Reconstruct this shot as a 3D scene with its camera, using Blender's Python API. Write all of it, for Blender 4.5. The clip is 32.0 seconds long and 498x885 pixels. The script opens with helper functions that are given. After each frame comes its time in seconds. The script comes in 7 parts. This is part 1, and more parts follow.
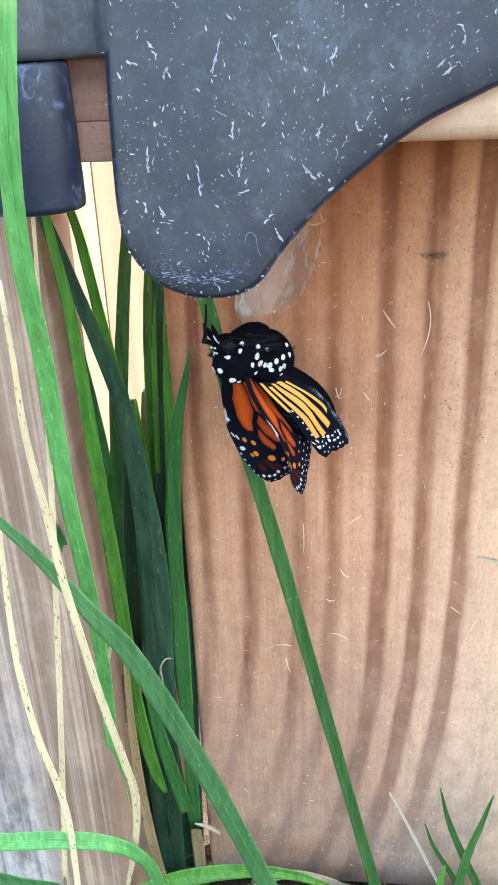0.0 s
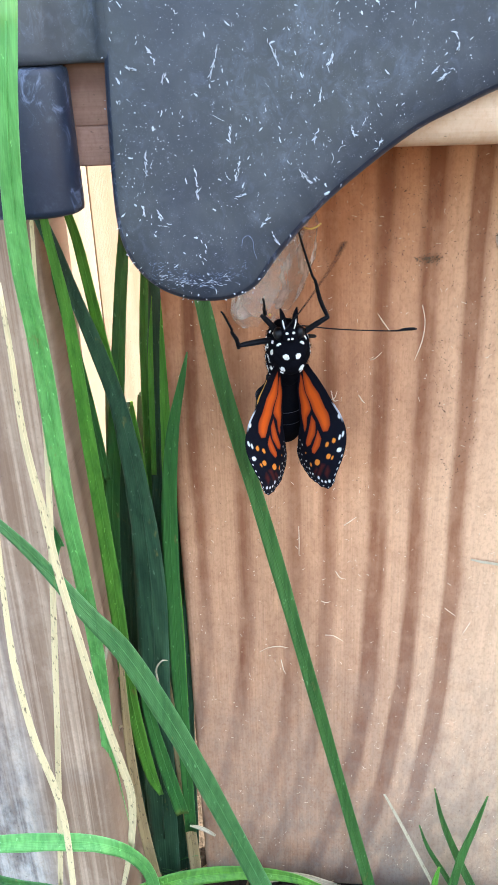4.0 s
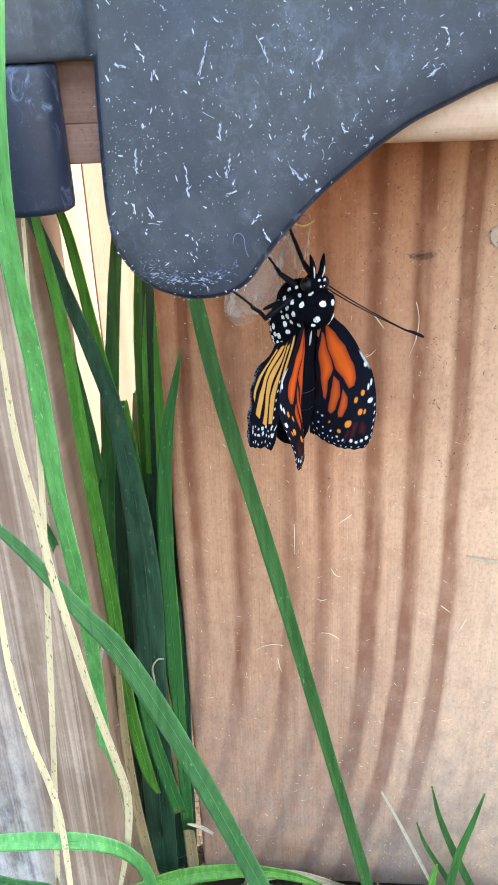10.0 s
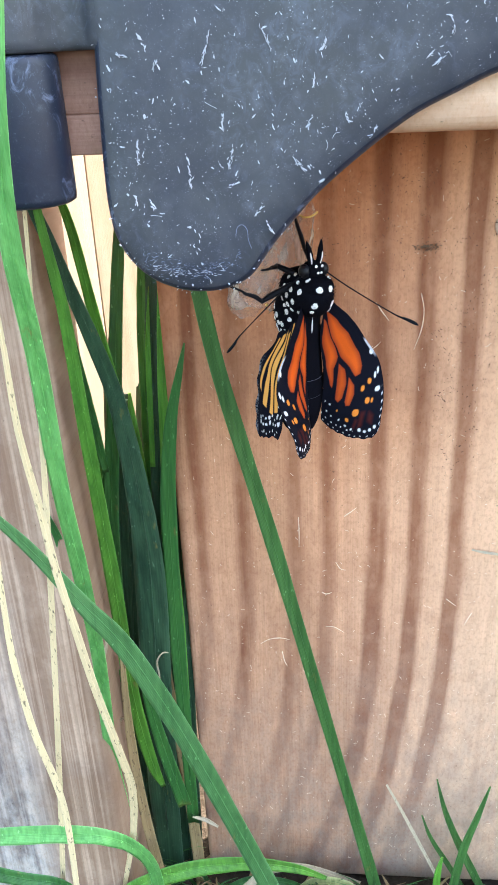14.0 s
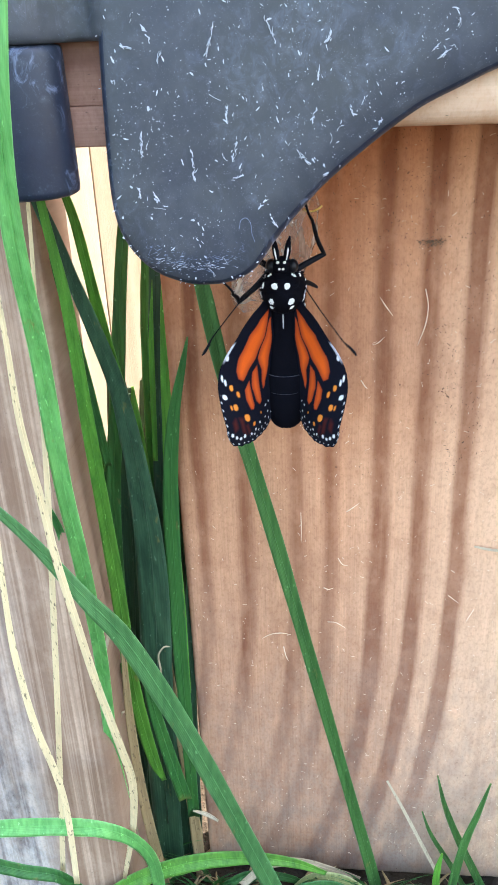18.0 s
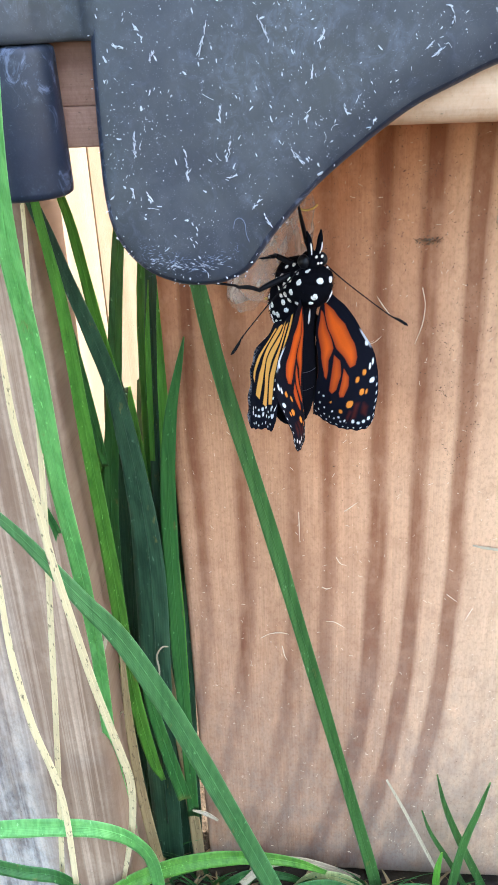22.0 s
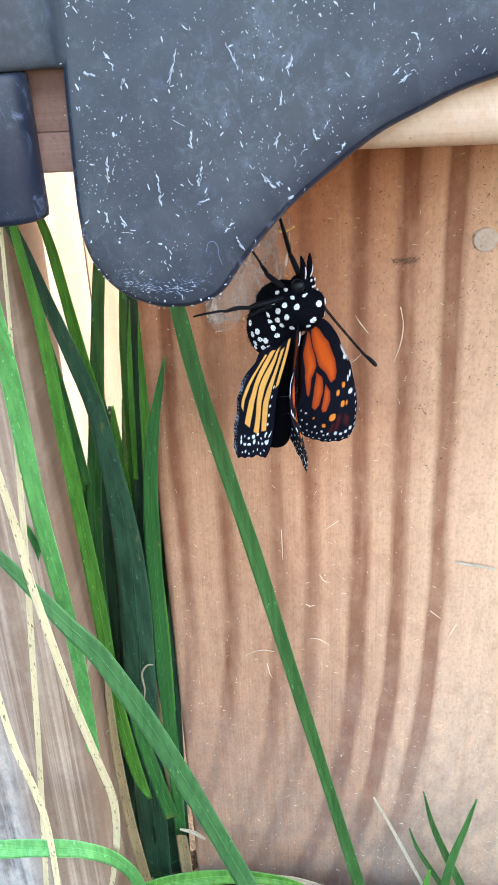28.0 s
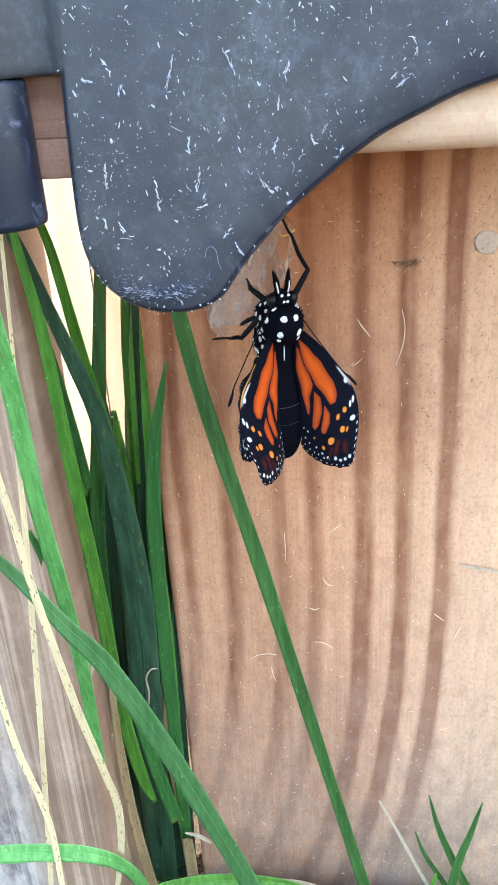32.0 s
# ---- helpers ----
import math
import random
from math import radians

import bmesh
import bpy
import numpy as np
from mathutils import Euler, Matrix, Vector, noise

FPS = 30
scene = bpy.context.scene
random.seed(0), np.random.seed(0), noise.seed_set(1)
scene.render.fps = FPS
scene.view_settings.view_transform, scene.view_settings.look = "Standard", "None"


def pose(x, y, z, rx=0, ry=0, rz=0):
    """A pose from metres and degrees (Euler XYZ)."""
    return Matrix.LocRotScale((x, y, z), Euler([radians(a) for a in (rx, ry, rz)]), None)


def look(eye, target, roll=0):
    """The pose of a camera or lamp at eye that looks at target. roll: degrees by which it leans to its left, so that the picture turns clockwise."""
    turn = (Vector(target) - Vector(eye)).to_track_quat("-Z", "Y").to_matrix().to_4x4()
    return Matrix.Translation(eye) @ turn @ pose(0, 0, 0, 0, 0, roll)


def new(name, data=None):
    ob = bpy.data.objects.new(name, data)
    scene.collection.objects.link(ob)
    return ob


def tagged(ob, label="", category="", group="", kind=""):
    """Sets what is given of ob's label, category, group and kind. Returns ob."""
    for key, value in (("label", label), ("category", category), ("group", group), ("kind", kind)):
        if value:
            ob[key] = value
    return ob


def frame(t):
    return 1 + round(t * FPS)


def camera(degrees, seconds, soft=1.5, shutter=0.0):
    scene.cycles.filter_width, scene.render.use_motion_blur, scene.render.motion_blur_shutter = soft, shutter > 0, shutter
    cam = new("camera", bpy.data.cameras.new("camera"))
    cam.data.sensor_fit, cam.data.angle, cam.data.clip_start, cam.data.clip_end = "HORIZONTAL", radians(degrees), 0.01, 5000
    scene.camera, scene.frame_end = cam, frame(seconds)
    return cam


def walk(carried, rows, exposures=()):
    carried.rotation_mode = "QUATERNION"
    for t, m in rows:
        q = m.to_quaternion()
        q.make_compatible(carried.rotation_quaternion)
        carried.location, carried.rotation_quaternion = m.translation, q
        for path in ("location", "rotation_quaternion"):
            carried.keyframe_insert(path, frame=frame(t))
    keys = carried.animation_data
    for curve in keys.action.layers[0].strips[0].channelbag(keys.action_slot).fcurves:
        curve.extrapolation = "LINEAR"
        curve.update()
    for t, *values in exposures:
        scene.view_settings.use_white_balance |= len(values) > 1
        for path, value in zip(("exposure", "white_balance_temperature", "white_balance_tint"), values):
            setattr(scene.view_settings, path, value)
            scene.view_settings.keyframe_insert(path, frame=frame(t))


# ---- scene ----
MM = 0.001
PATH = [
    (0, (0.01497, -0.16826, 0.22253), (-0.00461, 0.01063, 0.13526), -2.43),
    (0.5, (0.01448, -0.16917, 0.22226), (-0.00443, 0.01015, 0.13573), -2.31),
    (1, (0.01446, -0.16882, 0.22223), (-0.00414, 0.01036, 0.13534), -2.29),
    (1.5, (0.01497, -0.16867, 0.22205), (-0.00338, 0.01059, 0.13529), -2.30),
    (2, (0.01488, -0.16895, 0.22214), (-0.00341, 0.01024, 0.13521), -2.33),
    (2.5, (0.01488, -0.16897, 0.22205), (-0.00368, 0.01016, 0.13505), -2.28),
    (3, (0.01455, -0.16928, 0.22216), (-0.00365, 0.01002, 0.13544), -2.22),
    (3.5, (0.01456, -0.16952, 0.22251), (-0.00349, 0.00991, 0.13602), -2.19),
    (5.5, (0.01465, -0.16997, 0.22255), (-0.00344, 0.00987, 0.13694), -2.20),
    (6, (0.01458, -0.16976, 0.22248), (-0.00368, 0.00979, 0.13628), -2.20),
    (6.5, (0.01464, -0.16977, 0.22231), (-0.00390, 0.00964, 0.13588), -2.22),
    (7, (0.01479, -0.17004, 0.22238), (-0.00377, 0.00953, 0.13630), -2.24),
    (7.5, (0.01459, -0.17010, 0.22257), (-0.00369, 0.00965, 0.13680), -2.24),
    (8, (0.01481, -0.17053, 0.22280), (-0.00362, 0.00932, 0.13729), -2.27),
    (8.5, (0.01529, -0.16987, 0.22279), (-0.00260, 0.00986, 0.13690), -2.36),
    (9, (0.01583, -0.16905, 0.22238), (-0.00199, 0.01036, 0.13582), -2.47),
    (9.5, (0.01615, -0.16907, 0.22211), (-0.00199, 0.01029, 0.13550), -2.50),
    (10, (0.01582, -0.16933, 0.22235), (-0.00232, 0.01001, 0.13571), -2.45),
    (10.5, (0.01588, -0.16930, 0.22261), (-0.00216, 0.01011, 0.13609), -2.39),
    (11, (0.01584, -0.16985, 0.22239), (-0.00263, 0.00967, 0.13618), -2.45),
    (11.5, (0.01556, -0.16927, 0.22220), (-0.00329, 0.00964, 0.13482), -2.58),
    (12, (0.01584, -0.16804, 0.22176), (-0.00318, 0.01036, 0.13338), -2.69),
    (12.5, (0.01600, -0.16810, 0.22181), (-0.00314, 0.01028, 0.13341), -2.70),
    (13, (0.01608, -0.16824, 0.22191), (-0.00314, 0.01017, 0.13359), -2.71),
    (13.5, (0.01604, -0.16817, 0.22176), (-0.00325, 0.01035, 0.13368), -2.72),
    (14, (0.01586, -0.16840, 0.22213), (-0.00336, 0.01005, 0.13389), -2.76),
    (14.5, (0.01587, -0.16872, 0.22234), (-0.00364, 0.00980, 0.13431), -2.75),
    (16.5, (0.01661, -0.16717, 0.22134), (-0.00280, 0.01065, 0.13189), -2.58),
    (17, (0.01678, -0.16746, 0.22155), (-0.00291, 0.01051, 0.13246), -2.55),
    (17.5, (0.01630, -0.16812, 0.22171), (-0.00354, 0.00995, 0.13284), -2.49),
    (18, (0.01625, -0.16825, 0.22174), (-0.00405, 0.00968, 0.13268), -2.48),
    (18.5, (0.01621, -0.16782, 0.22159), (-0.00415, 0.00988, 0.13210), -2.52),
    (19, (0.01641, -0.16794, 0.22159), (-0.00399, 0.00978, 0.13215), -2.56),
    (19.5, (0.01678, -0.16813, 0.22186), (-0.00365, 0.00976, 0.13278), -2.60),
    (20, (0.01669, -0.16808, 0.22226), (-0.00340, 0.00989, 0.13324), -2.62),
    (20.5, (0.01667, -0.16836, 0.22233), (-0.00350, 0.00977, 0.13366), -2.64),
    (21, (0.01681, -0.16840, 0.22228), (-0.00370, 0.00972, 0.13367), -2.66),
    (21.5, (0.01680, -0.16789, 0.22210), (-0.00378, 0.00990, 0.13282), -2.69),
    (22, (0.01708, -0.16740, 0.22201), (-0.00352, 0.01017, 0.13232), -2.77),
    (22.5, (0.01706, -0.16762, 0.22215), (-0.00361, 0.00993, 0.13243), -2.85),
    (23, (0.01702, -0.16768, 0.22217), (-0.00359, 0.01005, 0.13279), -2.88),
    (23.5, (0.01707, -0.16797, 0.22263), (-0.00342, 0.00991, 0.13353), -2.84),
    (24, (0.01706, -0.16808, 0.22272), (-0.00327, 0.00990, 0.13379), -2.84),
    (24.5, (0.01726, -0.16767, 0.22237), (-0.00327, 0.01003, 0.13292), -2.86),
    (25, (0.01739, -0.16743, 0.22224), (-0.00324, 0.01013, 0.13254), -2.92),
    (25.5, (0.01713, -0.16784, 0.22236), (-0.00345, 0.00990, 0.13300), -2.93),
    (27.5, (0.02036, -0.16683, 0.22310), (0.00047, 0.01156, 0.13488), -3.08),
    (28, (0.02073, -0.16745, 0.22323), (0.00060, 0.01157, 0.13634), -3.00),
    (28.5, (0.02072, -0.16732, 0.22319), (0.00060, 0.01167, 0.13627), -2.98),
    (29, (0.02064, -0.16766, 0.22347), (0.00080, 0.01162, 0.13708), -2.95),
    (29.5, (0.02058, -0.16826, 0.22361), (0.00072, 0.01131, 0.13783), -2.88),
    (30, (0.02030, -0.16841, 0.22376), (0.00025, 0.01133, 0.13837), -2.88),
    (30.5, (0.02051, -0.16886, 0.22410), (0.00042, 0.01111, 0.13921), -2.87),
    (31, (0.02050, -0.16900, 0.22411), (0.00028, 0.01102, 0.13936), -2.90),
    (31.5, (0.02070, -0.16874, 0.22389), (0.00031, 0.01137, 0.13936), -3.01),
    (32, (0.02179, -0.16678, 0.22374), (-0.00005, 0.01212, 0.13702), -3.55),
]
cam = camera(32.70, 32.0, soft=1.6, shutter=0.4)
walk(cam, [(t, look(eye, target, roll)) for t, eye, target, roll in PATH], exposures=[(0, 3.10), (26, 3.10), (28, 3.17), (32, 3.17)])

# ---- world, sun ----
world = bpy.data.worlds.new("world")
scene.world = world
world.use_nodes = True
wn = world.node_tree
sky = wn.nodes.new("ShaderNodeTexSky")
sky.sky_type = "NISHITA"
sky.sun_disc = False
sky.sun_elevation, sky.sun_rotation = radians(50), radians(57)
sky.air_density, sky.dust_density = 1.2, 3.0
wn.links.new(sky.outputs[0], wn.nodes["Background"].inputs[0])
wn.nodes["Background"].inputs[1].default_value = 0.15
sun = new("sun", bpy.data.lights.new("sun", "SUN"))
sun.data.energy, sun.data.angle, sun.data.color = 3.0, radians(0.6), (1.0, 0.95, 0.87)
sun.matrix_world = look((0.70, 0.45, 1.0), (0, 0, 0))


# ---- materials ----
class Mat:
    """A node material under construction: add nodes with n(), join sockets with l()."""

    def __init__(self, name, rough=0.6, metal=0.0, spec=0.5, coat=0.0):
        self.m = bpy.data.materials.new(name)
        self.m.use_nodes = True
        self.t = self.m.node_tree
        self.b = self.t.nodes["Principled BSDF"]
        self.b.inputs["Roughness"].default_value = rough
        self.b.inputs["Metallic"].default_value = metal
        self.b.inputs["Specular IOR Level"].default_value = spec
        self.b.inputs["Coat Weight"].default_value = coat

    def n(self, kind, **props):
        node = self.t.nodes.new("ShaderNode" + kind)
        for key, value in props.items():
            if key == "operation":
                node.operation = value
            elif key == "blend_type":
                node.blend_type = value
            elif key == "data_type":
                node.data_type = value
            elif key == "attribute_name":
                node.attribute_name = value
        return node

    def l(self, a, b):
        self.t.links.new(a, b)

    def coords(self, scale=(1, 1, 1), kind="Object"):
        tc, mp = self.n("TexCoord"), self.n("Mapping")
        mp.inputs["Scale"].default_value = scale
        self.l(tc.outputs[kind], mp.inputs["Vector"])
        return mp.outputs["Vector"]

    def noise(self, vec, scale, detail=4.0, rough=0.55, distortion=0.0):
        t = self.n("TexNoise")
        t.inputs["Scale"].default_value, t.inputs["Detail"].default_value = scale, detail
        t.inputs["Roughness"].default_value, t.inputs["Distortion"].default_value = rough, distortion
        if vec is not None:
            self.l(vec, t.inputs["Vector"])
        return t.outputs["Fac"]

    def math(self, op, a, b=0.0, clamp=False):
        t = self.n("Math", operation=op)
        t.use_clamp = clamp
        for i, v in enumerate((a, b)):
            if isinstance(v, (int, float)):
                t.inputs[i].default_value = v
            else:
                self.l(v, t.inputs[i])
        return t.outputs[0]

    def ramp(self, fac, stops, mode="LINEAR"):
        t = self.n("ValToRGB")
        t.color_ramp.interpolation = mode
        el = t.color_ramp.elements
        while len(el) < len(stops):
            el.new(0.5)
        for e, (p, c) in zip(el, stops):
            e.position = p
            e.color = (*c, 1) if len(c) == 3 else c
        self.l(fac, t.inputs[0])
        return t.outputs[0]

    def mix(self, fac, a, b, blend="MIX"):
        t = self.n("Mix", data_type="RGBA", blend_type=blend)
        for i, v in ((0, fac), (6, a), (7, b)):
            if isinstance(v, (int, float)):
                t.inputs[i].default_value = v
            elif isinstance(v, tuple):
                t.inputs[i].default_value = (*v, 1)
            else:
                self.l(v, t.inputs[i])
        return t.outputs[2]

    def colour(self, socket):
        if isinstance(socket, tuple):
            self.b.inputs["Base Color"].default_value = (*socket, 1)
        else:
            self.l(socket, self.b.inputs["Base Color"])

    def bump(self, height, strength=0.3, distance=0.0002):
        t = self.n("Bump")
        t.inputs["Strength"].default_value, t.inputs["Distance"].default_value = strength, distance
        self.l(height, t.inputs["Height"])
        self.l(t.outputs[0], self.b.inputs["Normal"])

    def vary(self, colour, amount=0.2):
        """Each object a little lighter or darker."""
        info = self.n("ObjectInfo")
        hsv = self.n("HueSaturation")
        self.l(self.math("ADD", self.math("MULTIPLY", info.outputs["Random"], amount), 1 - amount / 2), hsv.inputs["Value"])
        self.l(colour, hsv.inputs["Color"])
        return hsv.outputs[0]


def xyz(m):
    tc, sp = m.n("TexCoord"), m.n("SeparateXYZ")
    m.l(tc.outputs["Object"], sp.inputs[0])
    return sp.outputs


def wood_material(name, stops, lo, hi, curl, early, late, grey=0.0, fine=1.0, rough=0.7, streaks=0.0, level=False, low=0.13, fresh_shaded=None, side=None):
    """Sawn softwood: growth bands at given places across the board (stops of 0 to 1 between lo and hi in metres),
    which sweep sideways towards the foot, with fine fibre, dark flecks, grey weathering at the foot (and past side),
    unweathered colour deepened with painted shade under the rail, and a paler tone for stronger light at the right."""
    m = Mat(name, rough=rough, spec=0.25)
    x, y, z = xyz(m)
    if level:
        x, z = z, x

    def grain(across, along):
        return m.coords((along, 1.0, across) if level else (across, 1.0, along))

    wob = m.noise(grain(25, 7), 1.0, 2.0)
    foot = m.math("MAXIMUM", m.math("SUBTRACT", 0.105, z), 0.0)
    sweep = m.math("MULTIPLY", m.math("MULTIPLY", foot, foot), m.math("MULTIPLY", m.math("SUBTRACT", 1.8, m.math("MULTIPLY", x, 20.0)), curl))
    c = m.math("ADD", m.math("ADD", x, sweep), m.math("ADD", m.math("MULTIPLY", m.math("SUBTRACT", wob, 0.5), 0.004), m.math("MULTIPLY", m.math("SUBTRACT", m.noise(grain(90, 30), 1.0, 3.0), 0.5), 0.0014)))
    c = m.math("DIVIDE", m.math("SUBTRACT", c, lo), hi - lo)
    band = m.ramp(c, [(p, (v, v, v)) for p, v in stops], "EASE")
    band = m.math("MULTIPLY", band, m.ramp(m.noise(grain(70, 9), 1.0, 4.0, 0.65), [(0.3, (0.45,) * 3), (0.6, (1.1,) * 3)]))
    fibre = m.noise(grain(2600, 45), 1.0, 4.0, 0.6)
    streak = m.noise(grain(420, 8), 1.0, 5.0, 0.6)
    line = m.noise(grain(1100, 12), 1.0, 2.0, 0.5)
    patch = m.noise(grain(40, 18), 1.0, 4.0)
    fac = m.math("ADD", m.math("MULTIPLY", band, 1.6), m.math("MULTIPLY", m.math("SUBTRACT", streak, 0.5), 0.55 * fine), clamp=True)
    col = m.mix(fac, early, late)
    col = m.mix(m.math("MULTIPLY", m.math("SUBTRACT", fibre, 0.38, clamp=True), 0.6 * fine), col, tuple(v * 0.6 for v in late))
    col = m.mix(m.ramp(line, [(0.58, (0,) * 3), (0.72, (0.10 * min(1.3, fine),) * 3)]), col, tuple(v * 0.8 for v in late))
    col = m.mix(m.math("MULTIPLY", patch, 0.22), col, tuple(min(1, v * 1.25) for v in early))
    if streaks:
        thin = m.noise(grain(900, 5), 1.0, 3.0, 0.55)
        col = m.mix(m.math("MULTIPLY", m.ramp(thin, [(0.44, (0,) * 3), (0.56, (1,) * 3)]), streaks), col, tuple(v * 1.1 for v in late))
        pale = m.noise(grain(620, 4), 1.0, 3.0, 0.55)
        col = m.mix(m.math("MULTIPLY", m.ramp(pale, [(0.52, (0,) * 3), (0.62, (1,) * 3)]), streaks * 0.8), col, tuple(min(1, v * 1.25) for v in early))
    blot = m.noise(grain(75, 45), 1.0, 6.0, 0.68)
    col = m.mix(m.ramp(blot, [(0.40, (0.34,) * 3), (0.56, (0,) * 3)]), col, tuple(0.5 * a + 0.5 * b for a, b in zip(early, late)))
    if fresh_shaded:
        # Redder unweathered wood under the rail, with the shade there in its colour.
        rail_shade = m.n("MapRange")
        rail_shade.inputs[1].default_value, rail_shade.inputs[2].default_value = 0.125, 0.212
        m.l(m.math("ADD", z, m.math("MULTIPLY", m.math("SUBTRACT", patch, 0.5), 0.06)), rail_shade.inputs[0])
        # Weakens the deep tone rightwards, where the board is brighter lit.
        left_shade = m.n("MapRange")
        left_shade.inputs[1].default_value, left_shade.inputs[2].default_value, left_shade.inputs[3].default_value, left_shade.inputs[4].default_value = 0.018, 0.052, 1.0, 0.25
        m.l(m.math("ADD", x, m.math("MULTIPLY", m.math("SUBTRACT", wob, 0.5), 0.03)), left_shade.inputs[0])
        # Light falling on the right side, painted as a paler wood tone.
        right_light = m.math("MULTIPLY", m.math("SUBTRACT", 1.0, left_shade.outputs[0]), m.math("SUBTRACT", 0.95, m.math("MULTIPLY", fac, 0.75)))
        col = m.mix(right_light, col, (0.87, 0.56, 0.345))
        col = m.mix(m.math("MULTIPLY", m.math("MULTIPLY", rail_shade.outputs[0], left_shade.outputs[0]), 0.95), col, m.mix(m.math("MULTIPLY", fac, 0.8), fresh_shaded, tuple(v * 0.9 for v in late)))
    if grey:
        worn = m.n("MapRange")
        worn.inputs[1].default_value, worn.inputs[2].default_value = low, 0.0
        m.l(z, worn.inputs[0])
        amount = worn.outputs[0]
        if side:
            edge = m.n("MapRange")
            edge.inputs[1].default_value, edge.inputs[2].default_value = side[0], side[1]
            m.l(m.math("ADD", x, m.math("MULTIPLY", m.math("SUBTRACT", wob, 0.5), 0.02)), edge.inputs[0])
            amount = m.math("MULTIPLY", m.math("POWER", amount, 0.5), edge.outputs[0])
        rot = m.noise(grain(260, 120), 1.0, 5.0, 0.65)
        wet = m.math("MULTIPLY", m.math("MULTIPLY", amount, m.ramp(m.math("ADD", m.math("MULTIPLY", patch, 0.5), m.math("MULTIPLY", rot, 0.5)), [(0.36, (0.25,) * 3), (0.58, (1,) * 3)])), grey)
        col = m.mix(wet, col, m.mix(m.ramp(m.math("ADD", m.math("MULTIPLY", streak, 0.5), m.math("MULTIPLY", rot, 0.5)), [(0.42, (0,) * 3), (0.58, (1,) * 3)]), (0.66, 0.62, 0.57), (0.17, 0.16, 0.155)) if side else m.mix(streak, (0.38, 0.305, 0.245), (0.20, 0.15, 0.115)))
    mottle = m.noise(m.coords((1, 0.1, 0.6)), 260.0, 5.0, 0.6)
    col = m.mix(m.ramp(mottle, [(0.30, (0.22,) * 3), (0.5, (0,) * 3)]), col, tuple(v * 1.3 for v in late))
    col = m.mix(m.ramp(mottle, [(0.5, (0,) * 3), (0.75, (0.20,) * 3)]), col, tuple(min(1, v * 1.2 + 0.05) for v in early))
    crumb = m.noise(m.coords((1, 0.1, 0.7)), 1300.0, 4.0, 0.65)
    col = m.mix(m.ramp(crumb, [(0.34, (0.24,) * 3), (0.52, (0,) * 3)]), col, tuple(v * 1.2 for v in late))
    fleck = m.noise(grain(1500, 900), 1.0, 2.0, 0.5)
    dirt = m.math("MULTIPLY", m.ramp(fleck, [(0.68, (0,) * 3), (0.74, (1,) * 3)]), m.ramp(patch, [(0.4, (0,) * 3), (0.7, (0.8,) * 3)]))
    col = m.mix(dirt, col, (0.05, 0.035, 0.025))
    m.colour(col)
    grit = m.noise(m.coords((1, 0.1, 0.7)), 1500.0, 3.0)
    m.bump(m.math("ADD", m.math("MULTIPLY", fibre, 0.5), m.math("MULTIPLY", grit, 0.5)), 0.55, 0.0003)
    return m.m


def plain(name, colour, rough=0.6, spec=0.5, metal=0.0, var=0.25, scale=900, bump=0.15, dist=0.0001, coat=0.0):
    m = Mat(name, rough, metal, spec, coat)
    v = m.coords((1, 1, 1))
    f = m.noise(v, scale, 4.0)
    g = m.noise(v, scale / 7, 3.0)
    a, b = tuple(c * (1 - var) for c in colour), tuple(min(1, c * (1 + var)) for c in colour)
    m.colour(m.mix(m.math("MULTIPLY", m.math("ADD", f, g), 0.5), a, b))
    m.bump(f, bump, dist)
    return m.m


BOARD_BANDS = []
for place, depth, half in ((0.02, 0.5, 0.03), (0.085, 0.65, 0.026), (0.2, 0.55, 0.032), (0.335, 0.45, 0.03), (0.425, 0.55, 0.03), (0.55, 0.75, 0.034), (0.652, 0.85, 0.036), (0.752, 0.85, 0.034), (0.838, 0.6, 0.012)):
    BOARD_BANDS += [(place - half, 0.06), (place - 0.25 * half, depth), (place + 0.25 * half, depth * 0.9), (place + half * 1.1, 0.08)][(0 if place > 0.05 else 1):]
BOARD_BANDS = BOARD_BANDS[:31]
POST_BANDS = [(0.0, 0.1), (0.09, 0.2), (0.12, 0.7), (0.15, 0.15), (0.22, 0.1), (0.26, 0.75), (0.29, 0.2), (0.35, 0.5), (0.37, 0.1), (0.42, 0.05),
              (0.45, 0.8), (0.5, 0.45), (0.53, 0.1), (0.57, 0.6), (0.59, 0.15), (0.63, 0.85), (0.69, 0.5), (0.71, 0.1), (0.75, 0.65), (0.78, 0.15), (0.84, 0.9), (0.9, 0.4), (0.93, 0.8), (1.0, 0.3)]
M_BOARD = wood_material("sawn_pine_board", BOARD_BANDS, -0.022, 0.066, 1.0, (0.68, 0.35, 0.188), (0.19, 0.052, 0.018), 0.85, 1.4, low=0.115, fresh_shaded=(0.50, 0.155, 0.053))
M_RAIL = wood_material("planed_rail_wood", POST_BANDS, 0.19, 0.30, 0.0, (0.82, 0.58, 0.40), (0.52, 0.25, 0.12), 0.0, 0.7, level=True)
# Stained wood, with the hinge's shade on the rail end mixed into it.
M_STILE = wood_material("shaded_stained_rail_end", POST_BANDS, 0.19, 0.30, 0.0, (0.44, 0.24, 0.165), (0.15, 0.065, 0.04), 0.0, 1.6, level=True)
M_POST = wood_material("weathered_post_wood", POST_BANDS, -0.077, -0.037, 0.0, (0.62, 0.44, 0.305), (0.22, 0.125, 0.075), 0.95, 1.5, streaks=0.55, low=0.12, side=(-0.052, -0.062))
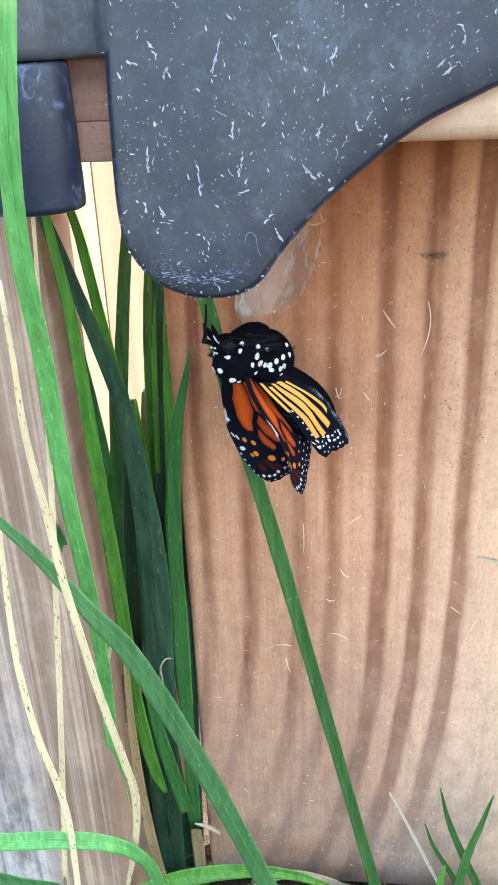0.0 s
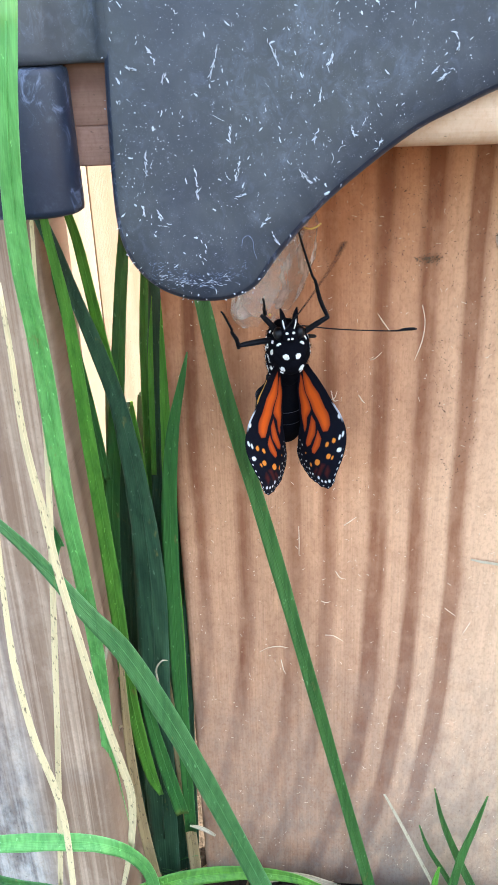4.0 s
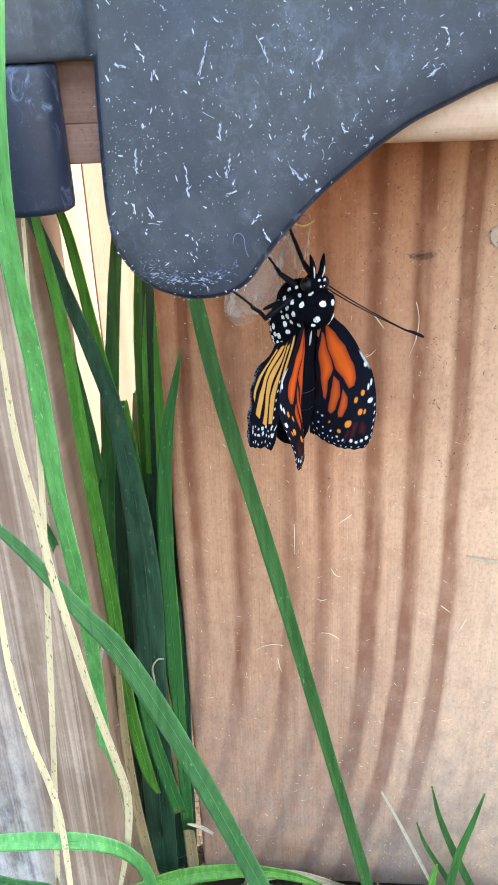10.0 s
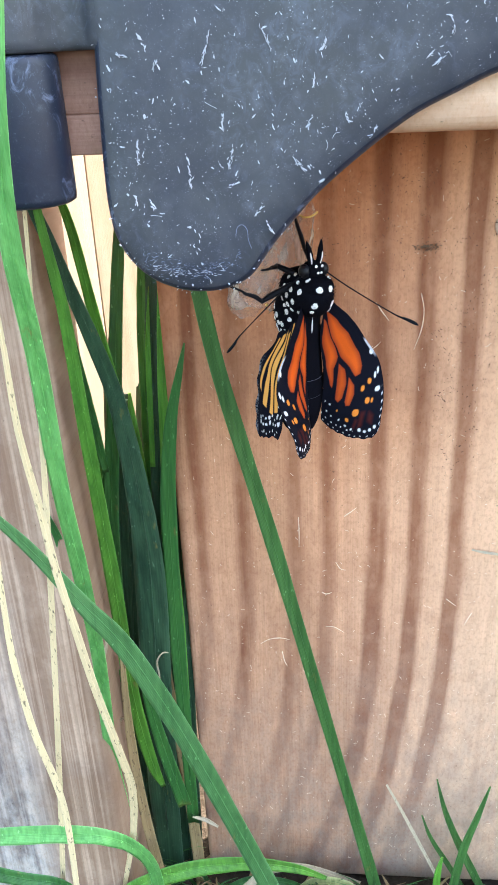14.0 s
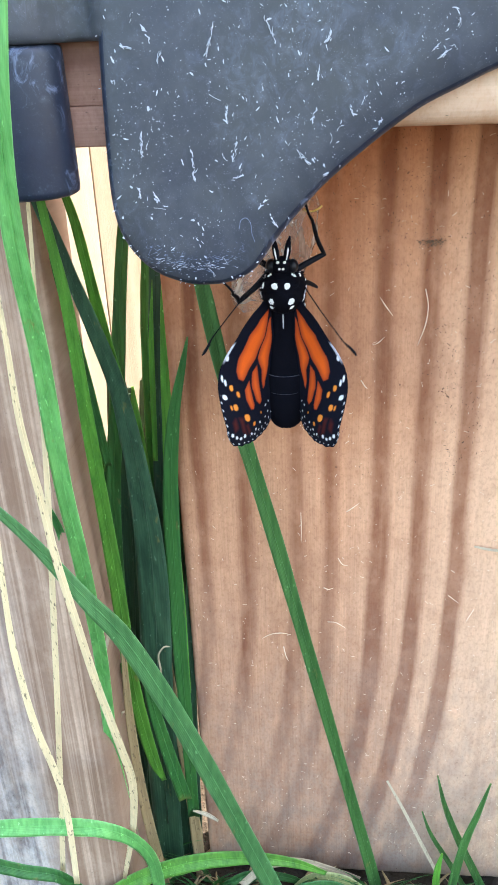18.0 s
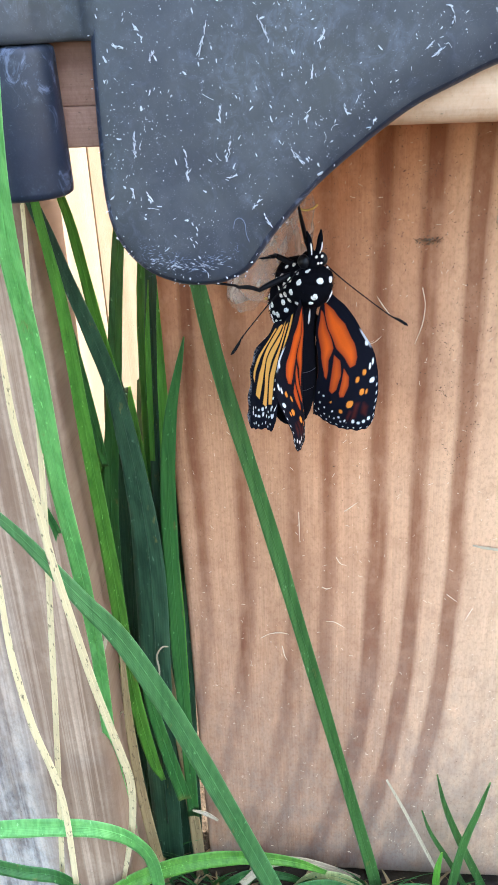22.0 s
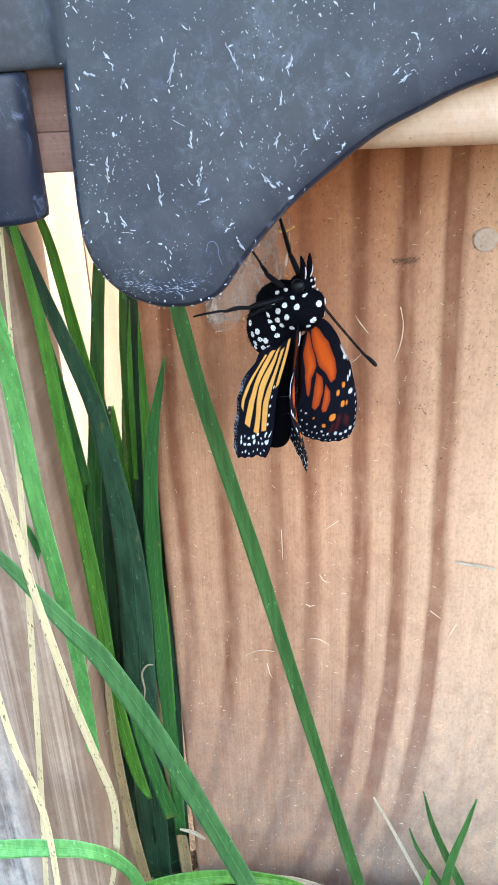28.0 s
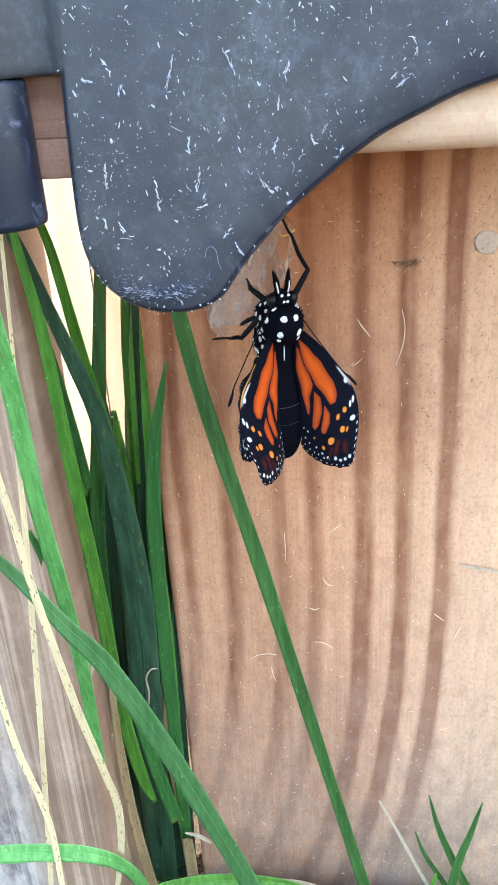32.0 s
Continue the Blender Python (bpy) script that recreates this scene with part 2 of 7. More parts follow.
M_PANEL = wood_material("pale_picket_wood", POST_BANDS, -0.12, 0.05, 0.0, (0.265, 0.245, 0.20), (0.20, 0.172, 0.124), 0.0, 0.8)


def hinge_material(name="black_plastic", dim=1.0, scuffed=0.0, blue=1.0):
    """Weathered black plastic: cloudy grey film with bluish tones painted for sky sheen, chalky scuffs, grit."""
    m = Mat(name, rough=0.42, spec=0.5)
    v = m.coords()
    red = blue**-0.7
    big, cloud, mid, fine, dust = m.noise(v, 45, 5.0, 0.6), m.noise(v, 130, 5.0, 0.65, 0.8), m.noise(v, 420, 4.0), m.noise(v, 2500, 3.0), m.noise(v, 5200, 2.0)
    # Bluish to grey clouds put some of the sky's reflection into the colour.
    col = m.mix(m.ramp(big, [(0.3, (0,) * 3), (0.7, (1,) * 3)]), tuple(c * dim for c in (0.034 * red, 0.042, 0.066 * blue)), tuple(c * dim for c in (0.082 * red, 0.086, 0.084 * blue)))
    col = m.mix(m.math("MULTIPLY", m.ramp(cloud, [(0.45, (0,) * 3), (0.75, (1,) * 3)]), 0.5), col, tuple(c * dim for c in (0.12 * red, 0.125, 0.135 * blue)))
    scuff = m.ramp(m.math("MULTIPLY", mid, m.math("ADD", big, 0.5)), [(0.58, (0,) * 3), (0.8, (0.22,) * 3)])
    col = m.mix(scuff, col, tuple(c * (0.5 + 0.5 * dim) for c in (0.22, 0.24, 0.29)))
    if scuffed:
        chalk = m.noise(m.coords((1, 1, 0.8)), 330, 6.0, 0.75, 1.5)
        col = m.mix(m.math("MULTIPLY", m.ramp(m.math("MULTIPLY", chalk, m.math("ADD", big, 0.55)), [(0.57, (0,) * 3), (0.72, (1,) * 3)]), scuffed), col, (0.26, 0.31, 0.44))
    grit = m.ramp(m.math("ADD", dust, m.math("MULTIPLY", m.math("SUBTRACT", mid, 0.5), 0.25)), [(0.66, (0,) * 3), (0.74, (0.55,) * 3)])
    col = m.mix(m.math("MULTIPLY", grit, min(1.0, dim * 1.5)), col, (0.26, 0.28, 0.33))
    m.colour(col)
    m.l(m.ramp(m.math("ADD", m.math("MULTIPLY", big, 0.5), m.math("MULTIPLY", cloud, 0.5)), [(0.3, (0.30,) * 3), (0.7, (0.62,) * 3)]), m.b.inputs["Roughness"])
    m.bump(m.math("ADD", m.math("MULTIPLY", big, 3.0), m.math("ADD", m.math("MULTIPLY", cloud, 1.2), m.math("ADD", m.math("MULTIPLY", mid, 0.7), m.math("MULTIPLY", fine, 0.3)))), 0.22, 0.0003)
    return m.m


def blade_material(name, dark, light, tip=None, rough=0.42, vein=1.0):
    """A leaf blade: ribs along it, mottling, a little light coming through. The mesh's u runs across, v along it."""
    m = Mat(name, rough, spec=0.5)
    tc, sp = m.n("TexCoord"), m.n("SeparateXYZ")
    m.l(tc.outputs["UV"], sp.inputs[0])
    u, v = sp.outputs[0], sp.outputs[1]
    ribs = m.math("ADD", m.math("MULTIPLY", m.math("SINE", m.math("MULTIPLY", u, 75.0)), 0.5), 0.5)
    mott = m.noise(m.coords((260, 260, 60)), 1.0, 5.0, 0.65)
    fine = m.noise(m.coords((2500, 2500, 700)), 1.0, 3.0)
    long = m.noise(m.coords((900, 900, 18)), 1.0, 3.0, 0.6)
    col = m.mix(m.ramp(mott, [(0.3, (0,) * 3), (0.7, (1,) * 3)]), dark, light)
    col = m.mix(m.math("MULTIPLY", m.ramp(long, [(0.42, (0,) * 3), (0.62, (1,) * 3)]), 0.5), col, tuple(min(1, c * 1.35) for c in light))
    col = m.mix(m.math("MULTIPLY", ribs, 0.17 * vein), col, tuple(c * 0.5 for c in dark))
    pock = m.noise(m.coords((1300, 1300, 500)), 1.0, 2.0, 0.5)
    col = m.mix(m.math("MULTIPLY", m.ramp(pock, [(0.68, (0,) * 3), (0.73, (1,) * 3)]), 0.5), col, tuple(min(1, 0.10 + c * 2.0) for c in light))
    mid = m.math("ABSOLUTE", m.math("SUBTRACT", u, 0.5))
    col = m.mix(m.ramp(mid, [(0.0, (0.35,) * 3), (0.06, (0,) * 3)]), col, tuple(min(1, c * 1.7) for c in light))
    col = m.mix(m.ramp(mid, [(0.45, (0,) * 3), (0.5, (0.5,) * 3)]), col, tuple(min(1, 0.06 + c * 1.5) for c in light))
    brown = m.noise(m.coords((420, 420, 130)), 1.0, 3.0, 0.6)
    col = m.mix(m.math("MULTIPLY", m.ramp(brown, [(0.66, (0,) * 3), (0.76, (1,) * 3)]), 0.6), col, (0.30, 0.24, 0.07))
    if tip:
        col = m.mix(m.ramp(m.math("ADD", v, m.math("MULTIPLY", mott, 0.12)), [(0.0, (1,) * 3), (0.1, (0,) * 3)]), col, tip)
    col = m.vary(col, 0.3)
    m.colour(col)
    m.bump(m.math("ADD", ribs, m.math("MULTIPLY", fine, 0.5)), 0.35, 0.00012)
    tr = m.n("BsdfTranslucent")
    m.l(col, tr.inputs[0])
    mx = m.n("MixShader")
    mx.inputs[0].default_value = 0.28
    m.l(m.b.outputs[0], mx.inputs[1])
    m.l(tr.outputs[0], mx.inputs[2])
    m.l(mx.outputs[0], m.t.nodes["Material Output"].inputs[0])
    return m.m


def dry_material(name, pale, dark):
    m = Mat(name, 0.65, spec=0.3)
    f = m.noise(m.coords((1700, 1700, 520)), 1.0, 3.0)
    g = m.noise(m.coords((3000, 3000, 150)), 1.0, 3.0)
    col = m.mix(g, pale, tuple(c * 0.75 for c in pale))
    col = m.mix(m.ramp(f, [(0.60, (0,) * 3), (0.68, (0.8,) * 3)]), col, dark)
    stain = m.noise(m.coords((420, 420, 70)), 1.0, 4.0, 0.6)
    col = m.mix(m.ramp(stain, [(0.5, (0,) * 3), (0.7, (0.45,) * 3)]), col, tuple(0.55 * c for c in pale))
    m.colour(m.vary(col, 0.15))
    m.bump(g, 0.4, 0.0001)
    return m.m


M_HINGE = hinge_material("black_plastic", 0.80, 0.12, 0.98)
M_KNUCKLE = hinge_material("worn_dim_plastic", 0.26, 0.45, 1.6)
M_CHIP = plain("pale_dried_clippings", (0.50, 0.52, 0.55), 0.8, 0.2, var=0.2, scale=3000)
M_SCUFF = plain("chalky_scuffs", (0.17, 0.20, 0.27), 0.7, 0.3)
M_FUZZ = plain("straw_lint", (0.76, 0.58, 0.40), 0.8, 0.2, var=0.3, scale=3000)
M_LINT = plain("dark_lint", (0.10, 0.06, 0.038), 0.9, 0.1)
M_FRESH = blade_material("fresh_green_blade", (0.062, 0.22, 0.024), (0.15, 0.39, 0.048), (0.35, 0.35, 0.05))
M_NEAR = blade_material("light_green_near_blade", (0.105, 0.35, 0.08), (0.20, 0.50, 0.14), (0.35, 0.4, 0.05), 0.35, 0.6)
M_LEAF = blade_material("green_blade", (0.025, 0.12, 0.030), (0.065, 0.22, 0.045), (0.30, 0.26, 0.05))
M_ARC = blade_material("glossy_mid_green_blade", (0.064, 0.190, 0.056), (0.12, 0.29, 0.095), (0.25, 0.4, 0.05), 0.35)
M_BLUE = blade_material("bluish_green_blade", (0.045, 0.130, 0.030), (0.085, 0.210, 0.050), (0.25, 0.25, 0.05))
M_SALLOW = blade_material("pale_yellow_green_leaf", (0.30, 0.36, 0.11), (0.52, 0.55, 0.22), None, 0.5, 0.5)
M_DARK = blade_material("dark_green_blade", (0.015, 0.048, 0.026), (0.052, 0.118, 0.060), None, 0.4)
M_DRY = dry_material("straw_yellow_dry_blade", (0.84, 0.66, 0.37), (0.09, 0.06, 0.035))
M_TAN = dry_material("tan_dry_blade", (0.42, 0.29, 0.14), (0.12, 0.08, 0.04))
M_PALE = dry_material("pale_dry_stalk", (0.56, 0.45, 0.30), (0.3, 0.22, 0.12))
M_SOIL = plain("dark_soil", (0.055, 0.042, 0.030), 0.95, 0.1, var=0.6, scale=500, bump=0.8, dist=0.002)


# ---- building helpers ----
def part(name, bm, material, parent=None, label="", smooth=True):
    me = bpy.data.meshes.new(name)
    bm.normal_update()
    bm.to_mesh(me)
    bm.free()
    for mat in material if isinstance(material, list) else [material]:
        me.materials.append(mat)
    if smooth:
        me.polygons.foreach_set("use_smooth", [True] * len(me.polygons))
    ob = new(name, me)
    if parent is not None:
        ob.parent = parent
    if label:
        tagged(ob, label)
    return ob


def box(bm, lo, hi, bevel=0.0, seg=3):
    """A box with its edges rounded by bevel, added to bm."""
    c, s = [(a + b) / 2 for a, b in zip(lo, hi)], [b - a for a, b in zip(lo, hi)]
    got = bmesh.ops.create_cube(bm, size=1.0, matrix=Matrix.Translation(c) @ Matrix.Diagonal((*s, 1)))
    if bevel:
        edges = list({e for v in got["verts"] for e in v.link_edges})
        bmesh.ops.bevel(bm, geom=edges, offset=bevel, segments=seg, profile=0.5, affect="EDGES")
    return bm


def spline(pts, n):
    """n + 1 points on a smooth curve through pts, whose rows may hold further values after x, y, z."""
    p = [np.array(q, float) for q in pts]
    p = [2 * p[0] - p[1], *p, 2 * p[-1] - p[-2]]
    out = []
    for i in range(n + 1):
        s = i / n * (len(p) - 3)
        k = min(int(s), len(p) - 4)
        t = s - k
        a, b, c, d = p[k : k + 4]
        out.append(0.5 * (2 * b + (c - a) * t + (2 * a - 5 * b + 4 * c - d) * t * t + (3 * b - a - 3 * c + d) * t**3))
    return out


def tube(bm, pts, seg=8, n=16, cap=True):
    """A round rod along pts of (x, y, z, radius)."""
    rows = spline(pts, n)
    rings = []
    side = None
    for i, r in enumerate(rows):
        d = Vector(rows[min(i + 1, n)][:3] - rows[max(i - 1, 0)][:3]).normalized()
        if side is None:
            side = d.orthogonal().normalized()
        side = (side - d * side.dot(d)).normalized()
        up = d.cross(side)
        rings.append([bm.verts.new(Vector(r[:3]) + (side * math.cos(a) + up * math.sin(a)) * max(r[3], 1e-6)) for a in (2 * math.pi * j / seg for j in range(seg))])
    for a, b in zip(rings, rings[1:]):
        for j in range(seg):
            bm.faces.new((a[j], a[(j + 1) % seg], b[(j + 1) % seg], b[j]))
    if cap:
        bm.faces.new(rings[0][::-1])
        bm.faces.new(rings[-1])
    return bm


def ellipsoid(bm, c, r, u=20, v=14, turn=None):
    m = Matrix.Translation(c) @ (turn or Matrix()) @ Matrix.Diagonal((*r, 1))
    bmesh.ops.create_uvsphere(bm, u_segments=u, v_segments=v, radius=1.0, matrix=m)
    return bm


# ---- ground, fence ----
def build_ground():
    bm = bmesh.new()
    n = 90
    half = [0.004 * k if k < 25 else 0.1 * 1.175 ** (k - 25) for k in range(n)]
    half = [h for h in half if h < 900]
    axis = [-h for h in half[:0:-1]] + half
    grid = []
    for y in axis:
        row = []
        for x in axis:
            near = max(0.0, 1 - math.hypot(x, y) / 0.4)
            z = near * (0.005 * noise.noise((x * 60, y * 60, 0)) + 0.003 * noise.noise((x * 240, y * 240, 3))) - 0.007
            row.append(bm.verts.new((x, y - 0.02, z)))
        grid.append(row)
    for a, b in zip(grid, grid[1:]):
        for j in range(len(a) - 1):
            bm.faces.new((a[j], a[j + 1], b[j + 1], b[j]))
    return tagged(part("ground", bm, M_SOIL), "dark crumbly soil at the foot of the fence", "ground", kind="structure")


def rough_box(lo, hi, bevel, cuts=(1, 1, 1), amp=0.0004):
    """A sawn timber: a bevelled box whose faces are cut up and a little uneven."""
    bm = box(bmesh.new(), lo, hi, bevel, 3)
    for axis, k in enumerate(cuts):
        for i in range(1, k):
            co = [0, 0, 0]
            co[axis] = lo[axis] + (hi[axis] - lo[axis]) * i / k
            no = [0, 0, 0]
            no[axis] = 1
            bmesh.ops.bisect_plane(bm, geom=bm.verts[:] + bm.edges[:] + bm.faces[:], plane_co=co, plane_no=no)
    for v in bm.verts:
        v.co.x += amp * noise.noise((v.co.z * 25, v.co.y * 30, 7))
        v.co.y += amp * noise.noise((v.co.x * 90, v.co.z * 14, 1))
    return bm


def build_fence():
    gate = tagged(new("gate"), "pine gate with vertical boards nailed behind its rail", "gate", kind="structure")
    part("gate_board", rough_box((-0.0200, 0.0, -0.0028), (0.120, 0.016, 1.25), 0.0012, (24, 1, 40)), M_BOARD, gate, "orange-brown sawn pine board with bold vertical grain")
    # Unseen boards and extra height, added to keep sun off the front.
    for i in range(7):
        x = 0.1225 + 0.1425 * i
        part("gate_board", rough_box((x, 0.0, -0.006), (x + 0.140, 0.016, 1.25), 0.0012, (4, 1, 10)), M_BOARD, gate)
    part("gate_rail", rough_box((-0.010, -0.038, 0.2068), (1.1, -0.0006, 0.2955), 0.0042, (60, 1, 1), 0.0003), M_RAIL, gate, "pale planed rail with a rounded lower edge")
    part("rail_end", rough_box((-0.042, -0.0374, 0.2113), (-0.0104, -0.0006, 0.2955), 0.0003, (8, 1, 1), 0.0003), M_STILE, gate, "red-brown stained end of the rail, coloured darker for the hinge shade")
    part("rail_batten", rough_box((-0.042, -0.0378, 0.2056), (-0.0104, -0.0006, 0.2113), 0.0003, (8, 1, 1), 0.0003), M_STILE, gate, "thin batten along the foot of the rail end")
    post = tagged(new("fence_post"), "weathered fence post greyed towards the ground", "fence post", kind="structure")
    part("post_face", rough_box((-0.135, -0.020, -0.05), (-0.0375, 0.002, 1.3), 0.003, (20, 1, 30), 0.0006), M_POST, post)
    panel = tagged(new("rear_wall"), "pale sunlit board wall seen through the gap beside the gate", "wall", kind="structure")
    turned = pose(-0.05, 0.16, 0, 0, 0, 55)
    for i in range(5):
        x = -0.3179 + i * 0.1425
        ob = part("rear_board", rough_box((x, 0.0, -0.012), (x + 0.1420, 0.016, 0.9), 0.0002, (4, 1, 10), 0.0003), M_PANEL, panel)
        ob.matrix_basis = turned


build_ground()
build_fence()


# ---- gate hinge ----
def build_hinge():
    hinge = tagged(new("gate_hinge"), "black plastic gate hinge littered with dried grass clippings", "hinge")
    rim = [
        (-16.5, 221.2), (-16.7, 218.4), (-17.0, 211.1), (-17.2, 203.4), (-17.1, 198.1), (-16.4, 194.1), (-14.6, 190.6),
        (-11.6, 187.7), (-8.0, 186.1), (-4.4, 185.5), (-0.1, 185.9), (3.6, 187.8), (6.8, 192.0), (10.0, 195.7),
        (14.0, 199.9), (19.0, 204.1), (24.2, 208.0), (28.1, 210.5), (32.6, 212.6), (38.3, 215.1), (46.6, 217.5),
        (53.5, 219.2), (98.0, 250.0), (98.0, 300.0), (40.0, 300.0), (-16.5, 300.0), (-16.6, 262.0), (-16.6, 232.0),
    ]
    pts = spline([(x * MM, 0, z * MM) for x, z in rim], 110)
    # rings from the back over the rounded rim to the slightly swelling face
    n = len(pts)
    flat = np.array([(p[0], p[2]) for p in pts])
    area = 0.5 * np.sum(flat[:, 0] * np.roll(flat[:, 1], -1) - np.roll(flat[:, 0], -1) * flat[:, 1])
    along = np.roll(flat, -1, 0) - np.roll(flat, 1, 0)
    inward = np.stack([-along[:, 1], along[:, 0]], 1) * (1 if area > 0 else -1)
    inward /= np.linalg.norm(inward, axis=1, keepdims=True) + 1e-12
    bm = bmesh.new()
    rings = []
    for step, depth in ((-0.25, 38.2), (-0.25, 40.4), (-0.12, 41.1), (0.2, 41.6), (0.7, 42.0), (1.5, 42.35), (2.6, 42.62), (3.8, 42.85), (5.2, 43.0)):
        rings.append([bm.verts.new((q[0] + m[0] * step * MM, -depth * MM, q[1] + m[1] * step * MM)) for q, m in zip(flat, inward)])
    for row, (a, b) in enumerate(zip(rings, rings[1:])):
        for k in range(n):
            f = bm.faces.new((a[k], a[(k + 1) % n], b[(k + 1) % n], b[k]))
            # Rim rows take the darker plastic, so their shade is in the colour.
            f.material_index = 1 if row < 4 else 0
    lids = [bm.faces.new(rings[0][::-1]), bm.faces.new(rings[-1])]
    bmesh.ops.recalc_face_normals(bm, faces=bm.faces)
    bmesh.ops.triangulate(bm, faces=lids)
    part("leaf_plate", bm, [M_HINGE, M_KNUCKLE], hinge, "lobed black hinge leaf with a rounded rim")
    # a knuckle that wraps round the pin, and below it the knuckle of the post side
    for name, z0, z1, r, cx in (("upper_knuckle", 0.2203, 0.275, 0.0066, -0.0302), ("lower_knuckle", 0.1993, 0.2198, 0.0078, -0.0304)):
        bm = bmesh.new()
        prof = [(r * 0.90, z0), (r * 0.985, z0 + 0.0004), (r, z0 + 0.0012), (r * 1.0, z1 - 0.0012), (r * 0.985, z1 - 0.0004), (r * 0.9, z1)]
        if name == "lower_knuckle":
            prof = [(a * (1 + 0.03 * (z1 - z) / 0.019), z) for a, z in prof]
        rings = []
        for rad, z in prof:
            rings.append([bm.verts.new((cx + rad * math.cos(a), -0.0400 + 0.85 * rad * math.sin(a), z)) for a in (2 * math.pi * j / 40 for j in range(40))])
        for a, b in zip(rings, rings[1:]):
            for j in range(40):
                bm.faces.new((a[j], a[(j + 1) % 40], b[(j + 1) % 40], b[j]))
        bm.faces.new(rings[0][::-1])
        bm.faces.new(rings[-1])
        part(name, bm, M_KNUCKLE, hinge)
    # the strap that runs from the upper knuckle over into the leaf, with a soft hollow between them
    bm = bmesh.new()
    front = spline([(-36.0, -44.6), (-33.5, -46.5), (-30.0, -47.1), (-26.8, -46.3), (-24.4, -44.6), (-22.9, -42.2), (-20.9, -40.2), (-18.4, -40.2), (-16.9, -41.4), (-15.2, -42.2), (-13.0, -42.2), (-11.5, -41.6)], 40)
    rows = []
    for z, back in ((219.9, 1.6), (220.05, 0.5), (220.6, 0.1), (221.6, 0.0), (240.0, 0.0), (275.0, 0.0)):
        rows.append([bm.verts.new((x * MM, (y + back) * MM, z * MM)) for x, y in front] + [bm.verts.new((x * MM, -0.0385, z * MM)) for x, y in front[::-10]])
    for r1, r2 in zip(rows, rows[1:]):
        for j in range(len(r1)):
            bm.faces.new((r1[j], r1[(j + 1) % len(r1)], r2[(j + 1) % len(r1)], r2[j]))
    bm.faces.new(rows[0][::-1])
    bm.faces.new(rows[-1])
    bmesh.ops.recalc_face_normals(bm, faces=bm.faces)
    part("leaf_strap", bm, M_HINGE, hinge)
    return hinge, pts


def inside(x, z, poly):
    hit = False
    for (x1, z1), (x2, z2) in zip(poly, poly[1:] + poly[:1]):
        if (z1 > z) != (z2 > z) and x < (x2 - x1) * (z - z1) / (z2 - z1) + x1:
            hit = not hit
    return hit


def on_leaf(x, z, poly):
    """Depth of the swelling leaf face at a place."""
    d = min(math.hypot(x - px, z - pz) for px, pz in poly) * 1000
    return -0.0430 + float(np.interp(d, [0.2, 0.7, 1.5, 2.6, 3.8, 5.2], [0.0014, 0.0010, 0.00065, 0.00038, 0.00015, 0.0]))


def flake(bm, x, y, z, length, width, angle, rnd, lift=0.00012):
    """A ragged sliver of dried grass lying on an upright face."""
    n = 5 if length > 0.0012 else 3
    a, b = [], []
    bend = rnd.uniform(-0.18, 0.18)
    for i in range(n + 1):
        s = i / n - 0.5
        w = width * (1 - (2 * s) ** 4 * rnd.uniform(0.3, 0.9)) * rnd.uniform(0.4, 1.2) / 2
        ang = angle + bend * s * 2
        dx, dz = math.cos(ang), math.sin(ang)
        cx, cz = x + dx * s * length, z + dz * s * length
        a.append((cx - dz * w, cz + dx * w))
        b.append((cx + dz * w, cz - dx * w))
    ring = a + b[::-1]
    top = [bm.verts.new((px, y - lift * rnd.uniform(0.8, 1.6), pz)) for px, pz in ring]
    low = [bm.verts.new((px, y + 0.00002, pz)) for px, pz in ring]
    m = n + 1
    for i in range(n):
        bm.faces.new((top[i], top[i + 1], top[2 * m - 2 - i], top[2 * m - 1 - i]))
    k = len(ring)
    for i in range(k):
        bm.faces.new((top[i], low[i], low[(i + 1) % k], top[(i + 1) % k]))


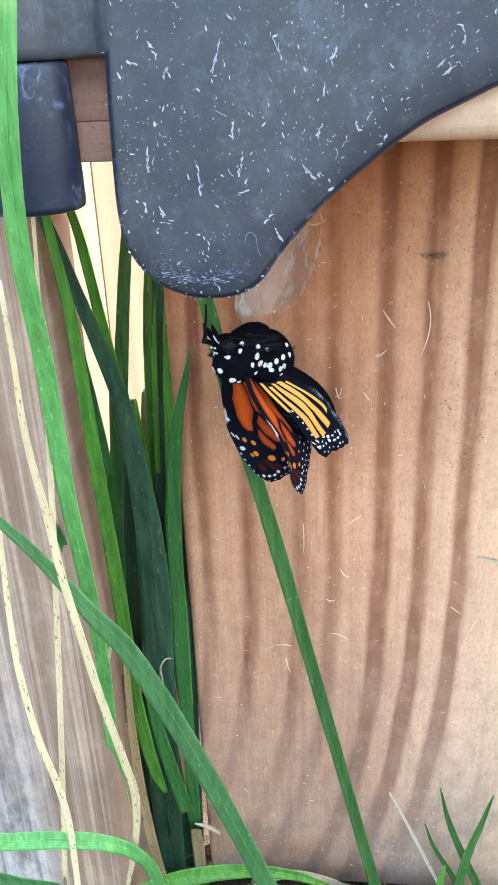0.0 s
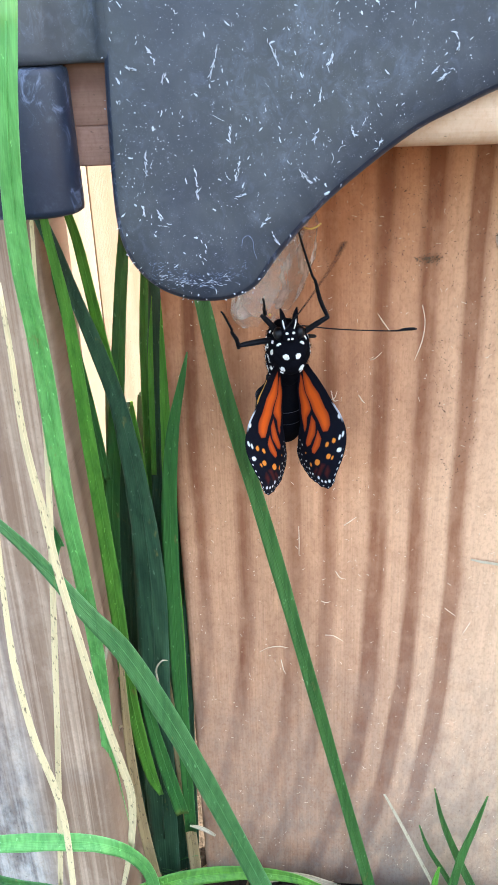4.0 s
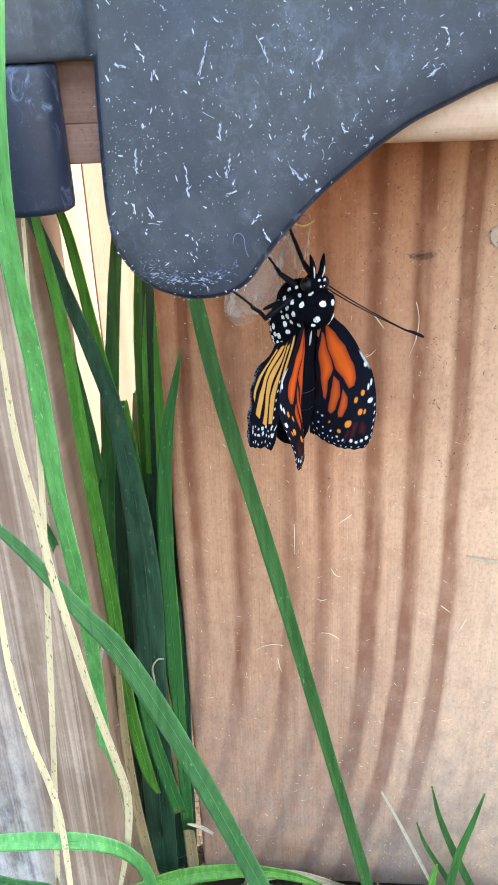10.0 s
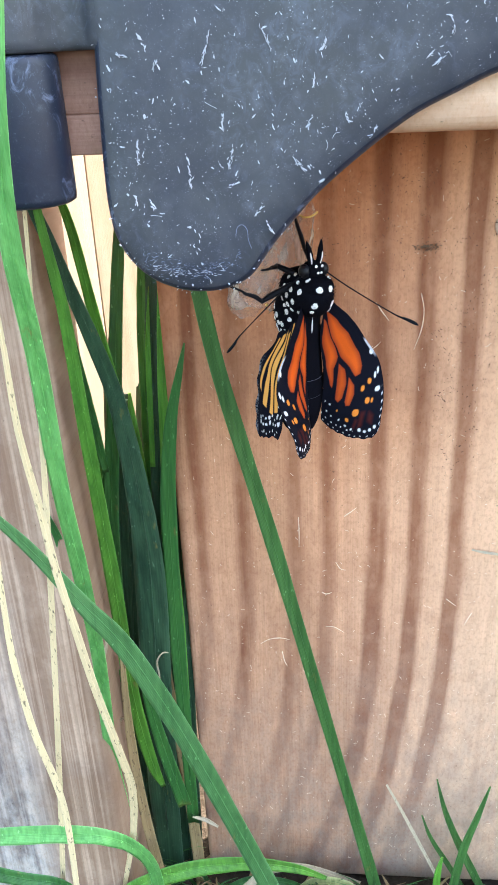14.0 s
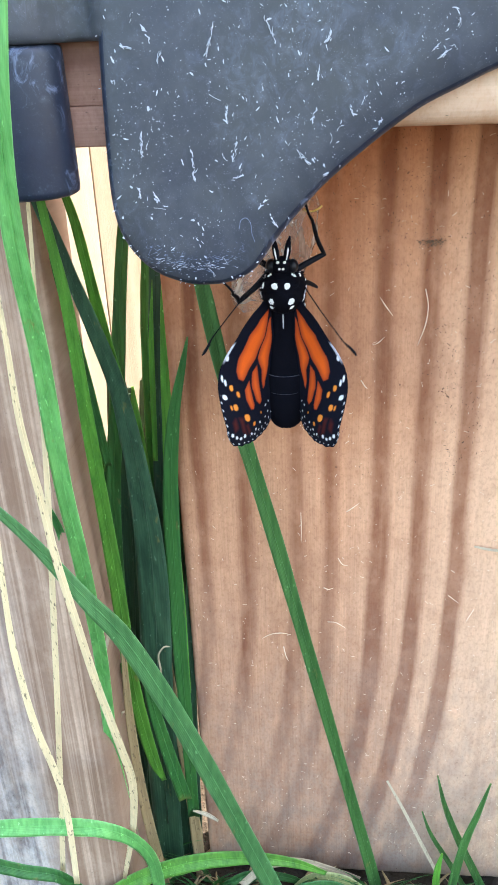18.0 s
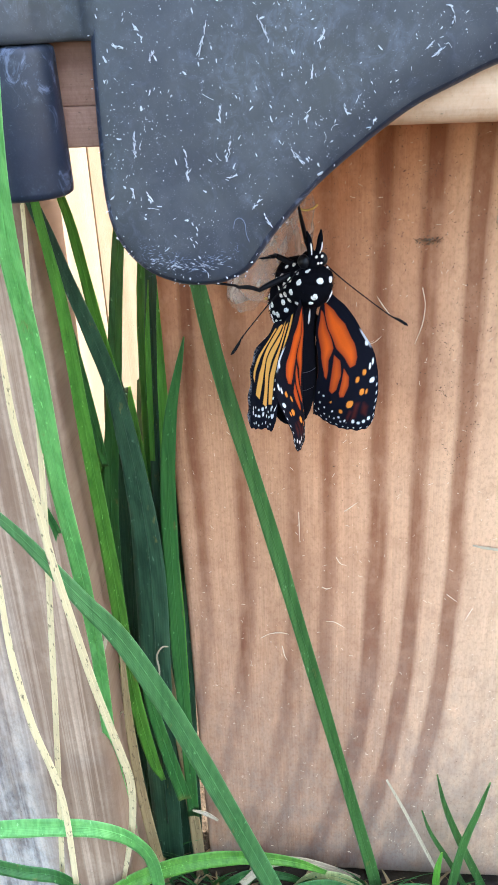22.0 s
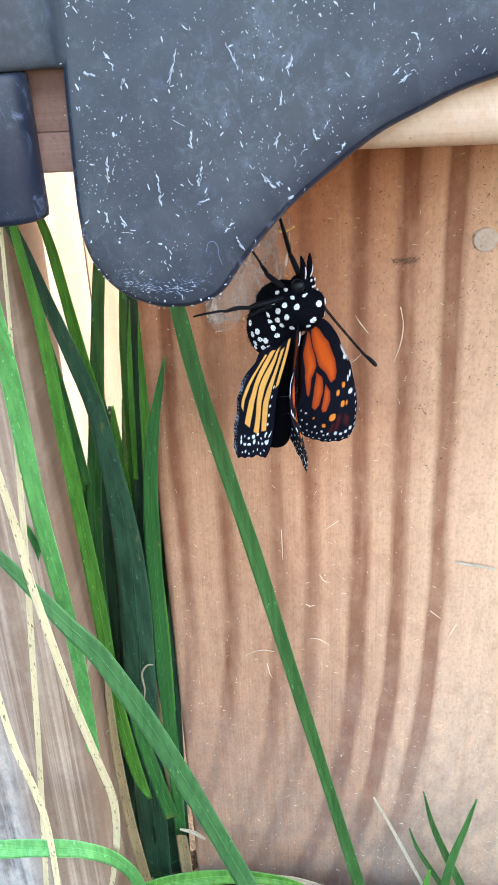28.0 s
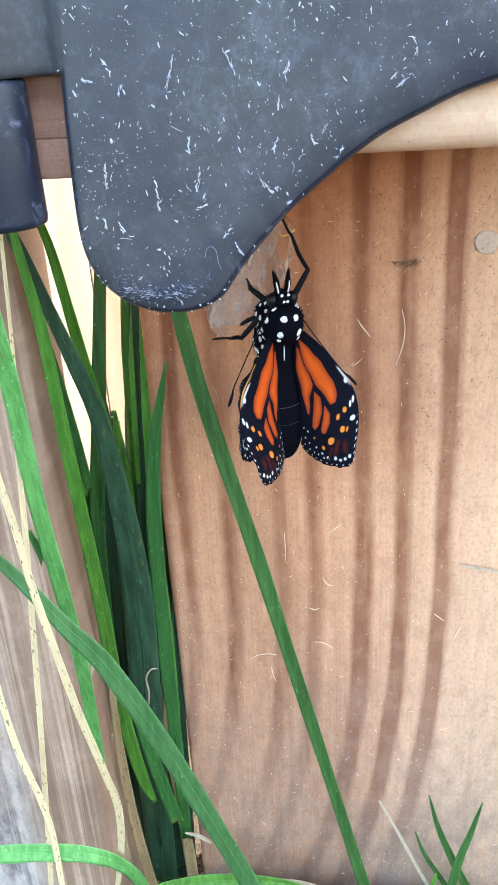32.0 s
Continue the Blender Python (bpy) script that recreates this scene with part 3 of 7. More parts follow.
def build_clippings(hinge, pts):
    rnd = random.Random(5)
    poly = [(p[0], p[2]) for p in pts]
    known = [
        (-12.5, 219.1, 2.4, -8), (-9.6, 220.6, 2.0, -65), (-8.2, 217.6, 1.9, 60), (-1.0, 219.6, 3.9, 72),
        (-4.4, 203.2, 4.2, 92), (-11.6, 206.4, 3.6, 88), (-12.5, 199.9, 1.9, 90), (-10.2, 199.0, 1.5, -70),
        (11.4, 204.1, 2.2, -45), (21.8, 208.1, 1.5, 55), (14.7, 201.7, 0.8, 20), (5.4, 197.8, 1.7, 50),
        (6.9, 195.2, 1.9, -55), (7.3, 220.4, 3.2, -65), (13.6, 215.0, 1.4, 80), (13.0, 209.8, 2.0, 70),
        (18.1, 210.3, 1.7, -70), (0.8, 210.2, 2.0, 88), (1.9, 205.7, 3.1, 75), (1.9, 201.6, 1.2, 20),
        (29.0, 217.6, 1.2, 45), (30.4, 216.9, 2.0, 40), (31.9, 220.1, 1.4, 90), (15.0, 219.3, 2.6, 75),
    ]
    for x, z, length, angle in known:
        bm = bmesh.new()
        ca, sa = math.cos(radians(angle)), math.sin(radians(angle))
        for i in range(int(3 + length * 3.5)):
            at = rnd.uniform(-0.5, 0.5) * length
            px, pz = x + ca * at + rnd.gauss(0, 0.09), z + sa * at + rnd.gauss(0, 0.09)
            flake(bm, px * MM, on_leaf(px * MM, pz * MM, poly), pz * MM, rnd.uniform(0.3, 0.9) * MM, rnd.uniform(0.05, 0.17) * MM, radians(angle + rnd.gauss(0, 22)), rnd, 0.0002)
        part("grass_clipping", bm, M_CHIP, hinge, smooth=False)
    bm = bmesh.new()
    for _ in range(1900):
        x, z = rnd.uniform(-0.017, 0.05), rnd.uniform(0.186, 0.235)
        if not inside(x, z, poly) or not inside(x + 0.0012, z - 0.0012, poly) or not inside(x - 0.0011, z, poly):
            continue
        if noise.noise((x * 130, z * 130, 4)) < -0.12 and rnd.random() < 0.7:
            continue
        big = rnd.random() < 0.09
        length = rnd.uniform(0.35, 0.95) * MM if big else rnd.choice((0.08, 0.08, 0.1, 0.1, 0.12, 0.14, 0.18, 0.24, 0.36, 0.55)) * MM
        flake(bm, x, on_leaf(x, z, poly), z, length, (rnd.uniform(0.13, 0.30) if big else rnd.uniform(0.05, 0.17)) * MM, rnd.gauss(1.6, 0.6) if rnd.random() < 0.6 else rnd.uniform(0, 3.14), rnd)
    # crumbs caught along the rim
    for k in range(0, 62):
        x, z = poly[k]
        for _ in range(rnd.choice((0, 0, 0, 1, 1, 2)) if noise.noise((x * 200, z * 200, 2)) > -0.15 else 0):
            flake(bm, x + rnd.gauss(0.0001, 0.00025), -0.0416 - 0.0005 * rnd.random(), z + rnd.gauss(0.0001, 0.0004), rnd.uniform(0.1, 0.4) * MM, rnd.uniform(0.06, 0.18) * MM, rnd.uniform(0, 3.14), rnd, 0.0003)
    # hair-thin fibres and a scuffed band along the lobe
    for _ in range(5):
        x, z = rnd.uniform(-0.014, 0.02), rnd.uniform(0.19, 0.222)
        if inside(x, z, poly) and inside(x + 0.002, z - 0.003, poly):
            a, c, ln = rnd.uniform(0, 6.28), rnd.uniform(-0.8, 0.8), rnd.uniform(1.0, 3.0) * MM
            tube(bm, [(x + math.cos(a + c * q) * q * ln, -0.04312, z + math.sin(a + c * q) * q * ln, 0.00004) for q in (-0.5, -0.15, 0.2, 0.5)], 4, 8)
    hair = [(1.9, 194.3), (2.2, 195.5), (3.0, 195.8), (3.6, 195.0), (3.7, 193.6), (4.1, 192.2)]
    part("stuck_fibre", tube(bmesh.new(), [(x * MM, on_leaf(x * MM, z * MM, poly) - 0.00006, z * MM, 0.00005) for x, z in hair], 5, 24), M_SCUFF, hinge, "pale hooked fibre stuck on the plastic")
    scuffs = bmesh.new()
    for _ in range(230):
        u = rnd.uniform(-1, 1)
        flake(scuffs, (-4.9 + 7.4 * u) * MM, -0.04291, (191.0 - 1.6 * (1 - u * u) + rnd.gauss(0, 0.9)) * MM, rnd.uniform(0.1, 0.7) * MM, rnd.uniform(0.02, 0.06) * MM, rnd.gauss(0.1, 0.6), rnd, 0.00005)
    for _ in range(60):
        u = rnd.uniform(-1, 1)
        flake(bm, (-4.6 + 6.2 * u) * MM, -0.04287, (190.0 - 1.3 * (1 - u * u) + rnd.gauss(0, 0.35)) * MM, rnd.uniform(0.15, 0.9) * MM, 0.06 * MM, rnd.gauss(0.1, 0.3), rnd, 0.00006)
    tagged(part("scuff_marks", scuffs, M_SCUFF, hinge, smooth=False), "fine pale scratches on the lobe of the hinge", kind="stuff")
    ob = part("clipping_dust", bm, M_CHIP, hinge, smooth=False)
    tagged(ob, "fine pale specks stuck on the hinge", kind="stuff")


# ---- lint on the board ----
def build_lint():
    rnd = random.Random(11)
    for name, mat, count, label in (("wood_lint", M_FUZZ, 900, "pale fibres clinging to the sawn board"), ("dirt_specks", M_LINT, 7500, "dark specks on the sawn board")):
        bm = bmesh.new()
        for _ in range(count):
            x = rnd.uniform(-0.018, 0.065)
            z = rnd.uniform(0.004, 0.205)
            y = -0.0006 + 0.0004 * noise.noise((x * 90, z * 14, 1))
            if mat is M_FUZZ:
                length = rnd.choice((0.2, 0.25, 0.3, 0.35, 0.45, 0.55, 0.7, 1.0)) * MM
                a, c = rnd.uniform(0, 6.28), rnd.uniform(-0.25, 0.25)
                rad = rnd.uniform(0.03, 0.06) * MM
                p = []
                for s in (-0.5, 0.0, 0.5):
                    b = a + c * s
                    p.append((x + math.cos(b) * s * length, y - (0.15 + 0.3 * rnd.random()) * MM, z + math.sin(b) * s * length, rad))
                tube(bm, p, 4, 5)
            else:
                if noise.noise((x * 60, z * 45, 9)) + (z - 0.165) * 14 + (x - 0.03) * 12 < 0.05 or rnd.random() < 0.3:
                    continue
                for _ in range(rnd.choice((1, 1, 2, 3))):
                    flake(bm, x + rnd.gauss(0, 0.7) * MM, y + 0.0001, z + rnd.gauss(0, 0.7) * MM, rnd.choice((0.08, 0.1, 0.14, 0.2, 0.3, 0.45)) * MM, rnd.uniform(0.05, 0.13) * MM, rnd.uniform(0, 6.28), rnd)
        tagged(part(name, bm, mat, smooth=False), label, "lint", kind="stuff")
    # the plugged screw hole and a smudge of dirt
    bm = bmesh.new()
    rings = []
    for rad, y in ((0.0, -0.00065), (1.2, -0.00075), (2.0, -0.0009), (2.3, -0.0008), (2.4, -0.0001)):
        rings.append([bm.verts.new((0.0497 + rad * MM * (1 + 0.05 * math.sin(3 * a)) * math.cos(a), y + (0.00012 * rnd.random() if rad < 2.3 else 0), 0.1853 + rad * MM * math.sin(a))) for a in (2 * math.pi * j / 28 for j in range(28))])
    for a, b in zip(rings, rings[1:]):
        for j in range(28):
            bm.faces.new((a[j], b[j], b[(j + 1) % 28], a[(j + 1) % 28]))
    bmesh.ops.remove_doubles(bm, verts=bm.verts, dist=1e-6)
    bmesh.ops.recalc_face_normals(bm, faces=bm.faces)
    plug = part("nail_head", bm, plain("chalky_nail_head", (0.58, 0.42, 0.30), 0.8, 0.3, var=0.5, scale=1400, bump=0.6, dist=0.0003))
    tagged(plug, "round pale nail head set in the board", "nail")
    bm = bmesh.new()
    for _ in range(75):
        flake(bm, 0.0345 + rnd.gauss(0, 1.25) * MM, -0.0005, 0.1817 + rnd.gauss(0, 0.42) * MM, rnd.uniform(0.15, 0.7) * MM, rnd.uniform(0.06, 0.14) * MM, rnd.uniform(-0.9, 1.1), rnd)
    tagged(part("dirt_smudge", bm, plain("brown_dirt", (0.19, 0.125, 0.08), 0.9, 0.1), smooth=False), "dark smudge of dirt on the board", "dirt", kind="stuff")


# ---- shreds of wood and straw caught on the board ----
def build_shreds():
    lines = [
        [(13.7, 98.9), (14.8, 99.0), (16.0, 98.9)],
        [(14.6, 88.7), (16.4, 89.3), (17.7, 88.3), (19.1, 86.9)],
        [(-1.7, 82.9), (0.5, 84.9), (3.2, 85.2), (5.5, 84.4)],
        [(3.6, 80.6), (4.2, 78.2), (4.8, 76.0)],
        [(18.9, 120.3), (20.0, 121.7), (21.7, 122.6)],
        [(17.0, 107.6), (18.0, 106.5), (19.4, 105.4)],
        [(33.9, 172.4), (34.5, 169.2), (34.2, 165.0), (32.9, 160.5)],
        [(21.5, 152.7), (22.3, 151.7), (22.9, 150.8)],
        [(15.4, 151.6), (16.4, 152.4), (16.9, 153.6)],
        [(43.1, 97.6), (44.6, 96.8), (45.6, 95.5)],
        [(15.6, 153.7), (16.2, 151.8), (17.2, 151.5)],
        [(27.6, 166.9), (26.0, 169.3), (25.0, 170.7)],
        [(23.7, 160.6), (24.8, 161.4), (26.1, 162.3)],
        [(49.4, 93.6), (48.2, 91.9), (47.8, 89.8)],
        [(8.4, 119.9), (8.5, 116.0), (8.4, 111.8)],
    ]
    rnd = random.Random(8)
    for line in lines:
        pts = [(x * MM, (-1.0 - 0.35 * (k % 2) - 0.2 * rnd.random()) * MM, z * MM, rnd.uniform(0.07, 0.15) * MM) for k, (x, z) in enumerate(line)]
        pts[0] = (pts[0][0], -0.0006, *pts[0][2:])
        pts[-1] = (pts[-1][0], -0.0006, pts[-1][2], 0.00004)
        bm = tube(bmesh.new(), pts, 5, 10)
        tagged(part("wood_shred", bm, M_FUZZ), "thin pale shred of straw stuck to the board", "straw", "shreds on the board")


# ---- grass ----
def blade(pts, mat, label, fold=0.22, name="grass_blade", group="grass blades at the gate post", torn=0.0, seed=0):
    """A grass blade along pts of (x, y, z, width) in millimetres, folded along its midrib, with its broad side to the front."""
    n = 40
    rows = spline(pts, n)
    bm = bmesh.new()
    uv = bm.loops.layers.uv.new("uv")
    rnd = random.Random(seed)
    view = Vector((0.06, -0.88, 0.47)).normalized()
    rings, cols = [], 6
    for i, r in enumerate(rows):
        c = Vector(r[:3]) * MM
        d = Vector(rows[min(i + 1, n)][:3] - rows[max(i - 1, 0)][:3]).normalized()
        side = d.cross(view).normalized()
        up = side.cross(d).normalized()
        if up.dot(view) < 0:
            up = -up
        w = max(r[3], 0.05) * MM / 2
        ring = []
        for k in range(cols + 1):
            u = 2 * k / cols - 1
            ww = w * (1 + 0.03 * math.sin(i * 0.9 + seed))
            if torn and k == cols and rnd.random() < torn:
                ww *= rnd.uniform(0.55, 0.95)
            ring.append(bm.verts.new(c + side * u * ww - up * (fold * w * (1 - abs(u)))))
        back = [bm.verts.new(c + side * u * w * 0.98 - up * (fold * w * (1 - abs(u)) + 0.00014)) for u in (1.0, 0.0, -1.0)]
        rings.append((ring, back))
    for i in range(n):
        (a, ab), (b, bb) = rings[i], rings[i + 1]
        loop_a, loop_b = a + ab, b + bb
        m = len(loop_a)
        for k in range(m):
            k2 = (k + 1) % m
            f = bm.faces.new((loop_a[k], loop_a[k2], loop_b[k2], loop_b[k]))
            us = [min(1, q / cols) if q <= cols else (1.0, 0.5, 0.0)[q - cols - 1] for q in (k, k2)]
            for lp, (uu, vv) in zip(f.loops, ((us[0], i / n), (us[1], i / n), (us[1], (i + 1) / n), (us[0], (i + 1) / n))):
                lp[uv].uv = (uu, vv)
    for loop in (rings[0], rings[-1]):
        f = bm.faces.new(loop[0] + loop[1])
    bmesh.ops.recalc_face_normals(bm, faces=bm.faces)
    ob = part(name, bm, mat)
    bm = bmesh.new()
    uv = bm.loops.layers.uv.new("uv")
    tube(bm, [(*(np.array(r[:3]) * MM + np.array(view) * (0.00006 - fold * r[3] * MM / 2)), max(0.00006, r[3] * 0.035 * MM)) for r in rows[1:-1:3]], 5, 26)
    for f in bm.faces:
        for lp in f.loops:
            lp[uv].uv = (0.3, 0.5)
    part("midrib", bm, mat, ob)
    return tagged(ob, label, "grass blade" if name == "grass_blade" else "dry grass", group)


def build_grass():
    blade([(-23.0, -60.0, 228.8, 2.96), (-26.0, -58.0, 213.0, 3.03), (-28.4, -54.0, 196.7, 3.12), (-29.6, -48.0, 176.1, 3.24), (-31.4, -42.0, 150.5, 3.26), (-32.0, -37.0, 130.3, 3.24), (-34.2, -28.0, 100.4, 3.18), (-38.2, -18.0, 61.2, 3.08), (-38.8, -11.0, 26.0, 2.9), (-38.8, -7.0, -10.0, 2.7)], M_NEAR, "broad bright green grass blade leaning across the hinge", seed=0, fold=0.15)
    blade([(-48.2, -50.0, 159.2, 1.09), (-42.5, -49.0, 150.5, 1.60), (-36.8, -47.0, 141.3, 2.25), (-29.1, -45.0, 127.2, 3.32), (-23.8, -43.0, 117.1, 4.16), (-18.1, -39.0, 98.6, 4.45), (-13.6, -35.0, 80.8, 4.53), (-7.7, -29.0, 54.4, 4.71), (0.1, -22.0, 20.1, 4.95), (6.6, -16.0, -10.5, 4.82)], M_ARC, "wide green grass blade arching in front of the post", seed=1, fold=0.12)
    blade([(-10.9, -11.0, 184.1, 2.75), (-9.2, -11.0, 175.4, 3.03), (-6.7, -10.0, 159.9, 3.30), (-2.2, -10.0, 140.7, 3.31), (3.1, -9.0, 117.6, 3.41), (9.5, -9.0, 89.0, 3.19), (17.6, -8.0, 51.7, 3.01), (27.5, -8.0, 6.7, 3.28), (31.8, -7.0, -16.6, 3.44)], M_BLUE, "straight green grass blade leaning across the board", seed=2, fold=0.4)
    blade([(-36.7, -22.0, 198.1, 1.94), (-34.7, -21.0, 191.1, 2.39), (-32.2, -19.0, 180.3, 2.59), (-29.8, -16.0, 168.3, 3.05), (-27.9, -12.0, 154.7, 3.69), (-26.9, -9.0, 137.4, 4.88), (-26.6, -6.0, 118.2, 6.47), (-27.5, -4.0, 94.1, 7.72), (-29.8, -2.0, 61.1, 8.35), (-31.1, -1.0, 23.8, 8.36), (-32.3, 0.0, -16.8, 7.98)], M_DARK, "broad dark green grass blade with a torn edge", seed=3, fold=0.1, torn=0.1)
    blade([(-35.1, -10.0, 197.0, 1.25), (-33.7, -8.0, 188.2, 1.94), (-32.6, -6.0, 175.4, 2.26), (-31.7, -3.0, 161.1, 2.61), (-30.4, 0.0, 146.7, 2.75), (-29.8, 4.0, 124.4, 2.68)], M_FRESH, "long green grass blade growing beside the gate post", seed=4)
    blade([(-28.0, 8.0, 186.9, 2.35), (-30.1, 6.0, 170.6, 2.91), (-32.5, 3.0, 148.2, 3.41), (-35.8, 1.0, 123.0, 3.72), (-37.5, -1.0, 95.0, 3.92), (-42.1, -2.0, 60.5, 4.50), (-46.4, -2.0, 17.1, 5.22), (-50.0, -2.0, -20.9, 5.24)], M_LEAF, "dark green grass blade in the gap beside the gate", seed=5)
    blade([(-30.7, 10.0, 146.8, 0.65), (-30.2, 8.0, 137.3, 2.65), (-29.2, 6.0, 124.8, 3.23), (-29.7, 4.0, 101.8, 3.09)], M_FRESH, "long green grass blade growing beside the gate post", seed=6)
    blade([(-22.0, 8.0, 179.7, 2.62), (-23.5, 7.0, 159.9, 3.24), (-24.1, 5.0, 138.8, 3.63), (-24.7, 3.0, 118.8, 3.50), (-26.2, 1.0, 86.7, 3.43), (-28.2, 0.0, 49.0, 3.38)], M_DARK, "dark green grass blade in the gap beside the gate", seed=7)
    blade([(-25.8, 15.0, 178.0, 1.74), (-27.2, 14.0, 160.2, 2.32), (-27.7, 12.0, 138.4, 2.68), (-28.0, 9.0, 115.2, 2.79)], M_LEAF, "long green grass blade growing beside the gate post", seed=8)
    blade([(-14.5, -3.0, 163.4, 0.35), (-16.0, -3.0, 157.2, 1.43), (-18.8, -3.0, 145.4, 2.70), (-20.9, -3.0, 128.5, 3.58), (-21.9, -3.0, 106.9, 3.76), (-22.3, -3.0, 81.2, 3.69), (-22.5, -3.0, 52.4, 3.31), (-22.9, -3.0, 19.9, 3.20)], M_LEAF, "green grass blade with a pale tip", seed=9, fold=0.3)
    blade([(-19.6, 4.0, 177.1, 1.17), (-20.8, 3.0, 158.8, 1.96), (-21.6, 2.0, 140.2, 2.29), (-22.1, 1.0, 120.1, 2.39), (-21.9, 0.0, 91.2, 2.53), (-22.4, 0.0, 63.4, 2.38)], M_FRESH, "long green grass blade growing beside the gate post", seed=10)
    blade([(-34.3, -25.0, 199.5, 1.32), (-33.8, -24.0, 190.8, 1.66), (-32.9, -22.0, 177.0, 2.27), (-33.2, -19.0, 157.7, 2.76), (-33.7, -15.0, 135.2, 3.11), (-33.9, -11.0, 105.9, 3.53), (-34.1, -8.0, 72.3, 3.70), (-32.0, -6.0, 46.8, 3.32), (-29.7, -5.0, 36.3, 1.24)], M_FRESH, "long green grass blade growing beside the gate post", seed=11)
    blade([(-36.2, -17.0, 187.2, 0.21), (-36.5, -16.0, 182.8, 0.84), (-35.2, -14.0, 169.9, 1.98), (-34.5, -11.0, 155.5, 2.32), (-33.9, -9.0, 144.2, 2.17), (-33.5, -7.0, 134.9, 1.49)], M_LEAF, "green grass blade with a yellowing edge", seed=12)
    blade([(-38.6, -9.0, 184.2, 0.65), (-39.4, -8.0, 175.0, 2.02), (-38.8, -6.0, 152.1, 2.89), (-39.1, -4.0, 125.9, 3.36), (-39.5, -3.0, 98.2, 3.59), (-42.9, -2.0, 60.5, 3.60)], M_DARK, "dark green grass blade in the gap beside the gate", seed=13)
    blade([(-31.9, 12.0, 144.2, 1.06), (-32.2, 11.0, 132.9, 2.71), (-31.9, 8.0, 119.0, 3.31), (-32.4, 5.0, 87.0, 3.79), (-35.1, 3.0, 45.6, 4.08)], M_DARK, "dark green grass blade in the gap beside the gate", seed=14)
    blade([(-42.9, -22.0, 133.7, 1.17), (-41.5, -20.0, 124.1, 1.93), (-40.4, -18.0, 107.8, 2.28), (-40.8, -15.0, 85.6, 2.16)], M_LEAF, "long green grass blade growing beside the gate post", seed=15)
    blade([(-36.9, -6.0, 77.8, 3.41), (-38.8, -5.0, 49.5, 3.93), (-39.9, -4.0, 19.9, 4.18), (-41.0, -3.0, -13.4, 4.46)], M_LEAF, "dark green grass blade in the gap beside the gate", seed=16)
    blade([(-25.0, 2.0, 89.6, 4.28), (-24.7, 2.0, 61.5, 5.13), (-25.4, 2.0, 29.8, 5.77), (-27.1, 2.0, -13.9, 6.25)], M_DARK, "dark green grass blade in the gap beside the gate", seed=17)
    blade([(-24.3, -5.0, 29.0, 3.75), (-27.6, -5.0, 46.0, 3.64), (-30.2, -6.0, 64.9, 2.91), (-30.8, -7.0, 78.9, 1.97)], M_LEAF, "dark green grass blade in the gap beside the gate", seed=18)
    blade([(-66.8, -42.0, 59.0, 3.86), (-55.8, -42.0, 60.9, 4.07), (-44.3, -41.0, 61.0, 4.06), (-35.7, -40.0, 59.5, 3.82), (-29.9, -37.0, 52.7, 3.66), (-27.3, -32.0, 38.9, 3.31), (-28.7, -24.0, 12.5, 3.01)], M_NEAR, "light green grass blade bent over near the ground", seed=19, fold=0.2)
    blade([(-63.4, -46.0, 54.6, 3.31), (-54.5, -44.0, 49.2, 3.37), (-46.4, -42.0, 44.8, 3.15), (-41.1, -38.0, 31.4, 2.75)], M_LEAF, "green grass blade lying low over the soil", seed=20)
    blade([(-45.8, -24.0, 11.0, 3.95), (-33.0, -22.0, 19.4, 4.49), (-19.6, -19.0, 22.3, 4.49), (-6.4, -16.0, 21.1, 3.62), (5.5, -13.0, 16.3, 2.76), (14.6, -10.0, 8.8, 1.25)], M_FRESH, "light green grass blade bent over near the ground", seed=21, fold=0.25)
    blade([(-8.8, -14.0, 7.2, 2.08), (-0.8, -12.0, 14.0, 2.53), (8.3, -9.0, 11.2, 2.56), (19.3, -6.0, 3.8, 1.67), (24.2, -5.0, 0.9, 0.71)], M_PALE, "pale dry blade lying on the soil", seed=22)
    blade([(-24.8, -3.0, 81.4, 0.28), (-26.3, -4.0, 81.9, 0.42), (-27.8, -4.0, 79.1, 0.43), (-27.6, -4.0, 74.5, 0.43), (-28.1, -4.0, 70.4, 0.29)], M_PALE, "curled pale fibre torn from a grass blade", seed=23, name="dry_straw", group="dry stalks in the gap")
    blade([(-35.7, -9.0, 65.2, 0.43), (-37.2, -10.0, 65.4, 0.57), (-38.1, -10.0, 62.6, 0.87), (-37.7, -10.0, 58.4, 0.44)], M_PALE, "curled pale fibre torn from a grass blade", seed=24, name="dry_straw", group="dry stalks in the gap")
    blade([(-35.7, -14.0, 181.1, 0.53), (-35.7, -13.0, 174.2, 1.31), (-35.4, -11.0, 161.7, 1.71), (-34.7, -9.0, 150.8, 1.66), (-34.9, -7.0, 140.5, 1.23), (-35.1, -6.0, 132.9, 0.63)], M_FRESH, "green grass blade with a yellowing edge", seed=25)
    blade([(-22.9, 6.0, 173.0, 0.12), (-24.0, 5.0, 160.7, 1.11), (-24.6, 4.0, 147.7, 1.26), (-25.3, 3.0, 131.0, 1.18)], M_FRESH, "thin bright green grass blade in the clump", seed=26)
    # Added blade: a dark strip over the bright edge of the board.
    blade([(-19.4, 1.0, 104.1, 0.55), (-20.4, 1.0, 83.3, 2.30), (-21.9, 1.0, 48.3, 2.77), (-23.3, 1.0, 7.8, 2.99), (-24.4, 1.0, -22.9, 3.16)], M_DARK, "dark green grass blade in the gap beside the gate", seed=27)
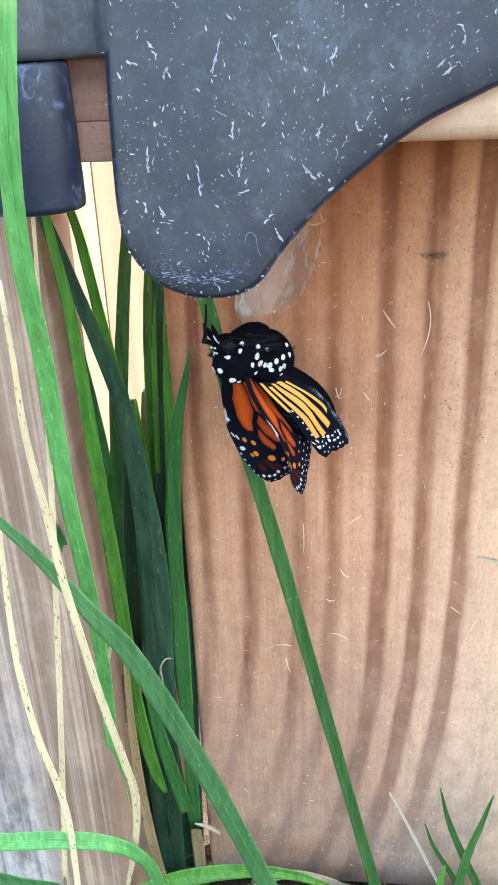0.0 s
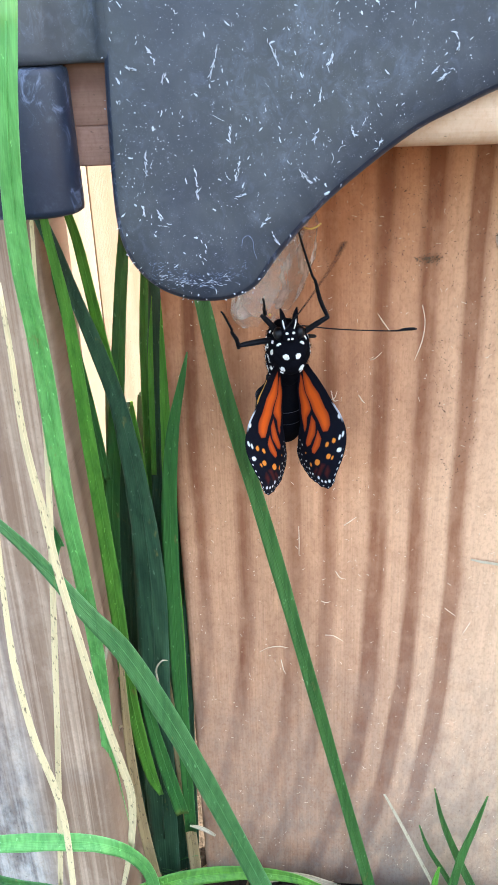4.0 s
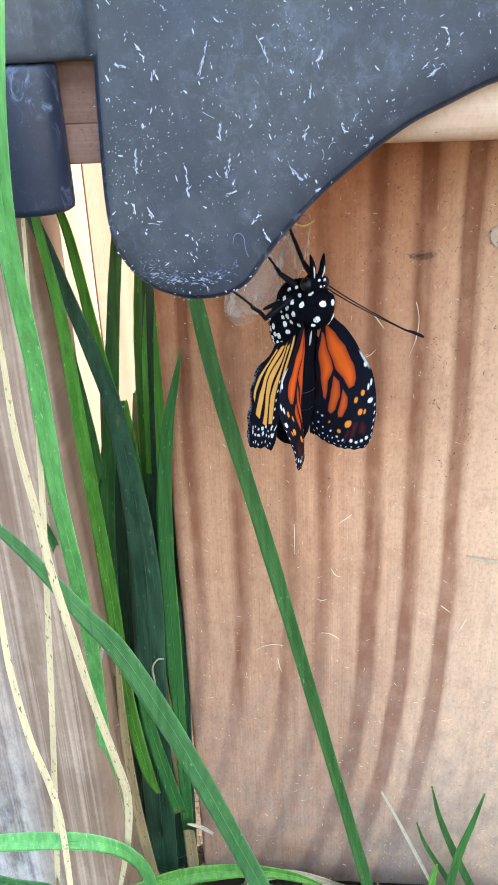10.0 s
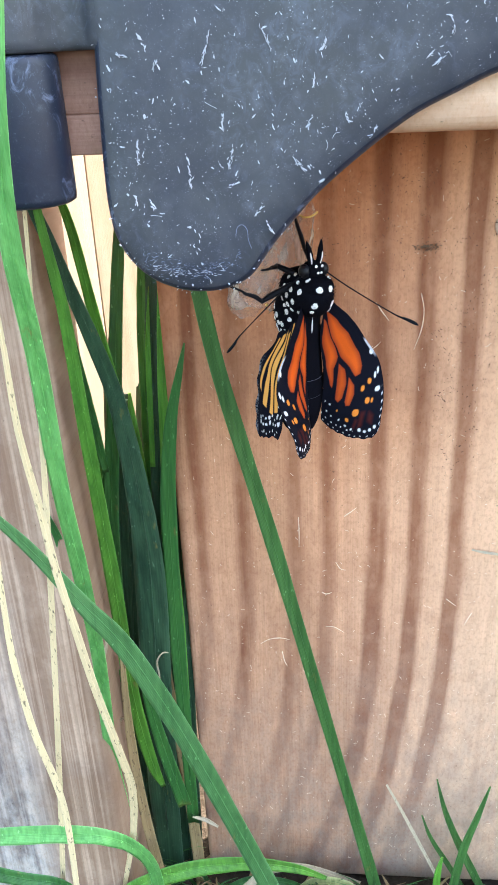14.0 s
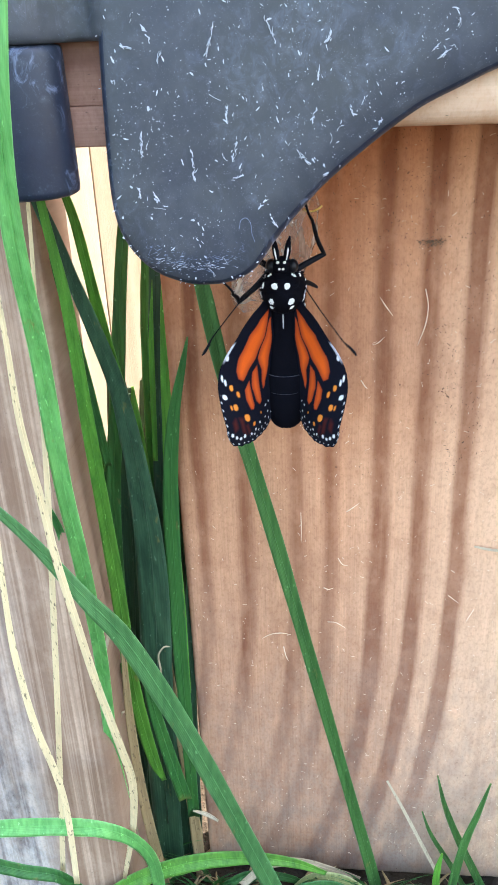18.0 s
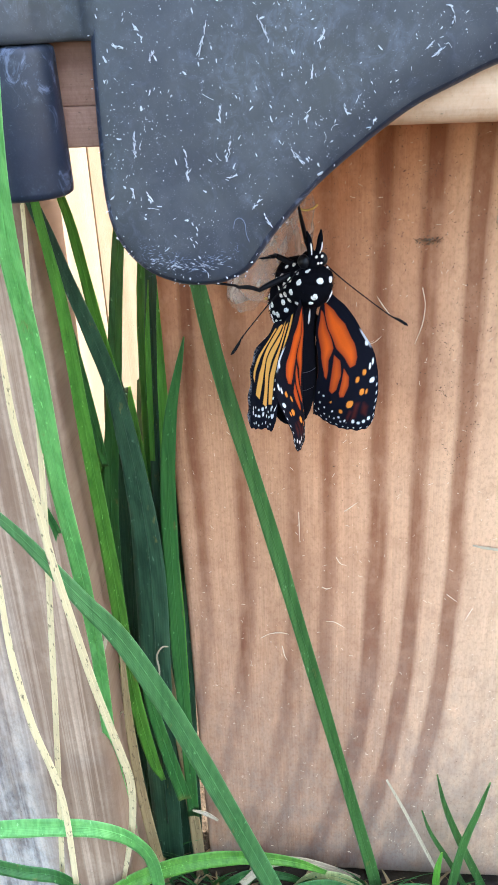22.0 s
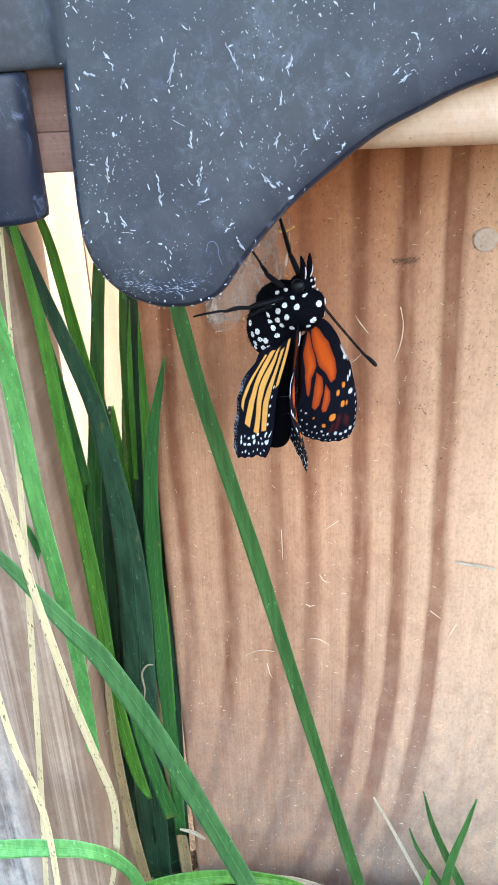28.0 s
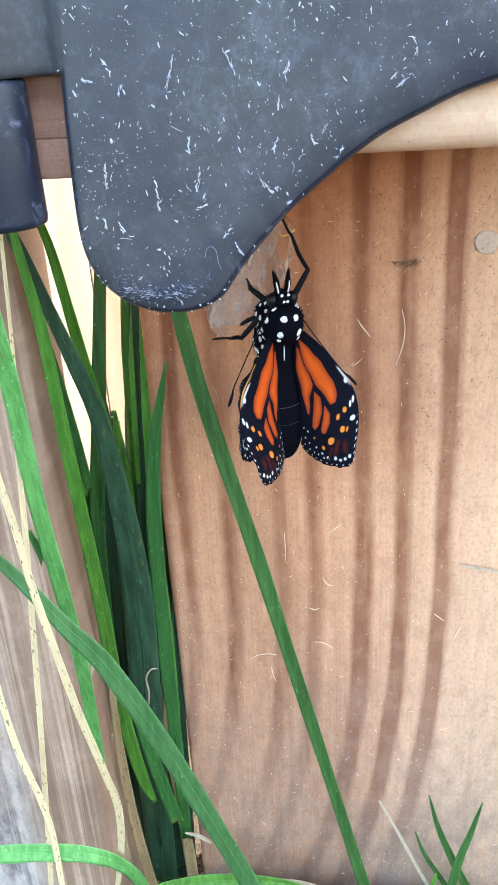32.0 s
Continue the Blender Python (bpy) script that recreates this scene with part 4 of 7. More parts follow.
    blade([(43.3, -6.0, 44.0, 0.34), (46.0, -6.0, 32.5, 1.40), (50.5, -6.0, 19.7, 2.04), (56.9, -6.0, 4.0, 2.22), (62.7, -6.0, -10.2, 2.01)], M_BLUE, "small bluish-green grass blade before the board", seed=28, fold=0.35)
    blade([(56.5, -8.0, 44.2, 0.45), (54.2, -8.0, 33.3, 1.61), (51.3, -8.0, 20.0, 2.25), (49.1, -8.0, 1.3, 2.46), (48.4, -8.0, -13.6, 2.28)], M_BLUE, "small bluish-green grass blade before the board", seed=29, fold=0.35)
    blade([(40.2, -5.0, 29.2, 0.36), (43.0, -5.0, 20.6, 1.08), (48.2, -5.0, 10.2, 1.47), (54.4, -5.0, -2.4, 1.50)], M_BLUE, "small bluish-green grass blade before the board", seed=30)
    blade([(45.9, -8.0, 16.9, 0.61), (45.0, -8.0, 9.3, 1.87), (45.0, -8.0, -3.9, 2.24)], M_FRESH, "short green grass shoot before the board", seed=31)
    blade([(-30.5, -58.0, 193.1, 0.68), (-30.8, -57.0, 182.2, 0.84), (-31.7, -55.0, 167.8, 1.09), (-31.2, -53.0, 152.5, 1.36), (-30.8, -52.0, 140.8, 1.42), (-29.6, -51.0, 128.0, 1.48), (-28.5, -48.0, 109.3, 1.59), (-27.1, -44.0, 89.6, 1.71), (-27.0, -40.0, 74.7, 1.81), (-29.7, -36.0, 55.7, 1.54), (-35.9, -30.0, 29.2, 1.05)], M_DRY, "dry straw-yellow grass blade with dark spots", seed=32, name="dry_grass", fold=0.1, group="dry blades before the post")
    blade([(-31.2, -44.0, 174.5, 0.40), (-32.2, -44.0, 164.5, 0.83), (-34.2, -43.0, 146.5, 1.11), (-37.3, -42.0, 120.6, 1.20), (-41.0, -41.0, 90.2, 1.23), (-45.1, -40.0, 57.7, 1.23), (-48.6, -39.0, 32.2, 1.22)], M_DRY, "straight straw-yellow dry grass blade", seed=33, name="dry_grass", fold=0.1, group="dry blades before the post")
    blade([(-42.7, -46.0, 150.4, 0.87), (-44.2, -46.0, 128.8, 1.08), (-44.6, -46.0, 114.1, 1.36), (-43.9, -45.0, 95.7, 1.52), (-42.0, -44.0, 81.1, 1.58), (-41.6, -43.0, 67.1, 1.46), (-42.9, -42.0, 43.1, 1.37)], M_DRY, "dry straw-yellow grass blade with dark spots", seed=34, name="dry_grass", fold=0.1, group="dry blades before the post")
    blade([(-36.0, -25.0, 202.3, 0.66), (-36.5, -24.0, 195.6, 0.71), (-37.4, -24.0, 183.9, 0.74), (-38.9, -23.0, 170.9, 0.70), (-40.9, -22.0, 151.8, 0.65)], M_DRY, "dry straw-yellow grass blade with dark spots", seed=35, name="dry_grass", group="dry blades before the post")
    blade([(-33.8, -12.0, 93.5, 0.40), (-34.2, -12.0, 85.8, 1.22), (-35.1, -11.0, 61.9, 2.30), (-34.6, -10.0, 34.2, 2.75), (-32.9, -9.0, 8.0, 3.22), (-31.4, -8.0, -13.2, 3.02)], M_TAN, "tan dry grass stalk in the gap", seed=36, name="dry_straw", group="dry stalks in the gap")
    blade([(-27.1, -1.0, 79.3, 3.17), (-25.7, -1.0, 62.3, 2.38), (-24.3, -1.0, 37.6, 2.81), (-23.1, -1.0, 10.4, 3.29), (-22.5, -1.0, -19.9, 3.46)], M_TAN, "tan dry grass stalk in the gap", seed=37, name="dry_straw", group="dry stalks in the gap")
    blade([(-22.8, -4.0, 23.8, 0.48), (-19.2, -4.0, 22.7, 1.17), (-15.8, -4.0, 20.2, 0.70)], M_PALE, "short pale dry stub against the board", seed=38, name="dry_straw", group="dry stalks in the gap")
    blade([(30.7, -3.0, 37.9, 0.56), (34.8, -3.0, 28.7, 0.80), (39.4, -4.0, 18.6, 0.92), (45.3, -5.0, 5.3, 0.94)], M_PALE, "thin pale dry stalk leaning on the board", seed=39, name="dry_straw", group="dry stalks in the gap")
    blade([(48.1, -1.0, 111.8, 0.39), (50.6, -1.0, 111.2, 0.57), (53.7, -1.0, 110.7, 0.57), (57.3, -1.0, 109.8, 0.39)], M_PALE, "thin pale straw stuck on the board", seed=40, name="dry_straw", group="dry stalks in the gap")
    blade([(-36.5, -14.0, 94.2, 0.69), (-37.0, -15.0, 91.7, 0.89), (-37.8, -16.0, 89.6, 0.89), (-37.9, -18.0, 90.7, 0.49)], M_PALE, "curled pale tip of a dry blade", seed=41, name="dry_straw", group="dry stalks in the gap")
    # Filler blades, added behind the clump so that the lower gap reads dark.
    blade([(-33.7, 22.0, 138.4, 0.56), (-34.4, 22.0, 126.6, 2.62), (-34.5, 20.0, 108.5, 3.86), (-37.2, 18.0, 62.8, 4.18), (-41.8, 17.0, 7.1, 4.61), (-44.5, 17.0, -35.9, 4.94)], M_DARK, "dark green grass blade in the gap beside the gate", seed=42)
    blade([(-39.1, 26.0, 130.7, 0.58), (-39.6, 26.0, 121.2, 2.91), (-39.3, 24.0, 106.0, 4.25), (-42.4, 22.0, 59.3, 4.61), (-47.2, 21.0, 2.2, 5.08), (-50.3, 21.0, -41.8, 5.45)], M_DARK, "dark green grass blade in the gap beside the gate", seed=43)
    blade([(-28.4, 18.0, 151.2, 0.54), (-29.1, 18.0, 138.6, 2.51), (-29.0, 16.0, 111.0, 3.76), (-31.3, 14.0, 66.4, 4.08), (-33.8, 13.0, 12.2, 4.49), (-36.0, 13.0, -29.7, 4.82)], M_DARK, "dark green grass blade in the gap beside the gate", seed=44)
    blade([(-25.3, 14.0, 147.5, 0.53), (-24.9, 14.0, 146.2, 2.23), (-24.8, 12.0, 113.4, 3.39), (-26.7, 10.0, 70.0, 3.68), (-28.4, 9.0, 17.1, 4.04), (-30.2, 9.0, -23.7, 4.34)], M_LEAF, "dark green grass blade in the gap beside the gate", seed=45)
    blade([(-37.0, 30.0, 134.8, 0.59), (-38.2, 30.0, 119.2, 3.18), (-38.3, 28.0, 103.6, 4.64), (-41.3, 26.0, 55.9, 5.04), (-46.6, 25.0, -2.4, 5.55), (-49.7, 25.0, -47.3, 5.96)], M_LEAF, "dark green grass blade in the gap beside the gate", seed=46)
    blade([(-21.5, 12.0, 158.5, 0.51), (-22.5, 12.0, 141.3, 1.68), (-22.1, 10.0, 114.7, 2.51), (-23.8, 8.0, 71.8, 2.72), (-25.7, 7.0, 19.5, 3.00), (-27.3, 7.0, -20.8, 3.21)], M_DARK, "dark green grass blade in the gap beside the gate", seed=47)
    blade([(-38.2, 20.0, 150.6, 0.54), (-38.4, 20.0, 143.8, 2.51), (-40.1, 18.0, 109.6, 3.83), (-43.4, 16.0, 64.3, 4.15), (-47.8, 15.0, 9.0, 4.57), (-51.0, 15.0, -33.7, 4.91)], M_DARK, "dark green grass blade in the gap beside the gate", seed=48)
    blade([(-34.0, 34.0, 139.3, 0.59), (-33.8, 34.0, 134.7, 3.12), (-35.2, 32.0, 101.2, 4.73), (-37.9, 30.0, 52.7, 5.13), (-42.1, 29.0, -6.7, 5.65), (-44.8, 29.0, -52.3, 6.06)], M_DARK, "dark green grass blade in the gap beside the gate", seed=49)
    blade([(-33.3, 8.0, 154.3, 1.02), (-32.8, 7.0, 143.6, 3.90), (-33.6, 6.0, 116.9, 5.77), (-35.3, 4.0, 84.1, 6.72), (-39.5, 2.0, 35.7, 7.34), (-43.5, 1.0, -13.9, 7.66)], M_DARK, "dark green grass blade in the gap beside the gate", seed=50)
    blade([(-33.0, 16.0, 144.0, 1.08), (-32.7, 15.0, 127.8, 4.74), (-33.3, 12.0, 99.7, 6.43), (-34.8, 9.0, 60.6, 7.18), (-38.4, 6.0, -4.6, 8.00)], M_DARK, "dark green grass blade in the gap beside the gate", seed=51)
    blade([(-37.2, 2.0, 140.2, 0.77), (-37.2, 2.0, 125.5, 3.45), (-37.7, 1.0, 103.8, 4.71), (-39.5, 0.0, 68.6, 5.35), (-44.1, -1.0, 8.9, 5.65)], M_LEAF, "dark green grass blade in the gap beside the gate", seed=52)


def build_low_leaves():
    """Broken leaves that lie along the foot of the boards."""
    blade([(-4.0, -16.0, 0.0, 2.4), (6.0, -15.0, 7.0, 3.4), (16.0, -13.0, 7.5, 3.2), (26.0, -12.0, 2.0, 1.4)], M_LEAF, "green grass blade lying low over the soil", seed=61)
    blade([(4.0, -11.0, 1.0, 1.4), (11.0, -10.5, 6.5, 3.8), (19.0, -10.0, 5.5, 4.2), (27.0, -9.0, 0.0, 1.5)], M_SALLOW, "pale yellow-green leaf lying on the soil", seed=62, fold=0.1)
    blade([(24.0, -12.0, -3.0, 1.8), (34.0, -11.0, 4.5, 2.6), (44.0, -9.0, 3.0, 2.0), (53.0, -8.0, -2.0, 0.8)], M_LEAF, "green grass blade lying low over the soil", seed=63)
    blade([(36.0, -14.0, -5.0, 2.0), (46.0, -13.0, 2.5, 2.5), (57.0, -12.0, 1.0, 2.0), (66.0, -10.0, -5.0, 0.8)], M_ARC, "green grass blade lying low over the soil", seed=64)
    blade([(-20.0, -12.0, -3.0, 1.8), (-8.0, -11.0, 7.0, 2.6), (4.0, -9.0, 4.5, 2.2), (12.0, -8.0, -2.0, 0.8)], M_LEAF, "green grass blade lying low over the soil", seed=65)


def build_turf():
    """Short grass and litter along the foot of the boards."""
    rnd = random.Random(21)
    for name, mat, count, label in (("turf", M_LEAF, 1500, "short green grass on the soil"), ("straw_litter", M_TAN, 420, "broken dry straw on the soil")):
        bm = bmesh.new()
        uv = bm.loops.layers.uv.new("uv")
        for _ in range(count):
            x, y = rnd.uniform(-0.12, 0.10), rnd.uniform(-0.05, -0.004)
            if x < -0.02:
                y = rnd.uniform(-0.055, 0.008)
            if name == "turf":
                h, lean = rnd.uniform(0.006, 0.016), rnd.uniform(-0.016, 0.016)
                a, b, c = Vector((x, y, -0.006)), Vector((x + lean * 0.4, y - 0.002, h * 0.7 - 0.006)), Vector((x + lean, y - 0.004, h - 0.006))
            else:
                ang, ln = rnd.uniform(0, 3.14), rnd.uniform(0.006, 0.02)
                a = Vector((x, y, -0.004))
                b = a + Vector((math.cos(ang) * ln / 2, math.sin(ang) * ln / 4, 0.003))
                c = a + Vector((math.cos(ang) * ln, math.sin(ang) * ln / 2, 0.003))
            w = rnd.uniform(0.0006, 0.0014)
            last = None
            for i in range(6):
                t = i / 5
                p = a * (1 - t) ** 2 + b * 2 * t * (1 - t) + c * t * t
                ww = w * (1 - 0.85 * t)
                pair = (bm.verts.new(p - Vector((ww, 0, 0))), bm.verts.new(p + Vector((0, -ww * 0.5, 0.0002))), bm.verts.new(p + Vector((ww, 0, 0))))
                if last:
                    for q in (0, 1):
                        f = bm.faces.new((last[q], last[q + 1], pair[q + 1], pair[q]))
                        for lp, (uu, vv) in zip(f.loops, ((q / 2, t), (q / 2 + 0.5, t), (q / 2 + 0.5, t + 0.2), (q / 2, t + 0.2))):
                            lp[uv].uv = (uu, vv)
                last = pair
        tagged(part(name, bm, mat), label, "grass", kind="stuff")


hinge, rim_points = build_hinge()
build_clippings(hinge, rim_points)
build_lint()
build_shreds()
build_grass()
build_low_leaves()
build_turf()


# ---- butterfly ----
def insect_black(name, rough, spec=0.5, tint=(0.010, 0.010, 0.013)):
    return plain(name, tint, rough, spec, var=0.5, scale=4000, bump=0.4, dist=0.00006)


M_BODY = insect_black("velvet_black_body", 0.9, 0.03, (0.004, 0.004, 0.006))
M_SHELL = insect_black("glossy_black_eye", 0.4, 0.25, (0.005, 0.005, 0.007))
M_LEG = insect_black("black_leg", 0.55, 0.12, (0.005, 0.005, 0.007))
M_GREYLINE = plain("grey_ring_line", (0.05, 0.05, 0.065), 0.7, 0.3)
M_WHITE = plain("white_scales", (0.82, 0.80, 0.76), 0.8, 0.2, var=0.12, scale=5000, bump=0.5, dist=0.00008)


def wing_material():
    m = Mat("wing_scales", 0.75, spec=0.05)
    at = m.n("Attribute", attribute_name="scales")
    f = m.noise(m.coords(), 6000, 3.0)
    g = m.noise(m.coords(), 500, 3.0)
    col = m.mix(m.math("MULTIPLY", f, 0.35), at.outputs["Color"], (0.01, 0.008, 0.008))
    col = m.mix(m.math("MULTIPLY", g, 0.3), col, (0.0, 0.0, 0.0))
    m.colour(m.mix(0.55, at.outputs["Color"], col))
    m.bump(f, 0.35, 0.00005)
    return m.m


M_WING = wing_material()
BLACK, ORANGE, DEEP, AMBER, WHITE, CREAM = (0.0050, 0.0055, 0.0105), (0.72, 0.112, 0.012), (0.085, 0.014, 0.010), (0.84, 0.26, 0.035), (0.84, 0.83, 0.82), (0.95, 0.45, 0.10)
RUST = (0.36, 0.050, 0.014)


def poly_distance(a, b, poly):
    """Signed distance from the points (a, b) to a polygon, negative inside."""
    p = np.array(poly, float)
    q = np.roll(p, -1, 0)
    d = np.full(a.shape, 1e9)
    odd = np.zeros(a.shape, bool)
    for (x1, y1), (x2, y2) in zip(p, q):
        ex, ey = x2 - x1, y2 - y1
        t = np.clip(((a - x1) * ex + (b - y1) * ey) / (ex * ex + ey * ey + 1e-12), 0, 1)
        d = np.minimum(d, np.hypot(a - x1 - t * ex, b - y1 - t * ey))
        cross = (y1 > b) != (y2 > b)
        odd ^= cross & (a < ex * (b - y1) / (ey if abs(ey) > 1e-9 else 1e-9) + x1)
    return np.where(odd, -d, d)


def paint(col, mask, colour):
    return col * (1 - mask[..., None]) + np.array(colour) * mask[..., None]


def wing_mesh(name, pos, col, parent, label, inner=None, side=1):
    """A thin closed sheet from two grids of points, front and back, carrying the colour of its scales."""
    n, k = pos.shape[:2]
    du, dv = np.gradient(pos, axis=0), np.gradient(pos, axis=1)
    nor = np.cross(du, dv)
    nor /= np.linalg.norm(nor, axis=-1, keepdims=True) + 1e-12
    front, back = pos + nor * 0.00005, pos - nor * 0.00005
    verts = np.concatenate([front.reshape(-1, 3), back.reshape(-1, 3)])
    i = np.arange(n * k).reshape(n, k)
    quads = np.stack([i[:-1, :-1], i[1:, :-1], i[1:, 1:], i[:-1, 1:]], -1).reshape(-1, 4)
    rim = np.concatenate([i[0, :], i[1:, -1], i[-1, -2::-1], i[-2:0:-1, 0]])
    nxt = np.roll(rim, -1)
    edge = np.stack([rim, nxt, nxt + n * k, rim + n * k], -1)
    faces = np.concatenate([quads, quads[:, ::-1] + n * k, edge[:, ::-1]])
    me = bpy.data.meshes.new(name)
    me.from_pydata(verts.tolist(), [], faces.tolist())
    me.materials.append(M_WING)
    at = me.color_attributes.new("scales", "FLOAT_COLOR", "POINT")
    other = col if inner is None else inner
    pair = [col, other] if np.mean(nor[..., 0]) * side > 0 else [other, col]
    rgba = np.concatenate([np.concatenate([c.reshape(-1, 3) for c in pair]), np.ones((2 * n * k, 1))], 1)
    at.data.foreach_set("color", rgba.astype(np.float32).ravel())
    me.polygons.foreach_set("use_smooth", [True] * len(me.polygons))
    ob = new(name, me)
    ob.parent = parent
    return tagged(ob, label)


FORE_CELLS = [
    (ORANGE, [(0.43, 1.32), (2.33, 2.61), (4.54, 5.29), (6.23, 8.99), (6.92, 11.59), (6.65, 12.89), (5.62, 13.31), (4.68, 12.31), (3.06, 9.77), (1.69, 6.63), (0.7, 3.77)]),
    (ORANGE, [(-0.23, 6.75), (-0.07, 2.64), (0.43, 3.2), (1.56, 6.35), (2.7, 9.62), (2.4, 10.57), (1.78, 11.9), (1.42, 15.55), (0.79, 14.89), (0.11, 11.42)]),
    (ORANGE, [(2.7, 10.67), (3.6, 11.91), (4.0, 14.69), (3.5, 17.07), (2.67, 17.82), (2.11, 17.27), (2.12, 13.64)]),
    (ORANGE, [(4.2, 13.16), (5.64, 14.71), (5.8, 16.34), (5.39, 18.3), (4.53, 18.53), (4.01, 17.74), (4.21, 15.27)]),
    (DEEP, [(7.75, 19.44), (8.56, 19.22), (8.48, 21.74), (7.71, 22.55)]),
    (DEEP, [(9.37, 19.17), (10.24, 19.88), (10.21, 21.34), (9.47, 20.8)]),
    (DEEP, [(6.77, 20.68), (7.26, 20.94), (6.88, 22.43), (6.43, 21.87)]),
]
FORE_SPOTS = [
    (AMBER, 8.01, 14.16, 0.41, 0.58), (AMBER, 7.03, 15.39, 0.35, 0.58), (AMBER, 8.5, 17.35, 0.58, 0.64), (AMBER, 9.43, 17.29, 0.23, 0.47), (AMBER, 6.64, 19.45, 0.7, 0.76), (AMBER, 5.2, 20.83, 0.35, 0.41), (AMBER, 2.7, 19.23, 0.25, 0.25),
    (WHITE, 8.35, 9.21, 0.35, 0.53), (WHITE, 9.55, 12.42, 0.27, 0.66), (WHITE, 9.0, 13.1, 0.27, 0.62), (WHITE, 10.09, 15.55, 0.53, 0.5),
    (WHITE, 10.83, 21.95, 0.35, 0.41), (WHITE, 9.98, 22.47, 0.29, 0.35), (WHITE, 9.12, 22.76, 0.29, 0.29), (WHITE, 8.18, 22.64, 0.35, 0.41), (WHITE, 6.18, 22.47, 0.27, 0.27),
    (WHITE, 1.24, 18.38, 0.2, 0.2), (WHITE, 3.63, 21.04, 0.25, 0.22), (WHITE, 1.54, 20.41, 0.18, 0.18), (WHITE, 0.62, 19.7, 0.16, 0.2), (WHITE, 0.27, 17.85, 0.15, 0.2), (WHITE, 4.92, 21.96, 0.22, 0.22),
]


def wing_coat(a, b, cells, spots, n_soft=0.06, edge=0.12):
    col = np.zeros(a.shape + (3,)) + np.array(BLACK)
    warp_a = a + 0.07 * np.sin(b * 1.1 + a)
    warp_b = b + 0.08 * np.sin(a * 1.9)
    for colour, poly in cells:
        soft = 0.45 if colour == DEEP else n_soft
        d = poly_distance(warp_a, warp_b, poly) + edge
        m = np.clip(0.5 - d / (2 * soft), 0, 1)
        if colour == ORANGE:
            # deeper orange towards the veins
            colour_in = np.array(RUST) + (np.array(ORANGE) - np.array(RUST)) * np.clip(-d / 1.0, 0, 1)[..., None]
            col = col * (1 - m[..., None]) + colour_in * m[..., None]
        else:
            col = paint(col, m, colour)
    for colour, ca, cb, ra, rb in spots:
        ra, rb = 0.82 * ra, 0.82 * rb
        d = ((np.abs((warp_a - ca) / ra) ** 2.5 + np.abs((warp_b - cb) / rb) ** 2.5) ** (1 / 2.5) - 1) * min(ra, rb)
        col = paint(col, np.clip(0.5 - d / (2 * n_soft), 0, 1), colour)
    return col


